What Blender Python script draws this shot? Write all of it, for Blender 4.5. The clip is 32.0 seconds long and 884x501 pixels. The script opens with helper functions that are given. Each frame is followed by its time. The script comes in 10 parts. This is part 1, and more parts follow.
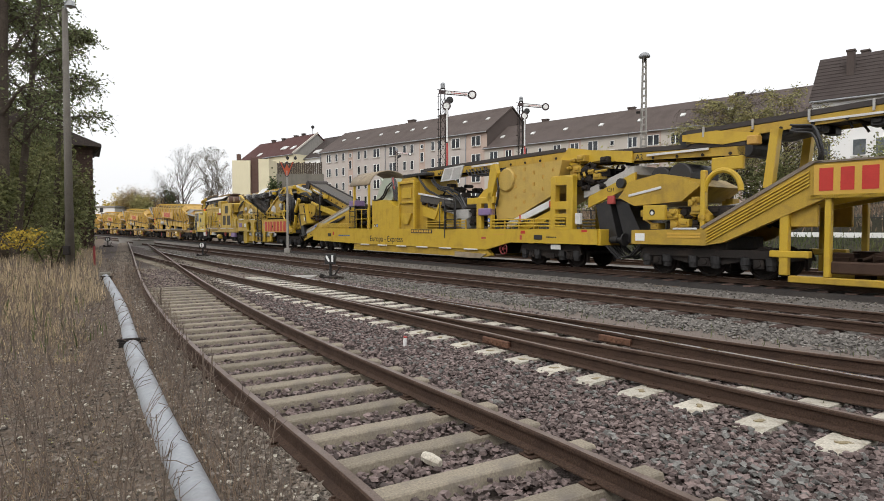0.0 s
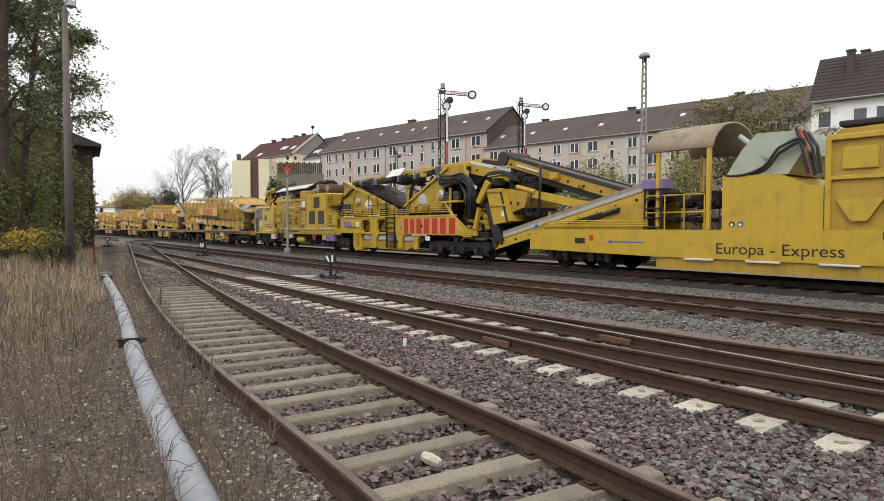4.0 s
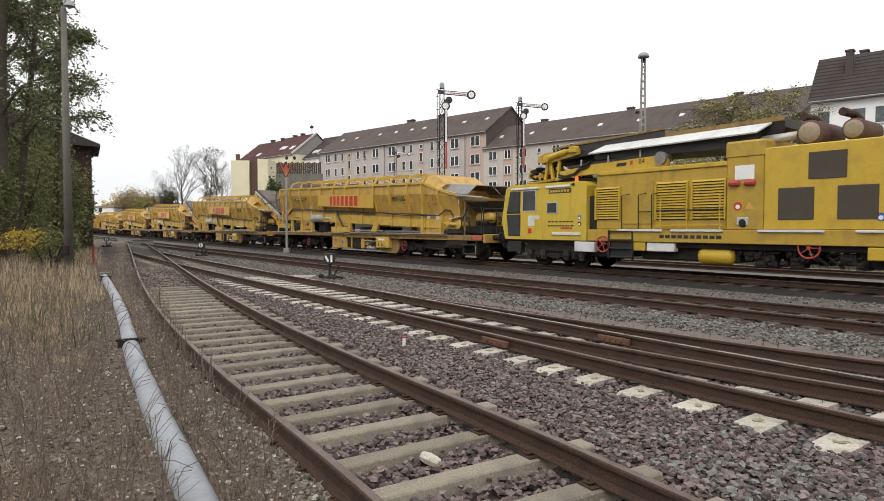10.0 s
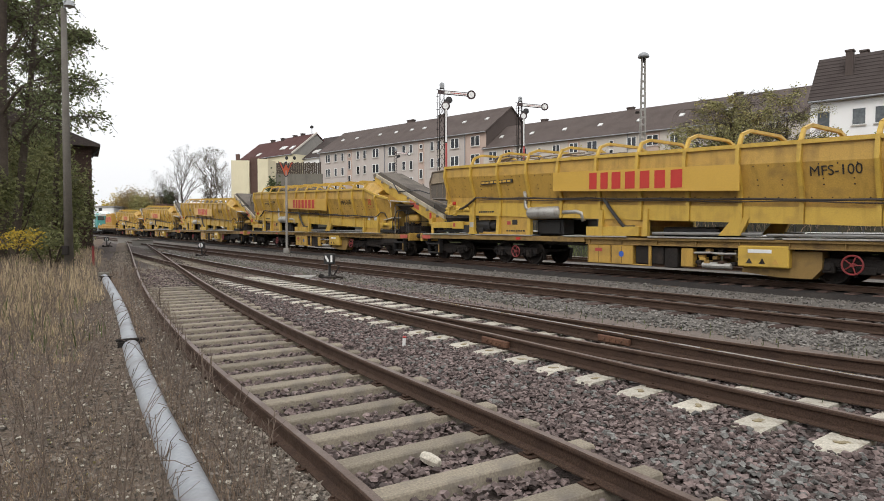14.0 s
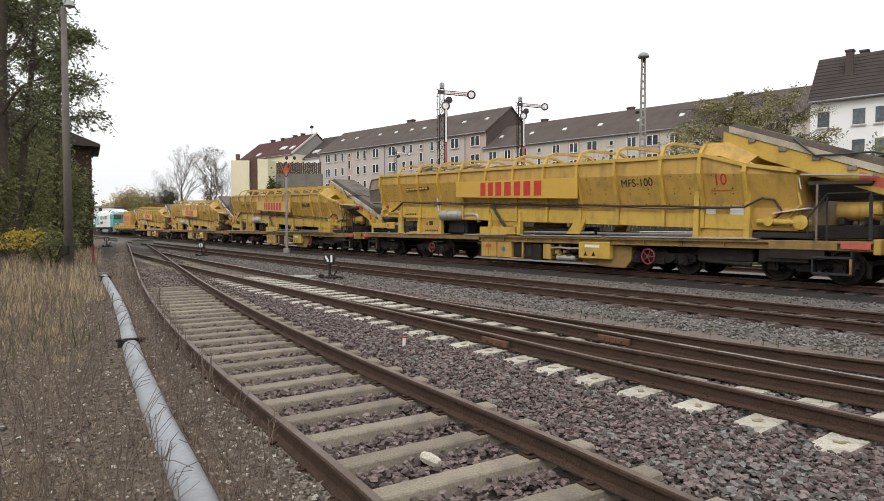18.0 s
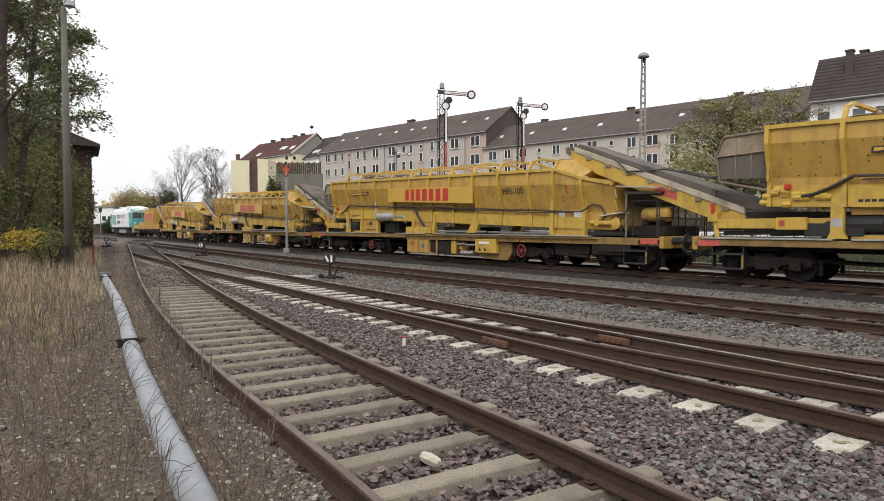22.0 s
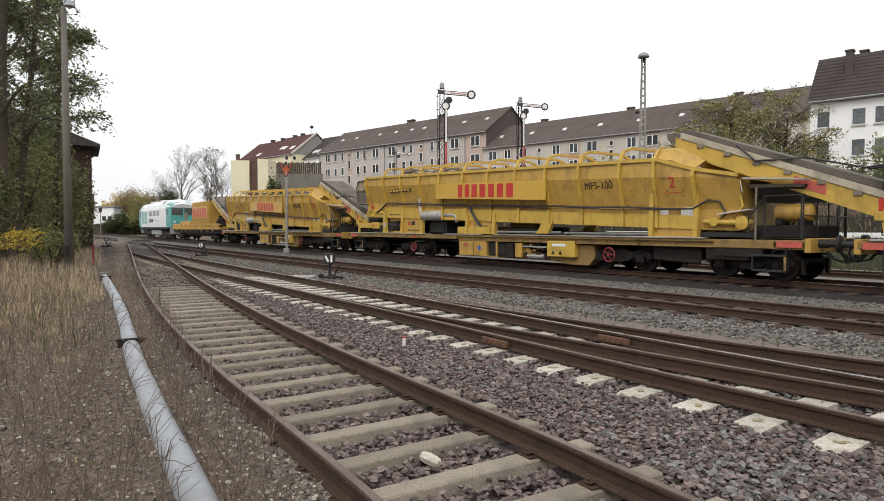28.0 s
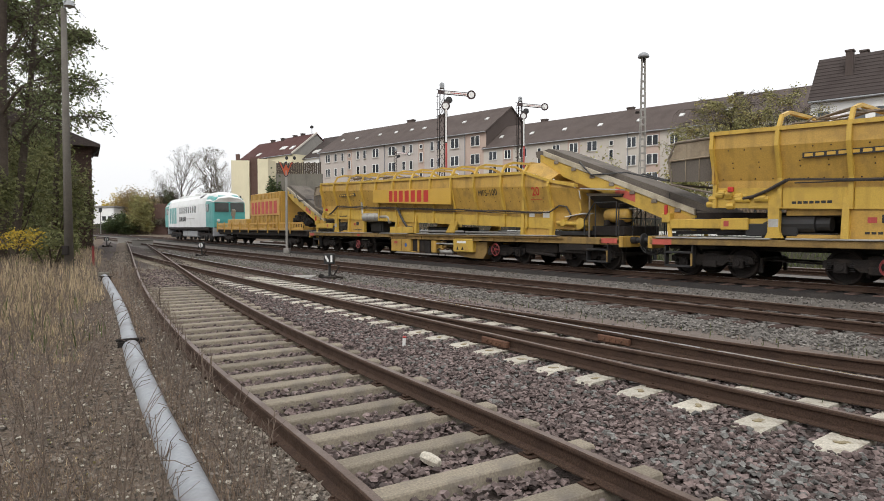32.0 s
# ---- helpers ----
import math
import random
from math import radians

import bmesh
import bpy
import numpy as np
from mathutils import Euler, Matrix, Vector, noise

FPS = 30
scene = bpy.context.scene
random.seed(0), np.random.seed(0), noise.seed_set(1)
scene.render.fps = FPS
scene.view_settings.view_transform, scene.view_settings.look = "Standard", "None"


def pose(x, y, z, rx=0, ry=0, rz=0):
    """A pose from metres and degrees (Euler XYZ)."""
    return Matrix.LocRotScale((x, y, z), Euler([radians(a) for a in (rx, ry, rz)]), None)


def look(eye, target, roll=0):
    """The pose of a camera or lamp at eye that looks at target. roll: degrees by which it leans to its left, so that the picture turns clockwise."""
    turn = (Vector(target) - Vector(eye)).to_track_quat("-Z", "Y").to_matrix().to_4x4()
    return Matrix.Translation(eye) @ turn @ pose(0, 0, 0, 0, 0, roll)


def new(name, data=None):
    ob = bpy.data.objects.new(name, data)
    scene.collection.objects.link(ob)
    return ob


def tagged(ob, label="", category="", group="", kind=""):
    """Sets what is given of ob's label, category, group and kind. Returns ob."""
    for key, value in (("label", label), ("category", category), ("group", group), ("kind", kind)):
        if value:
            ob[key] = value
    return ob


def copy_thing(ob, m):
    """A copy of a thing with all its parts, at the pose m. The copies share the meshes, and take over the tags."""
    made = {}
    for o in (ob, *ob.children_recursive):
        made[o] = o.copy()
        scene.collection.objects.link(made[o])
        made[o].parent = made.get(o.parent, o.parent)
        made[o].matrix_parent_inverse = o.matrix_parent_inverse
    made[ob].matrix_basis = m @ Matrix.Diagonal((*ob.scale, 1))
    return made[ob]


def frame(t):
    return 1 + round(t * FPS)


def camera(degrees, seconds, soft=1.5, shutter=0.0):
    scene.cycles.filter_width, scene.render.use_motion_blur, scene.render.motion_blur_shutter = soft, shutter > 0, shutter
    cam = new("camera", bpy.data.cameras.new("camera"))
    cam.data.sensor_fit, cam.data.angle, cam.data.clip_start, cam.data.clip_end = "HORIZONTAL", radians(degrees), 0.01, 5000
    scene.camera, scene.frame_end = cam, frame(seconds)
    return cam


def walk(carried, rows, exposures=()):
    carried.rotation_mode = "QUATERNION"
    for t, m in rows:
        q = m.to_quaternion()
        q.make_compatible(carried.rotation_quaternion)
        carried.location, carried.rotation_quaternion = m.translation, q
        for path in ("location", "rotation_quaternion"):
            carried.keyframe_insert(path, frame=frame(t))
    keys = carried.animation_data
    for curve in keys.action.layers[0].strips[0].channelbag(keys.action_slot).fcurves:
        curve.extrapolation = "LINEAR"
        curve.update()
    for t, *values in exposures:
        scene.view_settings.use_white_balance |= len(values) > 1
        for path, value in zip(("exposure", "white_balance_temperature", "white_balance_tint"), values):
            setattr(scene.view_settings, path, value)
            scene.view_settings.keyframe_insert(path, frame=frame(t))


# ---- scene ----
cam = camera(70.96, 32.0, soft=0.9, shutter=0.06)


def eye(yaw):
    return pose(0, 0, 1.67, 87.84, 0, yaw)


# a tripod that is knocked once, at nine seconds
walk(cam, [(0.0, eye(0.078)), (8.8, eye(0.078)), (9.0, eye(0.0)), (9.3, eye(-0.2)), (9.5, eye(-0.29)), (9.7, eye(-0.15)), (9.9, eye(0.0)), (32.0, eye(0.0))],
     exposures=[(0.0, 0.0), (32.0, 0.0)])

# ---- overcast daylight ----
world = bpy.data.worlds.new("overcast")
scene.world = world
world.use_nodes = True
wn, wl = world.node_tree.nodes, world.node_tree.links
wn.clear()
sky = wn.new("ShaderNodeTexSky")
sky.sky_type, sky.sun_disc = "NISHITA", False
sky.sun_elevation, sky.sun_rotation = radians(47), radians(199)
sky.dust_density, sky.air_density = 6.0, 1.0
grey = wn.new("ShaderNodeHueSaturation")
grey.inputs["Saturation"].default_value, grey.inputs["Value"].default_value = 0.12, 0.12
cloud = wn.new("ShaderNodeMix")
cloud.data_type = "RGBA"
cloud.inputs[0].default_value = 0.75
cloud.inputs[7].default_value = (1.08, 1.09, 1.11, 1)
back, world_out = wn.new("ShaderNodeBackground"), wn.new("ShaderNodeOutputWorld")
wl.new(sky.outputs[0], grey.inputs["Color"])
wl.new(grey.outputs[0], cloud.inputs[6])
wl.new(cloud.outputs[2], back.inputs[0])
# a cloud layer is brighter overhead than at the horizon
where, parts, rise = wn.new("ShaderNodeTexCoord"), wn.new("ShaderNodeSeparateXYZ"), wn.new("ShaderNodeMapRange")
wl.new(where.outputs["Generated"], parts.inputs[0])
wl.new(parts.outputs["Z"], rise.inputs[0])
rise.inputs[1].default_value, rise.inputs[2].default_value, rise.inputs[3].default_value, rise.inputs[4].default_value = 0.0, 1.0, 1.12, 1.45
wl.new(rise.outputs[0], back.inputs[1])
wl.new(back.outputs[0], world_out.inputs[0])
sun = new("sun", bpy.data.lights.new("sun", "SUN"))
sun.data.energy, sun.data.angle, sun.data.color = 0.75, radians(25), (1.0, 0.97, 0.93)
sun.matrix_world = look((-14, -40, 46), (0, 0, 0))
# ---- materials ----
def surf(name, color, rough=0.6, metal=0.0, grain=(40, 0.15), wear=(2.5, 0.2), tint=None, bump=(60, 0.1), rand=0.0, island=0.0, spec=0.5, streak=0.0):
    """A worn surface: fine grain, larger patches of wear towards a tint, relief, and a shift of tone from piece to piece."""
    m = bpy.data.materials.new(name)
    m.use_nodes = True
    n, l = m.node_tree.nodes, m.node_tree.links
    p = n["Principled BSDF"]
    p.inputs["Metallic"].default_value = metal
    p.inputs["Specular IOR Level"].default_value = spec
    co = n.new("ShaderNodeTexCoord")

    def noise_at(scale, detail=5, stretch=None):
        t = n.new("ShaderNodeTexNoise")
        t.inputs["Scale"].default_value, t.inputs["Detail"].default_value = scale, detail
        src = co.outputs["Object"]
        if stretch:
            mp = n.new("ShaderNodeMapping")
            mp.inputs["Scale"].default_value = stretch
            l.new(src, mp.inputs[0])
            src = mp.outputs[0]
        l.new(src, t.inputs["Vector"])
        return t.outputs["Fac"]

    def mixed(a, b, fac, how="MIX"):
        x = n.new("ShaderNodeMix")
        x.data_type, x.blend_type = "RGBA", how
        for k, v in ((6, a), (7, b)):
            if isinstance(v, tuple):
                x.inputs[k].default_value = (*v, 1)
            else:
                l.new(v, x.inputs[k])
        if isinstance(fac, float):
            x.inputs[0].default_value = fac
        else:
            l.new(fac, x.inputs[0])
        return x.outputs[2]

    def ramped(value, lo, hi, to_lo=0.0, to_hi=1.0):
        r = n.new("ShaderNodeMapRange")
        for k, v in enumerate((lo, hi, to_lo, to_hi), 1):
            r.inputs[k].default_value = v
        l.new(value, r.inputs[0])
        return r.outputs[0]

    def scaled(color_in, value):
        x = n.new("ShaderNodeVectorMath")
        x.operation = "SCALE"
        if isinstance(color_in, tuple):
            x.inputs[0].default_value = color_in
        else:
            l.new(color_in, x.inputs[0])
        l.new(value, x.inputs[3])
        return x.outputs[0]

    fine = noise_at(grain[0])
    out = scaled(tuple(color), ramped(fine, 0.3, 0.7, 1 - grain[1], 1 + grain[1]))
    patch = noise_at(wear[0], 7)
    t = tint or tuple(c * 0.45 for c in color)
    out = mixed(out, t, ramped(patch, 0.5, 0.78, 0.0, min(1.0, wear[1] * 2.5)))
    if streak:
        run = noise_at(1.0, 4, (5.0, 5.0, 0.5))
        out = mixed(out, tuple(c * 0.35 for c in color), ramped(run, 0.52, 0.75, 0.0, streak))
    if rand:
        oi = n.new("ShaderNodeObjectInfo")
        out = scaled(out, ramped(oi.outputs["Random"], 0, 1, 1 - rand, 1 + rand))
    if island:
        ge = n.new("ShaderNodeNewGeometry")
        out = scaled(out, ramped(ge.outputs["Random Per Island"], 0, 1, 1 - island, 1 + island))
    l.new(out, p.inputs["Base Color"])
    l.new(ramped(patch, 0.3, 0.7, max(0.03, rough - 0.1), min(1, rough + 0.12)), p.inputs["Roughness"])
    if bump[1]:
        b = n.new("ShaderNodeBump")
        b.inputs["Strength"].default_value, b.inputs["Distance"].default_value = bump[1], 0.02
        l.new(noise_at(bump[0], 6), b.inputs["Height"])
        l.new(b.outputs[0], p.inputs["Normal"])
    return m


def glow(name, color, strength):
    m = surf(name, color, 0.3, bump=(10, 0))
    p = m.node_tree.nodes["Principled BSDF"]
    p.inputs["Emission Color"].default_value = (*color, 1)
    p.inputs["Emission Strength"].default_value = strength
    return m


M = dict(
    soil=surf("soil", (0.118, 0.09, 0.068), 0.95, 0, (30, 0.35), (0.6, 0.35), (0.15, 0.122, 0.096), (45, 0.8), spec=0.15),
    gravel_bed=surf("gravel_bed", (0.07, 0.055, 0.049), 0.92, 0, (55, 0.6), (0.8, 0.3), (0.05, 0.042, 0.038), (28, 1.0), spec=0.15),
    path=surf("path", (0.14, 0.127, 0.115), 0.95, 0, (60, 0.4), (0.9, 0.3), (0.10, 0.09, 0.08), (50, 0.9), spec=0.15),
    dark_bed=surf("dark_bed", (0.035, 0.031, 0.029), 0.95, 0, (60, 0.5), (0.8, 0.3), (0.06, 0.052, 0.045), (30, 1.0), spec=0.15),
    stone=surf("stone", (0.15, 0.115, 0.107), 0.88, 0, (30, 0.3), (6, 0.25), (0.15, 0.135, 0.125), (80, 0.4), island=0.6, spec=0.15),
    stone_pale=surf("stone_pale", (0.17, 0.157, 0.142), 0.88, 0, (30, 0.3), (6, 0.25), (0.11, 0.10, 0.09), (80, 0.4), island=0.5, spec=0.15),
    rust=surf("rust", (0.07, 0.044, 0.032), 0.75, 0.15, (70, 0.35), (5, 0.3), (0.05, 0.034, 0.028), (120, 0.35), spec=0.15),
    rail_top=surf("rail_top", (0.14, 0.1, 0.08), 0.5, 0.4, (80, 0.3), (4, 0.35), (0.1, 0.07, 0.055), (60, 0.06)),
    rail_bright=surf("rail_bright", (0.42, 0.41, 0.41), 0.28, 0.9, (60, 0.15), (3, 0.2), (0.3, 0.26, 0.23), (60, 0.03)),
    sleeper=surf("sleeper", (0.232, 0.2, 0.154), 0.9, 0, (60, 0.25), (3.5, 0.4), (0.16, 0.14, 0.12), (90, 0.3), rand=0.2, spec=0.15),
    sleeper_pale=surf("sleeper_pale", (0.45, 0.415, 0.345), 0.88, 0, (60, 0.25), (9, 0.5), (0.2, 0.165, 0.12), (90, 0.3), rand=0.12),
    yellow=surf("yellow", (0.47, 0.283, 0.057), 0.5, 0, (35, 0.14), (2.2, 0.3), (0.22, 0.135, 0.05), (90, 0.07), streak=0.4),
    yellow_bright=surf("yellow_bright", (0.535, 0.345, 0.056), 0.5, 0, (35, 0.1), (2.6, 0.26), (0.3, 0.19, 0.05), (90, 0.06), streak=0.32),
    sign_yellow=surf("sign_yellow", (0.545, 0.33, 0.05), 0.4, 0, (25, 0.05), (1.4, 0.12), (0.42, 0.26, 0.04), (90, 0.02)),
    orange=surf("orange", (0.52, 0.30, 0.06), 0.5, 0, (30, 0.1), (1.6, 0.2), (0.3, 0.17, 0.05), (90, 0.05), streak=0.1),
    red=surf("red", (0.47, 0.03, 0.02), 0.45, 0, (30, 0.06), (2, 0.1), bump=(60, 0.02)),
    red_dull=surf("red_dull", (0.40, 0.06, 0.05), 0.55, 0, (30, 0.1), (3, 0.2), bump=(60, 0.04)),
    black=surf("black", (0.018, 0.017, 0.017), 0.55, 0, (40, 0.3), (3, 0.25), (0.035, 0.03, 0.027), (80, 0.1)),
    grime=surf("grime", (0.028, 0.024, 0.022), 0.8, 0.1, (40, 0.4), (3, 0.35), (0.065, 0.05, 0.04), (60, 0.4), spec=0.15),
    belt=surf("belt", (0.075, 0.068, 0.06), 0.85, 0, (30, 0.3), (2, 0.4), (0.12, 0.1, 0.08), (40, 0.25)),
    hose=surf("hose", (0.02, 0.019, 0.02), 0.38, 0, (40, 0.2), (4, 0.2), (0.05, 0.045, 0.04), (80, 0.1)),
    chrome=surf("chrome", (0.6, 0.6, 0.6), 0.3, 0.9, (30, 0.1), (3, 0.2), (0.3, 0.27, 0.24), (60, 0.03)),
    steel=surf("steel", (0.24, 0.235, 0.225), 0.5, 0.5, (40, 0.15), (3, 0.3), (0.2, 0.17, 0.14), (70, 0.1)),
    grey_sheet=surf("grey_sheet", (0.42, 0.41, 0.39), 0.6, 0.1, (30, 0.12), (2, 0.25), (0.28, 0.25, 0.22), (40, 0.1)),
    pale_sheet=surf("pale_sheet", (0.62, 0.62, 0.6), 0.55, 0.0, (30, 0.08), (2, 0.25), (0.4, 0.37, 0.33), (40, 0.06)),
    mint=surf("mint", (0.38, 0.42, 0.34), 0.5, 0, (30, 0.08), (2, 0.2), (0.25, 0.26, 0.2), (40, 0.05)),
    lilac=surf("lilac", (0.22, 0.15, 0.29), 0.5, 0, (30, 0.1), (3, 0.2), bump=(50, 0.03)),
    white=surf("white", (0.75, 0.75, 0.73), 0.5, 0, (30, 0.06), (2, 0.15), (0.5, 0.48, 0.44), (60, 0.04)),
    loco_white=surf("loco_white", (0.70, 0.71, 0.70), 0.45, 0, (30, 0.05), (1.2, 0.18), (0.5, 0.49, 0.46), (60, 0.03), streak=0.1),
    loco_green=surf("loco_green", (0.075, 0.32, 0.30), 0.42, 0, (30, 0.06), (1.5, 0.18), (0.05, 0.2, 0.19), (60, 0.03), streak=0.1),
    loco_grey=surf("loco_grey", (0.28, 0.29, 0.3), 0.55, 0, (30, 0.08), (1.5, 0.2), (0.15, 0.15, 0.14), (60, 0.05)),
    plate_red=surf("plate_red", (0.5, 0.1, 0.07), 0.55, 0, (30, 0.1), (3, 0.2), bump=(60, 0.04)),
    leaf_russet=surf("leaf_russet", (0.27, 0.2, 0.1), 0.75, 0, (3, 0.3), (0.5, 0.4), (0.36, 0.27, 0.09), (30, 0.0), island=0.5),
    blue=surf("blue", (0.03, 0.1, 0.42), 0.45, bump=(50, 0.02)),
    lamp_orange=glow("lamp_orange", (0.9, 0.16, 0.02), 0.6),
    glass=surf("glass", (0.055, 0.06, 0.056), 0.1, 0, (5, 0.1), (2, 0.1), bump=(4, 0.0), spec=0.4),
    grille=surf("grille", (0.062, 0.05, 0.036), 0.85, 0, (40, 0.2), (2, 0.2), (0.08, 0.065, 0.045), (60, 0.3)),
    belt_dusty=surf("belt_dusty", (0.125, 0.105, 0.086), 0.9, 0, (30, 0.2), (1.2, 0.5), (0.06, 0.05, 0.042), (40, 0.2)),
    cage_tan=surf("cage_tan", (0.30, 0.24, 0.165), 0.8, 0, (30, 0.15), (2, 0.35), (0.17, 0.13, 0.09), (40, 0.15), streak=0.3),
    window_glass=surf("window_glass", (0.032, 0.036, 0.042), 0.12, 0, (5, 0.2), (0.9, 0.25), (0.2, 0.2, 0.19), (3, 0.0), rand=0.6, spec=0.3),
    window_net=surf("window_net", (0.09, 0.1, 0.105), 0.15, 0, (5, 0.2), (0.9, 0.25), (0.28, 0.28, 0.27), (3, 0.0), rand=0.35, spec=0.3),
    frame_white=surf("frame_white", (0.78, 0.78, 0.76), 0.5, 0, (20, 0.05), (1, 0.1), bump=(30, 0.02)),
    render_grey=surf("render_grey", (0.47, 0.42, 0.385), 0.9, 0, (25, 0.08), (0.25, 0.22), (0.33, 0.30, 0.275), (30, 0.15), streak=0.15),
    render_pink=surf("render_pink", (0.47, 0.36, 0.30), 0.9, 0, (25, 0.08), (0.25, 0.2), (0.37, 0.28, 0.24), (30, 0.15), streak=0.12),
    render_beige=surf("render_beige", (0.50, 0.455, 0.40), 0.9, 0, (25, 0.08), (0.25, 0.2), (0.4, 0.36, 0.31), (30, 0.15), streak=0.12),
    render_white=surf("render_white", (0.84, 0.83, 0.81), 0.9, 0, (25, 0.05), (0.3, 0.12), (0.65, 0.63, 0.6), (30, 0.1)),
    render_yellow=surf("render_yellow", (0.70, 0.64, 0.45), 0.9, 0, (25, 0.06), (0.3, 0.15), (0.5, 0.44, 0.3), (30, 0.12), streak=0.1),
    brick_dark=surf("brick_dark", (0.075, 0.05, 0.042), 0.9, 0, (20, 0.3), (1.5, 0.3), (0.11, 0.075, 0.06), (30, 0.4), rand=0.3, spec=0.15),
    brick_red=surf("brick_red", (0.115, 0.072, 0.06), 0.9, 0, (20, 0.25), (1.2, 0.3), (0.1, 0.055, 0.045), (30, 0.3), spec=0.15),
    roof=surf("roof", (0.098, 0.078, 0.07), 0.85, 0, (14, 0.2), (0.5, 0.3), (0.07, 0.055, 0.05), (20, 0.3), spec=0.15),
    roof_red=surf("roof_red", (0.085, 0.042, 0.038), 0.85, 0, (14, 0.25), (0.5, 0.3), (0.09, 0.045, 0.04), (20, 0.3), spec=0.15),
    concrete=surf("concrete", (0.30, 0.285, 0.26), 0.9, 0, (40, 0.12), (1.2, 0.25), (0.2, 0.185, 0.165), (60, 0.2), streak=0.2),
    pipe=surf("pipe", (0.30, 0.315, 0.335), 0.55, 0.1, (30, 0.1), (2.0, 0.3), (0.19, 0.175, 0.165), (70, 0.1), streak=0.1),
    bark=surf("bark", (0.075, 0.06, 0.048), 0.95, 0, (25, 0.3), (4, 0.3), (0.12, 0.1, 0.08), (30, 0.8), spec=0.15),
    leaf_green=surf("leaf_green", (0.062, 0.085, 0.032), 0.75, 0, (3, 0.3), (0.9, 0.3), (0.11, 0.10, 0.03), (30, 0.0), island=0.5),
    leaf_dark=surf("leaf_dark", (0.042, 0.058, 0.028), 0.8, 0, (3, 0.3), (0.6, 0.3), (0.08, 0.075, 0.03), (30, 0.0), island=0.5),
    leaf_autumn=surf("leaf_autumn", (0.285, 0.272, 0.115), 0.75, 0, (3, 0.3), (0.7, 0.4), (0.28, 0.19, 0.06), (30, 0.0), island=0.5),
    dull_metal=surf("dull_metal", (0.42, 0.405, 0.375), 0.45, 0.5, (30, 0.15), (3, 0.3), (0.2, 0.17, 0.14), (60, 0.06)),
    pole_wood=surf("pole_wood", (0.135, 0.122, 0.105), 0.9, 0, (40, 0.2), (2, 0.3), (0.085, 0.075, 0.065), (60, 0.3), streak=0.3),
    roof_dark=surf("roof_dark", (0.062, 0.05, 0.046), 0.85, 0, (14, 0.25), (0.5, 0.3), (0.045, 0.036, 0.034), (20, 0.3), spec=0.15),
    soil_stone=surf("soil_stone", (0.155, 0.13, 0.108), 0.9, 0, (30, 0.3), (6, 0.25), (0.2, 0.18, 0.155), (80, 0.4), island=0.6, spec=0.15),
    sand=surf("sand", (0.17, 0.14, 0.122), 0.95, 0, (60, 0.35), (0.9, 0.3), (0.11, 0.092, 0.08), (50, 0.8), spec=0.15),
    stone_grey=surf("stone_grey", (0.165, 0.16, 0.15), 0.88, 0, (30, 0.3), (6, 0.25), (0.12, 0.11, 0.1), (80, 0.4), island=0.5, spec=0.15),
    skirt_cream=surf("skirt_cream", (0.44, 0.385, 0.285), 0.7, 0, (30, 0.15), (1.8, 0.4), (0.24, 0.2, 0.15), (40, 0.15), streak=0.2),
    cage=surf("cage", (0.20, 0.165, 0.125), 0.8, 0, (30, 0.2), (2, 0.3), (0.13, 0.1, 0.075), (40, 0.2), streak=0.3),
    yard=surf("yard", (0.19, 0.175, 0.16), 0.95, 0, (30, 0.15), (0.7, 0.3), (0.13, 0.12, 0.105), (40, 0.4), spec=0.15),
    hose_brown=surf("hose_brown", (0.036, 0.028, 0.024), 0.6, 0, (40, 0.2), (4, 0.25), (0.07, 0.055, 0.045), (80, 0.1)),
    rust_orange=surf("rust_orange", (0.13, 0.062, 0.035), 0.8, 0.1, (50, 0.3), (6, 0.3), (0.1, 0.05, 0.035), (80, 0.3)),
    lichen=surf("lichen", (0.27, 0.22, 0.13), 0.95, 0, (60, 0.3), (20, 0.4), (0.2, 0.17, 0.11), (90, 0.3)),
    # darker yellow for dirt and for the shade in the sill's channel
    dirty_shaded_yellow=surf("dirty_shaded_yellow", (0.25, 0.155, 0.045), 0.7, 0, (35, 0.2), (2.6, 0.4), (0.09, 0.06, 0.035), (90, 0.1), streak=0.4),
    wall_old=surf("wall_old", (0.165, 0.152, 0.125), 0.9, 0, (40, 0.15), (0.5, 0.35), (0.11, 0.1, 0.085), (60, 0.2), streak=0.3),
    lemon=surf("lemon", (0.425, 0.273, 0.03), 0.48, 0, (35, 0.1), (2.6, 0.26), (0.2, 0.12, 0.04), (90, 0.06), streak=0.3),
    lemon_bright=surf("lemon_bright", (0.51, 0.336, 0.028), 0.42, 0, (35, 0.07), (2.6, 0.2), (0.3, 0.18, 0.035), (90, 0.05), streak=0.17),
    arm_edge=surf("arm_edge", (0.05, 0.03, 0.03), 0.6, 0, (30, 0.2), (3, 0.2), bump=(60, 0.03)),
    board_orange=surf("board_orange", (0.42, 0.075, 0.02), 0.55, 0, (30, 0.1), (3, 0.2), bump=(60, 0.03)),
    leaf_tree=surf("leaf_tree", (0.155, 0.18, 0.08), 0.75, 0, (3, 0.3), (0.9, 0.3), (0.12, 0.10, 0.05), (30, 0.0), island=0.5),
    leaf_shrub=surf("leaf_shrub", (0.165, 0.175, 0.072), 0.8, 0, (3, 0.3), (0.6, 0.35), (0.13, 0.10, 0.05), (30, 0.0), island=0.5),
    lemon_pale=surf("lemon_pale", (0.55, 0.392, 0.042), 0.4, 0, (35, 0.06), (2.6, 0.18), (0.36, 0.24, 0.04), (90, 0.04), streak=0.15),
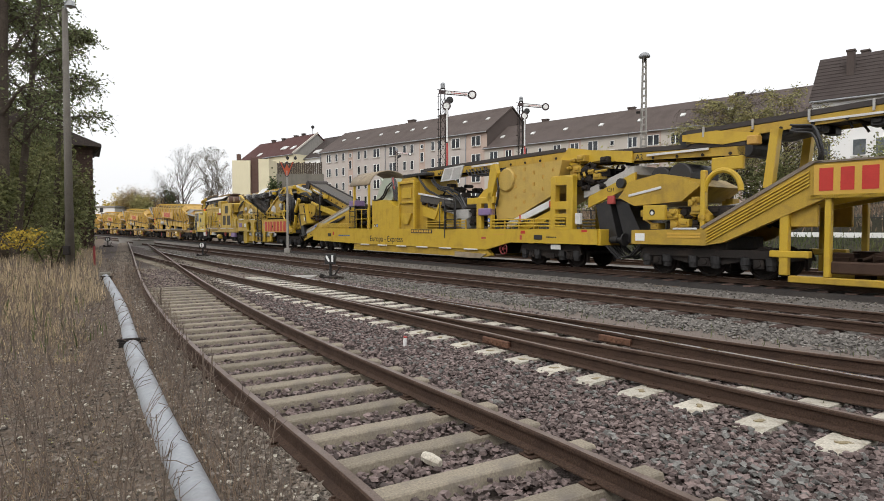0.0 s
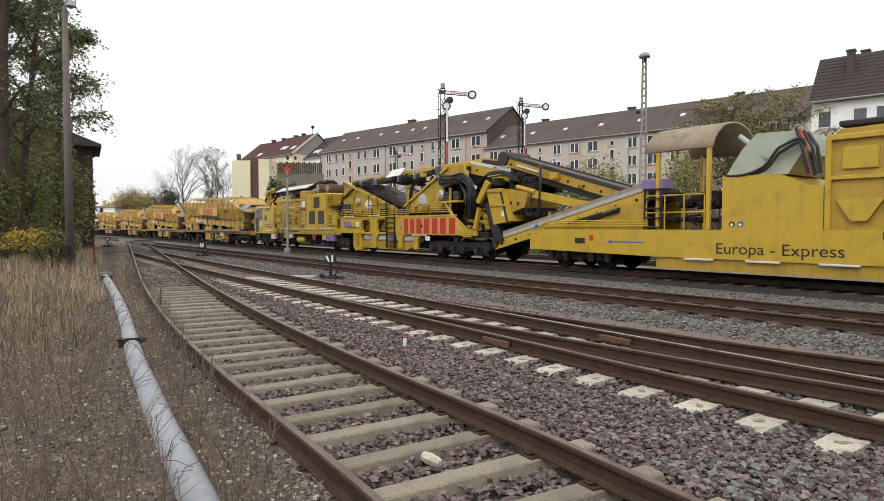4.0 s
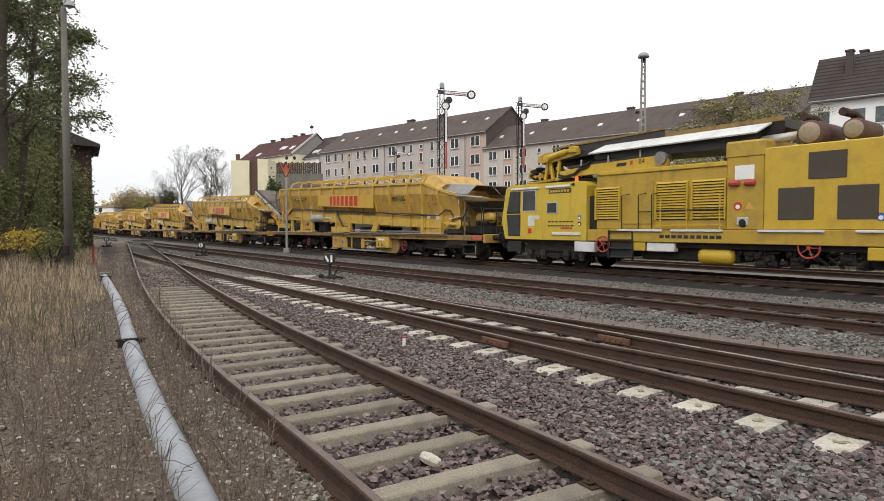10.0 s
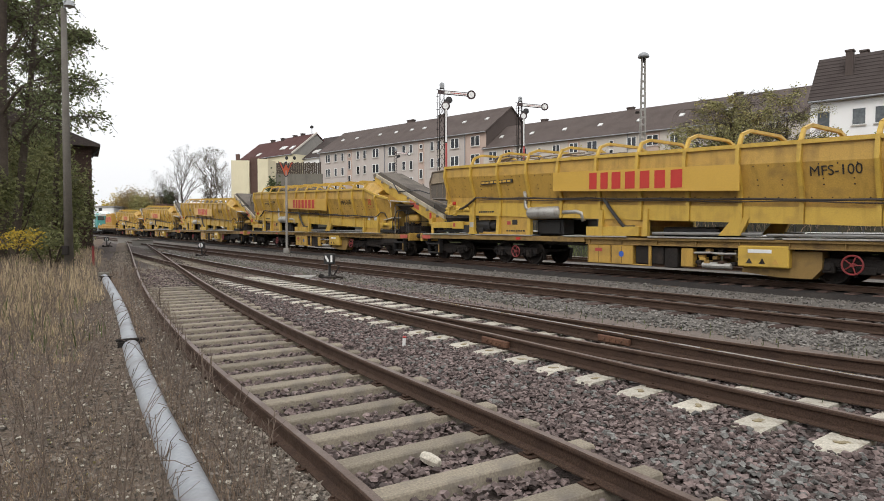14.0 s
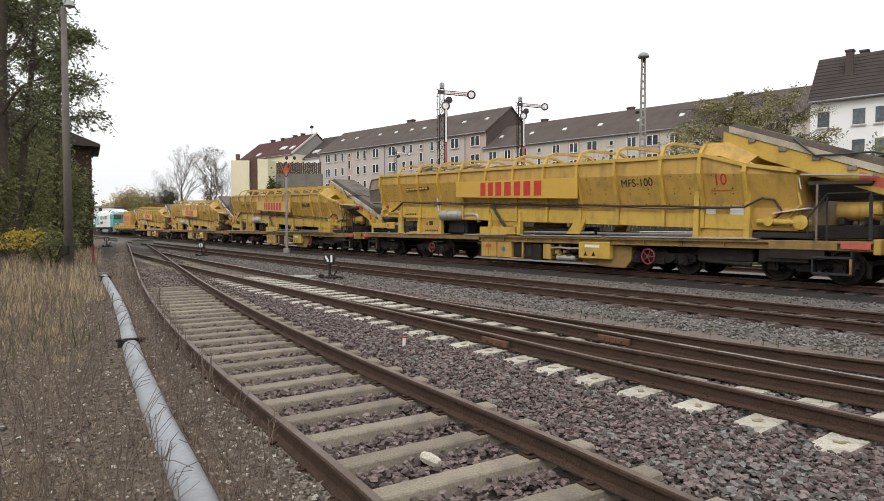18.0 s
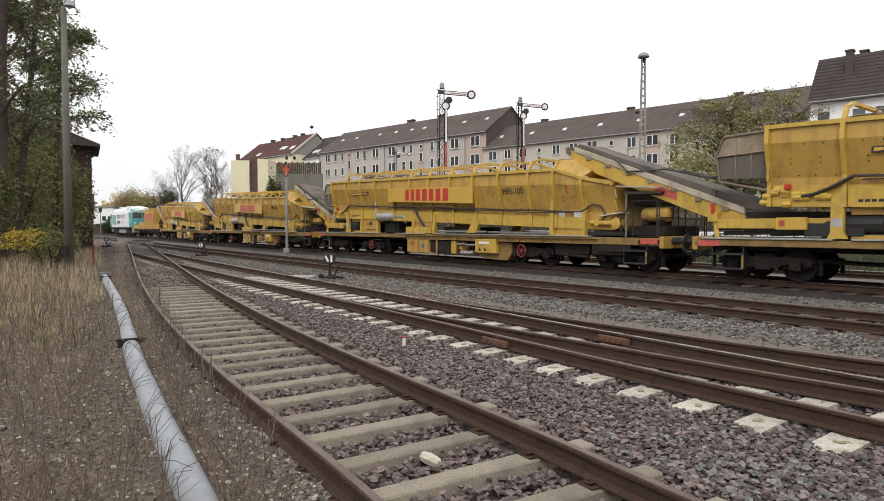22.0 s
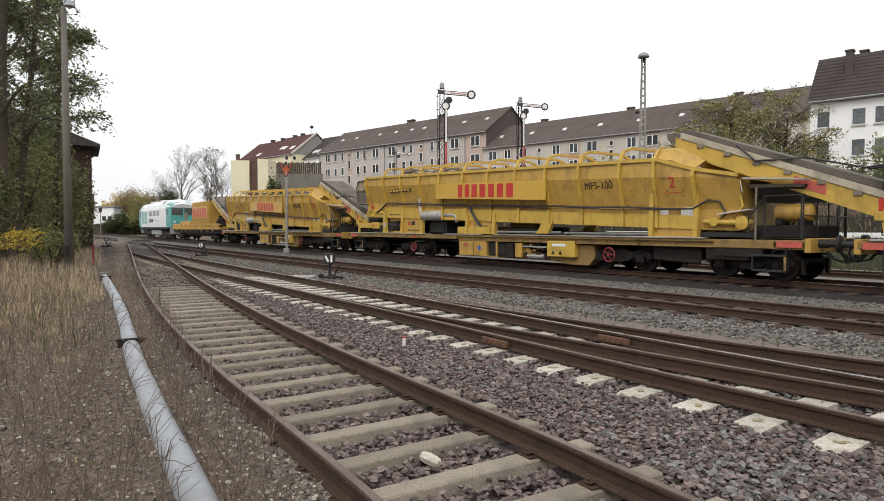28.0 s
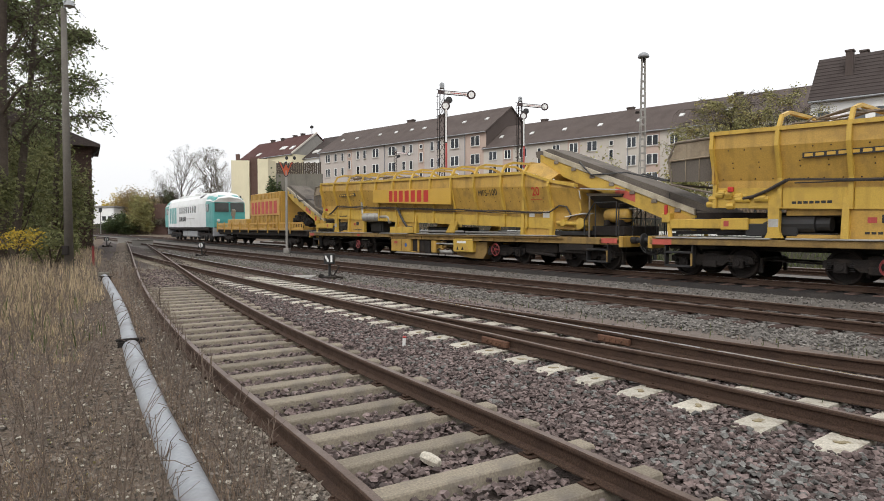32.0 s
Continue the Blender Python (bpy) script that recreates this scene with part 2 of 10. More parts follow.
    lemon_dusty=surf("lemon_dusty", (0.46, 0.315, 0.075), 0.6, 0, (35, 0.12), (1.6, 0.3), (0.3, 0.2, 0.07), (90, 0.08), streak=0.22),
    bank=surf("bank", (0.032, 0.03, 0.02), 0.95, 0, (12, 0.4), (0.5, 0.4), (0.055, 0.046, 0.03), (20, 0.8), spec=0.15),
    wheel_red=surf("wheel_red", (0.22, 0.03, 0.03), 0.55, 0, (30, 0.1), (3, 0.25), (0.1, 0.03, 0.03), (60, 0.04)),
    leaf_yellow=surf("leaf_yellow", (0.46, 0.34, 0.05), 0.75, 0, (3, 0.3), (0.7, 0.3), (0.2, 0.12, 0.03), (30, 0.0), island=0.4),
    dry_grass=surf("dry_grass", (0.421, 0.333, 0.216), 0.9, 0, (4, 0.3), (0.35, 0.4), (0.2, 0.15, 0.1), (30, 0.0), island=0.5),
    twig=surf("twig", (0.15, 0.115, 0.09), 0.9, 0, (20, 0.3), (3, 0.3), (0.16, 0.12, 0.09), (30, 0.1), island=0.3),
    far_leaf=surf("far_leaf", (0.15, 0.135, 0.10), 0.9, 0, (2, 0.3), (0.2, 0.3), (0.22, 0.17, 0.09), (30, 0.0), island=0.4),
    dead_weed=surf("dead_weed", (0.235, 0.17, 0.12), 0.9, 0, (4, 0.3), (0.5, 0.4), (0.12, 0.085, 0.06), (30, 0.0), island=0.5),
    weed=surf("weed", (0.09, 0.11, 0.04), 0.85, 0, (4, 0.3), (0.5, 0.3), (0.16, 0.15, 0.06), (30, 0.0), island=0.4),
)


def thin(m, share):
    """Lets part of the light through, as leaves and blades of grass do."""
    n, l = m.node_tree.nodes, m.node_tree.links
    p, out = n["Principled BSDF"], n["Material Output"]
    tr, mix = n.new("ShaderNodeBsdfTranslucent"), n.new("ShaderNodeMixShader")
    l.new(p.inputs["Base Color"].links[0].from_socket, tr.inputs["Color"])
    mix.inputs[0].default_value = share
    l.new(p.outputs[0], mix.inputs[1])
    l.new(tr.outputs[0], mix.inputs[2])
    l.new(mix.outputs[0], out.inputs["Surface"])


for key in ("leaf_green", "leaf_dark", "leaf_tree", "leaf_shrub", "leaf_autumn", "leaf_yellow", "leaf_russet", "far_leaf", "dry_grass", "dead_weed", "weed"):
    thin(M[key], 0.4)
# ---- mesh building ----
class Form:
    """Vertices and faces of one mesh, gathered from simple shaped pieces."""

    def __init__(self):
        self.v, self.f = [], []

    def add(self, verts, faces):
        k = len(self.v)
        self.v += [tuple(p) for p in verts]
        self.f += [tuple(i + k for i in q) for q in faces]
        return self

    def box(self, x0, x1, y0, y1, z0, z1, b=0.0, m=None):
        """A box, with chamfered edges when b is given."""
        lo, hi = (min(x0, x1), min(y0, y1), min(z0, z1)), (max(x0, x1), max(y0, y1), max(z0, z1))
        b = min(b, *(0.45 * (hi[i] - lo[i]) for i in range(3)))
        if b <= 0:
            vs = [(hi[0] if i & 1 else lo[0], hi[1] if i & 2 else lo[1], hi[2] if i & 4 else lo[2]) for i in range(8)]
            fs = [(0, 2, 3, 1), (4, 5, 7, 6), (0, 1, 5, 4), (2, 6, 7, 3), (0, 4, 6, 2), (1, 3, 7, 5)]
        else:
            vs, at = [], {}
            for i in range(8):
                s = [(i >> a) & 1 for a in range(3)]
                for a in range(3):
                    p = [(hi[c] - (0 if c == a else b)) if s[c] else (lo[c] + (0 if c == a else b)) for c in range(3)]
                    at[i, a] = len(vs)
                    vs.append(tuple(p))
            fs = []
            for a in range(3):
                u, w = 1 << ((a + 1) % 3), 1 << ((a + 2) % 3)
                for side in (0, 1):
                    o = side << a
                    q = [at[o, a], at[o | u, a], at[o | u | w, a], at[o | w, a]]
                    fs.append(q if side else q[::-1])
                for j in range(4):
                    o = (u if j & 1 else 0) | (w if j & 2 else 0)
                    e = 1 << a
                    p1, p2 = (a + 1) % 3, (a + 2) % 3
                    q = [at[o, p1], at[o | e, p1], at[o | e, p2], at[o, p2]]
                    fs.append(q if j in (1, 2) else q[::-1])
            for i in range(8):
                q = [at[i, 0], at[i, 1], at[i, 2]]
                fs.append(q if bin(i).count("1") % 2 else q[::-1])
        if m is not None:
            vs = [m @ Vector(p) for p in vs]
        return self.add(vs, fs)

    def prism(self, profile, a, b, axis="y", m=None):
        """A closed outline drawn out from a to b along an axis. The outline is in (x, z) for y, (y, z) for x, (x, y) for z."""
        n = len(profile)

        def at3(p, d):
            return {"y": (p[0], d, p[1]), "x": (d, p[0], p[1]), "z": (p[0], p[1], d)}[axis]
        vs = [at3(p, a) for p in profile] + [at3(p, b) for p in profile]
        fs = [tuple(range(n))[::-1], tuple(range(n, 2 * n))] + [(i, (i + 1) % n, n + (i + 1) % n, n + i) for i in range(n)]
        if m is not None:
            vs = [m @ Vector(p) for p in vs]
        return self.add(vs, fs)

    def rod(self, p, q, r, n=8, r2=None, caps=True):
        p, q = Vector(p), Vector(q)
        d = (q - p).normalized()
        u = d.orthogonal().normalized()
        w = d.cross(u)
        r2 = r if r2 is None else r2
        vs = []
        for c, rr in ((p, r), (q, r2)):
            vs += [c + (u * math.cos(2 * math.pi * i / n) + w * math.sin(2 * math.pi * i / n)) * rr for i in range(n)]
        fs = [(i, (i + 1) % n, n + (i + 1) % n, n + i) for i in range(n)]
        if caps:
            fs += [tuple(range(n))[::-1], tuple(range(n, 2 * n))]
        return self.add(vs, fs)

    def tube(self, pts, r, n=6):
        """A bent round bar or hose along points."""
        pts = [Vector(p) for p in pts]
        vs, up = [], None
        for i, p in enumerate(pts):
            d = (pts[min(i + 1, len(pts) - 1)] - pts[max(i - 1, 0)]).normalized()
            u = (d.orthogonal() if up is None else up - d * up.dot(d)).normalized()
            up = u
            w = d.cross(u)
            vs += [p + (u * math.cos(2 * math.pi * k / n) + w * math.sin(2 * math.pi * k / n)) * r for k in range(n)]
        fs = []
        for i in range(len(pts) - 1):
            fs += [(i * n + k, i * n + (k + 1) % n, (i + 1) * n + (k + 1) % n, (i + 1) * n + k) for k in range(n)]
        fs += [tuple(range(n))[::-1], tuple(range((len(pts) - 1) * n, len(pts) * n))]
        return self.add(vs, fs)

    def lathe(self, outline, origin=(0, 0, 0), axis="z", n=16):
        """A turned shape: outline of (radius, height) about an axis."""
        vs = []
        for r, h in outline:
            for k in range(n):
                c, s = r * math.cos(2 * math.pi * k / n), r * math.sin(2 * math.pi * k / n)
                p = {"z": (c, s, h), "y": (s, h, c), "x": (h, c, s)}[axis]
                vs.append((p[0] + origin[0], p[1] + origin[1], p[2] + origin[2]))
        m = len(outline)
        fs = [(i * n + k, i * n + (k + 1) % n, (i + 1) * n + (k + 1) % n, (i + 1) * n + k) for i in range(m - 1) for k in range(n)]
        fs += [tuple(range(n))[::-1], tuple(range((m - 1) * n, m * n))]
        return self.add(vs, fs)

    def loft(self, sections, closed=True):
        """Skin over sections of equal numbers of points."""
        n = len(sections[0])
        vs = [p for s in sections for p in s]
        fs = [(i * n + k, i * n + (k + 1) % n, (i + 1) * n + (k + 1) % n, (i + 1) * n + k)
              for i in range(len(sections) - 1) for k in range(n if closed else n - 1)]
        if closed:
            fs += [tuple(range(n))[::-1], tuple(range((len(sections) - 1) * n, len(sections) * n))]
        return self.add(vs, fs)

    def mesh(self, name, material, smooth=False):
        me = bpy.data.meshes.new(name)
        me.from_pydata(self.v, [], self.f)
        me.materials.append(material)
        if smooth:
            me.shade_smooth()
        me.update()
        return me


def fixed_normals(me):
    bm = bmesh.new()
    bm.from_mesh(me)
    bmesh.ops.recalc_face_normals(bm, faces=bm.faces)
    bm.to_mesh(me)
    bm.free()


def part(name, form, material, parent=None, label="", smooth=False, at=None):
    """One mesh object, under a thing or a part, or at top level."""
    me = form.mesh(name, M[material] if isinstance(material, str) else material, smooth)
    if len(form.f) < 4000:
        fixed_normals(me)
    ob = new(name, me)
    if parent is not None:
        ob.parent = parent
    if at is not None:
        ob.matrix_basis = at
    if label:
        ob["label"] = label
    return ob


def shared(name, me, parent, m):
    ob = new(name, me)
    ob.parent = parent
    ob.matrix_basis = m
    return ob


def thing(name, m, label, category, group="", kind=""):
    ob = new(name)
    ob.empty_display_size = 0.2
    ob.matrix_basis = m
    return tagged(ob, label, category, group, kind)


def lettering(name, text, size, material, parent, m, squeeze=1.0, bold=0.0, label=""):
    """Painted letters: flat type made into a mesh."""
    cu = bpy.data.curves.new(name, "FONT")
    cu.body, cu.size, cu.align_x, cu.align_y, cu.extrude, cu.offset = text, size, "CENTER", "CENTER", 0.003, bold
    tmp = bpy.data.objects.new(name, cu)
    scene.collection.objects.link(tmp)
    me = bpy.data.meshes.new_from_object(tmp.evaluated_get(bpy.context.evaluated_depsgraph_get()))
    bpy.data.objects.remove(tmp)
    me.transform(Matrix.Diagonal((squeeze, 1, 1, 1)))
    me.materials.clear()
    me.materials.append(M[material])
    ob = new(name, me)
    ob.parent = parent
    ob.matrix_basis = m
    if label:
        ob["label"] = label
    return ob


# ---- the tracks' lines ----
KN = [-9.74, 24.35, 58.44, 97.4, 146.1, 214.3]
KV = [-0.00174, -0.00088, -0.00042, 0.00083, 0.00079, 0.00079]
_s = np.arange(-120, 420.1, 0.5)
_k = np.interp(_s, KN, KV) * ((_s > -30) & (_s < 260))
_h = np.concatenate([[0], np.cumsum((_k[1:] + _k[:-1]) * 0.25)])
_h += 0.6527 - np.interp(0, _s, _h)
_x = np.concatenate([[0], np.cumsum(-(np.sin(_h[1:]) + np.sin(_h[:-1])) * 0.25)])
_y = np.concatenate([[0], np.cumsum((np.cos(_h[1:]) + np.cos(_h[:-1])) * 0.25)])
_x += 10.227 - np.interp(0, _s, _x)
_y += 17.63 - np.interp(0, _s, _y)
RAIL = 0.17
SPEED = 5.0646


def main_line(s, off=0.0):
    """The train's track: place on its centre line s metres from the near point, off metres towards the camera's side."""
    h = float(np.interp(s, _s, _h))
    return Vector((float(np.interp(s, _s, _x)) - off * math.cos(h), float(np.interp(s, _s, _y)) - off * math.sin(h), 0)), h


class Line:
    """A smooth centre line through points, by length along it."""

    def __init__(self, pts):
        p = np.array(pts, float)
        d = np.concatenate([[0], np.cumsum(np.linalg.norm(np.diff(p, axis=0), axis=1))])
        t = np.gradient(p, d, axis=0)
        q = []
        for i in range(len(p) - 1):
            L = d[i + 1] - d[i]
            n = max(2, int(L / 0.4))
            for u in np.linspace(0, 1, n, endpoint=False):
                q.append((2 * u**3 - 3 * u**2 + 1) * p[i] + (u**3 - 2 * u**2 + u) * L * t[i] + (3 * u**2 - 2 * u**3) * p[i + 1] + (u**3 - u**2) * L * t[i + 1])
        q = np.array(q + [p[-1]])
        self.d = np.concatenate([[0], np.cumsum(np.linalg.norm(np.diff(q, axis=0), axis=1))])
        self.q, self.length = q, float(self.d[-1])
        g = np.gradient(q, self.d, axis=0)
        self.h = np.unwrap(np.arctan2(-g[:, 0], g[:, 1]))

    def at(self, s, off=0.0):
        h = float(np.interp(s, self.d, self.h))
        return Vector((float(np.interp(s, self.d, self.q[:, 0])) - off * math.cos(h), float(np.interp(s, self.d, self.q[:, 1])) - off * math.sin(h), 0)), h
# ---- ground and tracks ----
def sheet(name, pts, z, material, label, category):
    f = Form()
    f.add([(x, y, z) for x, y in pts], [tuple(range(len(pts)))])
    ob = part(name, f, material)
    return tagged(ob, label, category, kind="structure")


def terrain(x, y):
    """Gentle rise to the left of the pipe, and of the bank behind the train."""
    left = max(0.0, min(1.0, (-(x + 1.0) - 0.52 * y) / 6.0))
    return -0.12 + 0.42 * left * min(1.0, max(0.0, (y - 1) / 8.0)) + 0.03 * noise.noise((x * 0.6, y * 0.6, 0))


xs = sorted(set([-1500, -600, -300, -150, -100, -80] + list(range(-70, 41, 2)) + np.arange(-16, 4, 0.4).tolist() + [50, 70, 100, 200, 500, 1500]))
ys = sorted(set([-300, -100, -40, -10] + list(range(0, 81, 2)) + np.arange(2, 22, 0.4).tolist() + [90, 110, 140, 180, 240, 400, 800, 1600, 3000]))
gf = Form()
gv = [(x, y, terrain(x, y) if -70 < x < 40 and -10 <= y <= 80 else -0.12) for y in ys for x in xs]
gf.add(gv, [(j * len(xs) + i, j * len(xs) + i + 1, (j + 1) * len(xs) + i + 1, (j + 1) * len(xs) + i) for j in range(len(ys) - 1) for i in range(len(xs) - 1)])
ground = tagged(part("ground", gf, "soil", smooth=True), "bare brown soil with debris reaching to the horizon", "ground", kind="structure")

A = Line([(11.6, -13.0), (7.75, -7.6), (4.62, -3.0), (3.3, -1.0), (2.27, 0.6), (1.37, 2.0), (0.73, 3.0), (0.14, 4.0), (-0.5, 5.0), (-1.47, 6.5), (-2.4, 8.0), (-3.58, 10.0), (-5.26, 13.0), (-7.41, 17.0), (-10.01, 22.0), (-13.61, 29.0), (-18.23, 38.0), (-24.43, 50.0), (-32.73, 66.0), (-43.1, 86)])
B = Line([(17.8, -13.0), (13.6, -7.6), (10.3, -3.6), (8.0, -0.7), (6.4, 1.6), (5.6, 2.8), (4.85, 4.0), (4.17, 5.0), (3.1, 6.5), (2.08, 8.0), (0.72, 10.0), (-1.34, 13.0), (-4.11, 17.0), (-7.57, 22.0), (-12.33, 29.0), (-18.24, 38.0), (-25.5, 50.0), (-34.0, 66.0), (-44.5, 86)])


def strip(line, s0, s1, outline, name, material, label, category, step=1.0):
    """A bed along a line; the outline gives offsets across it and heights."""
    f, secs = Form(), []
    for s in np.arange(s0, s1 + 0.01, step):
        row = []
        for off, z in outline:
            p, h = line(s, off)
            row.append((p.x, p.y, z))
        secs.append(row)
    f.loft(secs, closed=False)
    return tagged(part(name, f, material), label, category, kind="structure")


RAIL_SECTION = [(-0.0625, 0.0), (0.0625, 0.0), (0.0625, 0.012), (0.011, 0.032), (0.009, 0.112), (0.036, 0.124), (0.036, 0.146), (0.028, 0.155), (-0.028, 0.155), (-0.036, 0.146), (-0.036, 0.124), (-0.009, 0.112), (-0.011, 0.032), (-0.0625, 0.012)]


def rail(line, s0, s1, off, step=0.6, head="rail_top", z=0.015):
    f, top = Form(), Form()
    secs, cap = [], []
    for s in np.arange(s0, s1 + 0.01, step):
        p, h = line(s, off)
        secs.append([(p.x + a * math.cos(h), p.y + a * math.sin(h), b + z) for a, b in RAIL_SECTION])
        cap.append([(p.x + a * math.cos(h), p.y + a * math.sin(h), b + z) for a, b in ((-0.029, 0.152), (0.029, 0.152), (0.025, 0.1575), (-0.025, 0.1575))])
    ob = part("rail", f.loft(secs), "rust")
    part("running_surface", top.loft(cap), head, ob)
    return tagged(ob, "rusty brown steel rail fixed to sleepers", "rail", kind="structure")


def C_line(s, off=0.0):
    return main_line(s, off + 6.9)


bed_D = strip(main_line, -100, 330, [(-2.6, -0.13), (-1.7, -0.03), (1.55, -0.03), (2.1, -0.125)], "trackbed", "dark_bed", "near-black ballast bed of the train's track", "trackbed", 3)
bed_C = strip(C_line, -100, 200, [(-5.1, -0.115), (-3.2, -0.095), (-1.7, -0.035), (1.7, -0.035), (2.6, -0.13)], "trackbed", "path", "pale grey ballast bed of the middle track", "trackbed", 3)
bed_B = strip(B.at, 0, B.length, [(-2.4, -0.13), (-1.7, -0.05), (1.9, -0.05), (2.8, -0.13)], "trackbed", "gravel_bed", "brown-grey ballast bed under concrete sleepers", "trackbed", 1)
bed_A = strip(A.at, 0, A.length, [(-2.4, -0.13), (-1.7, -0.07), (-0.95, -0.075), (-0.7, -0.1), (0.7, -0.1), (0.95, -0.08), (1.4, -0.085), (1.9, -0.11)], "trackbed", "gravel_bed", "dark ballast bed of the curved siding", "trackbed", 1)
strip(C_line, -60, 60, [(2.0, -0.07), (4.6, -0.085)], "path", "sand", "sandy footpath between two tracks", "path", 2)
strip(A.at, 0, A.length, [(0.84, 0.004), (1.05, 0.014), (1.3, 0.012), (1.5, -0.02), (2.0, -0.115)], "shoulder", "soil", "brown soil heaped over the sleepers' ends", "ground", 0.5)
rail(A.at, 0, A.length, -0.7525)
rail(A.at, 0, A.length, 0.7525)
rail(B.at, 0, 61.8, -0.7525, head="rail_bright")
rail(B.at, 0, 61.8, 0.7525)
for o in (-0.7525, 0.7525):
    rail(C_line, -60, 160, o, 2)
    rail(main_line, -60, 300, o, 2, "rail_bright")
# the turnout's second route
R2 = Line([(19.0, -12.0), (13.2, -4.6), (9.6, -0.4), (7.9, 1.5), (6.5, 3.0), (5.08, 4.5), (4.02, 5.65), (3.13, 6.62), (2.22, 7.7), (1.34, 8.75), (0.58, 9.64), (-0.33, 10.72), (-1.48, 12.14), (-2.27, 13.2), (-3.56, 15.0), (-4.25, 16.0)])
R4 = Line([(26.0, -10.5), (18.6, -3.6), (13.9, 0.1), (11.5, 1.8), (9.4, 3.3), (7.6, 4.7), (5.75, 6.2), (4.47, 7.34), (3.83, 8.02), (3.03, 9.0), (2.1, 10.1), (1.15, 11.25), (0.18, 12.46), (-0.55, 13.4), (-1.69, 15.0)])
rail(R2.at, 0, R2.length, 0.0, z=0.011)
rail(R4.at, 0, R4.length, 0.0, z=0.011)

# ---- signals, masts and pipe along the line are further down ----
PIPE = Line([(7.5, -12.5), (4.0, -6.5), (1.6, -2.0), (0.4, 0.4), (-0.61, 2.2), (-1.56, 3.86), (-2.03, 4.64), (-2.48, 5.38), (-2.98, 6.24), (-3.72, 7.5), (-5.07, 9.94), (-6.5, 12.5), (-7.9, 14.94), (-10.4, 19.2), (-11.7, 21.4)])
# ---- houses behind the line ----
ALONG, AWAY = Vector((-0.738, 0.674, 0)), Vector((0.674, 0.738, 0))
TURN = math.degrees(math.atan2(ALONG.y, ALONG.x))


def house(name, p0, length, depth, eave, ridge, wall, roof, label, gable=None, over=0.35, courses=False):
    """A gabled house. Its own x runs along the front to the far end, its y points to the front."""
    ob = thing(name, Matrix(((ALONG.x, -AWAY.x, 0, p0[0]), (ALONG.y, -AWAY.y, 0, p0[1]), (0, 0, 1, -0.15), (0, 0, 0, 1))), label, "house")
    f = Form().box(0, length, -depth, 0, 0, eave)
    part("wall", f, wall, ob)
    for x0, x1 in ((0.0, 0.25), (length - 0.25, length)):
        part("gable_wall", Form().prism([(-depth, eave), (0, eave), (-depth / 2, ridge - 0.05)], x0, x1, "x"), gable or wall, ob)
    k = (ridge - eave) / (depth / 2)
    f = Form()
    f.prism([(over, eave - over * k + 0.02), (over, eave - over * k + 0.2), (-depth / 2, ridge + 0.2), (-depth / 2, ridge + 0.02)], -0.15, length + 0.15, "x")
    f.prism([(-depth - over, eave - over * k + 0.02), (-depth - over, eave - over * k + 0.2), (-depth / 2, ridge + 0.2), (-depth / 2, ridge + 0.02)], -0.15, length + 0.15, "x")
    r = part("roof", f, roof, ob)
    n = int(math.hypot(depth / 2, ridge - eave) / 0.42)
    for i in range(n if courses else 0):
        u = i / n
        y, z = over + 0.02 - (depth / 2 + over) * u, eave - over * k + 0.2 + (ridge - eave + over * k) * u
        f = Form().box(-0.16, length + 0.16, y - 0.05, y + 0.03, z - 0.03, z + 0.004)
        part("tile_course", f, roof, r)
    part("gutter", Form().rod((-0.1, over + 0.06, eave - over * k + 0.06), (length + 0.1, over + 0.06, eave - over * k + 0.06), 0.08, 8), "loco_grey", ob)
    ob["roof_slope"] = k
    return ob


def window(parent, x, z, w, h, panes=2, y=0.0, glass="window_glass"):
    f = Form().box(x - w / 2 - 0.03, x + w / 2 + 0.03, y + 0.005, y + 0.05, z - h / 2 - 0.03, z + h / 2 + 0.03)
    wd = part("window", f, "frame_white", parent)
    part("pane", Form().box(x - w / 2, x + w / 2, y + 0.05, y + 0.06, z - h / 2, z + h / 2), glass, wd)
    f = Form()
    for k in range(1, panes):
        xx = x - w / 2 + w * k / panes
        f.box(xx - 0.06, xx + 0.06, y + 0.06, y + 0.09, z - h / 2, z + h / 2)
    for xx in (x - w / 2, x + w / 2):
        f.box(xx - 0.03, xx + 0.03, y + 0.06, y + 0.085, z - h / 2, z + h / 2)
    for zz in (z - h / 2, z + h / 2):
        f.box(x - w / 2, x + w / 2, y + 0.06, y + 0.085, zz - 0.03, zz + 0.03)
    part("casement", f, "frame_white", wd)
    part("sill", Form().box(x - w / 2 - 0.1, x + w / 2 + 0.1, y + 0.05, y + 0.13, z - h / 2 - 0.13, z - h / 2 - 0.08), "render_beige", wd)
    return wd


def on_roof(ob, x, u, eave, ridge, depth, w, h, name, material, proud=0.12):
    """A skylight on the front slope, u of the way up."""
    y, z = -depth / 2 * u, eave + (ridge - eave) * u + 0.2
    k = (ridge - eave) / (depth / 2)
    c, s = 1 / math.hypot(1, k), k / math.hypot(1, k)
    f = Form().prism([(y + c * h / 2, z - s * h / 2), (y - c * h / 2, z + s * h / 2), (y - c * h / 2 + s * proud, z + s * h / 2 + c * proud), (y + c * h / 2 + s * proud, z - s * h / 2 + c * proud)], x - w / 2, x + w / 2, "x")
    part(name, f, material, ob)


def chimney(ob, x, y, z0, z1, w=0.7, d=0.6):
    f = Form().box(x - w / 2, x + w / 2, y - d / 2, y + d / 2, z0, z1).box(x - w / 2 - 0.06, x + w / 2 + 0.06, y - d / 2 - 0.06, y + d / 2 + 0.06, z1 - 0.15, z1)
    part("chimney", f, "roof", ob)


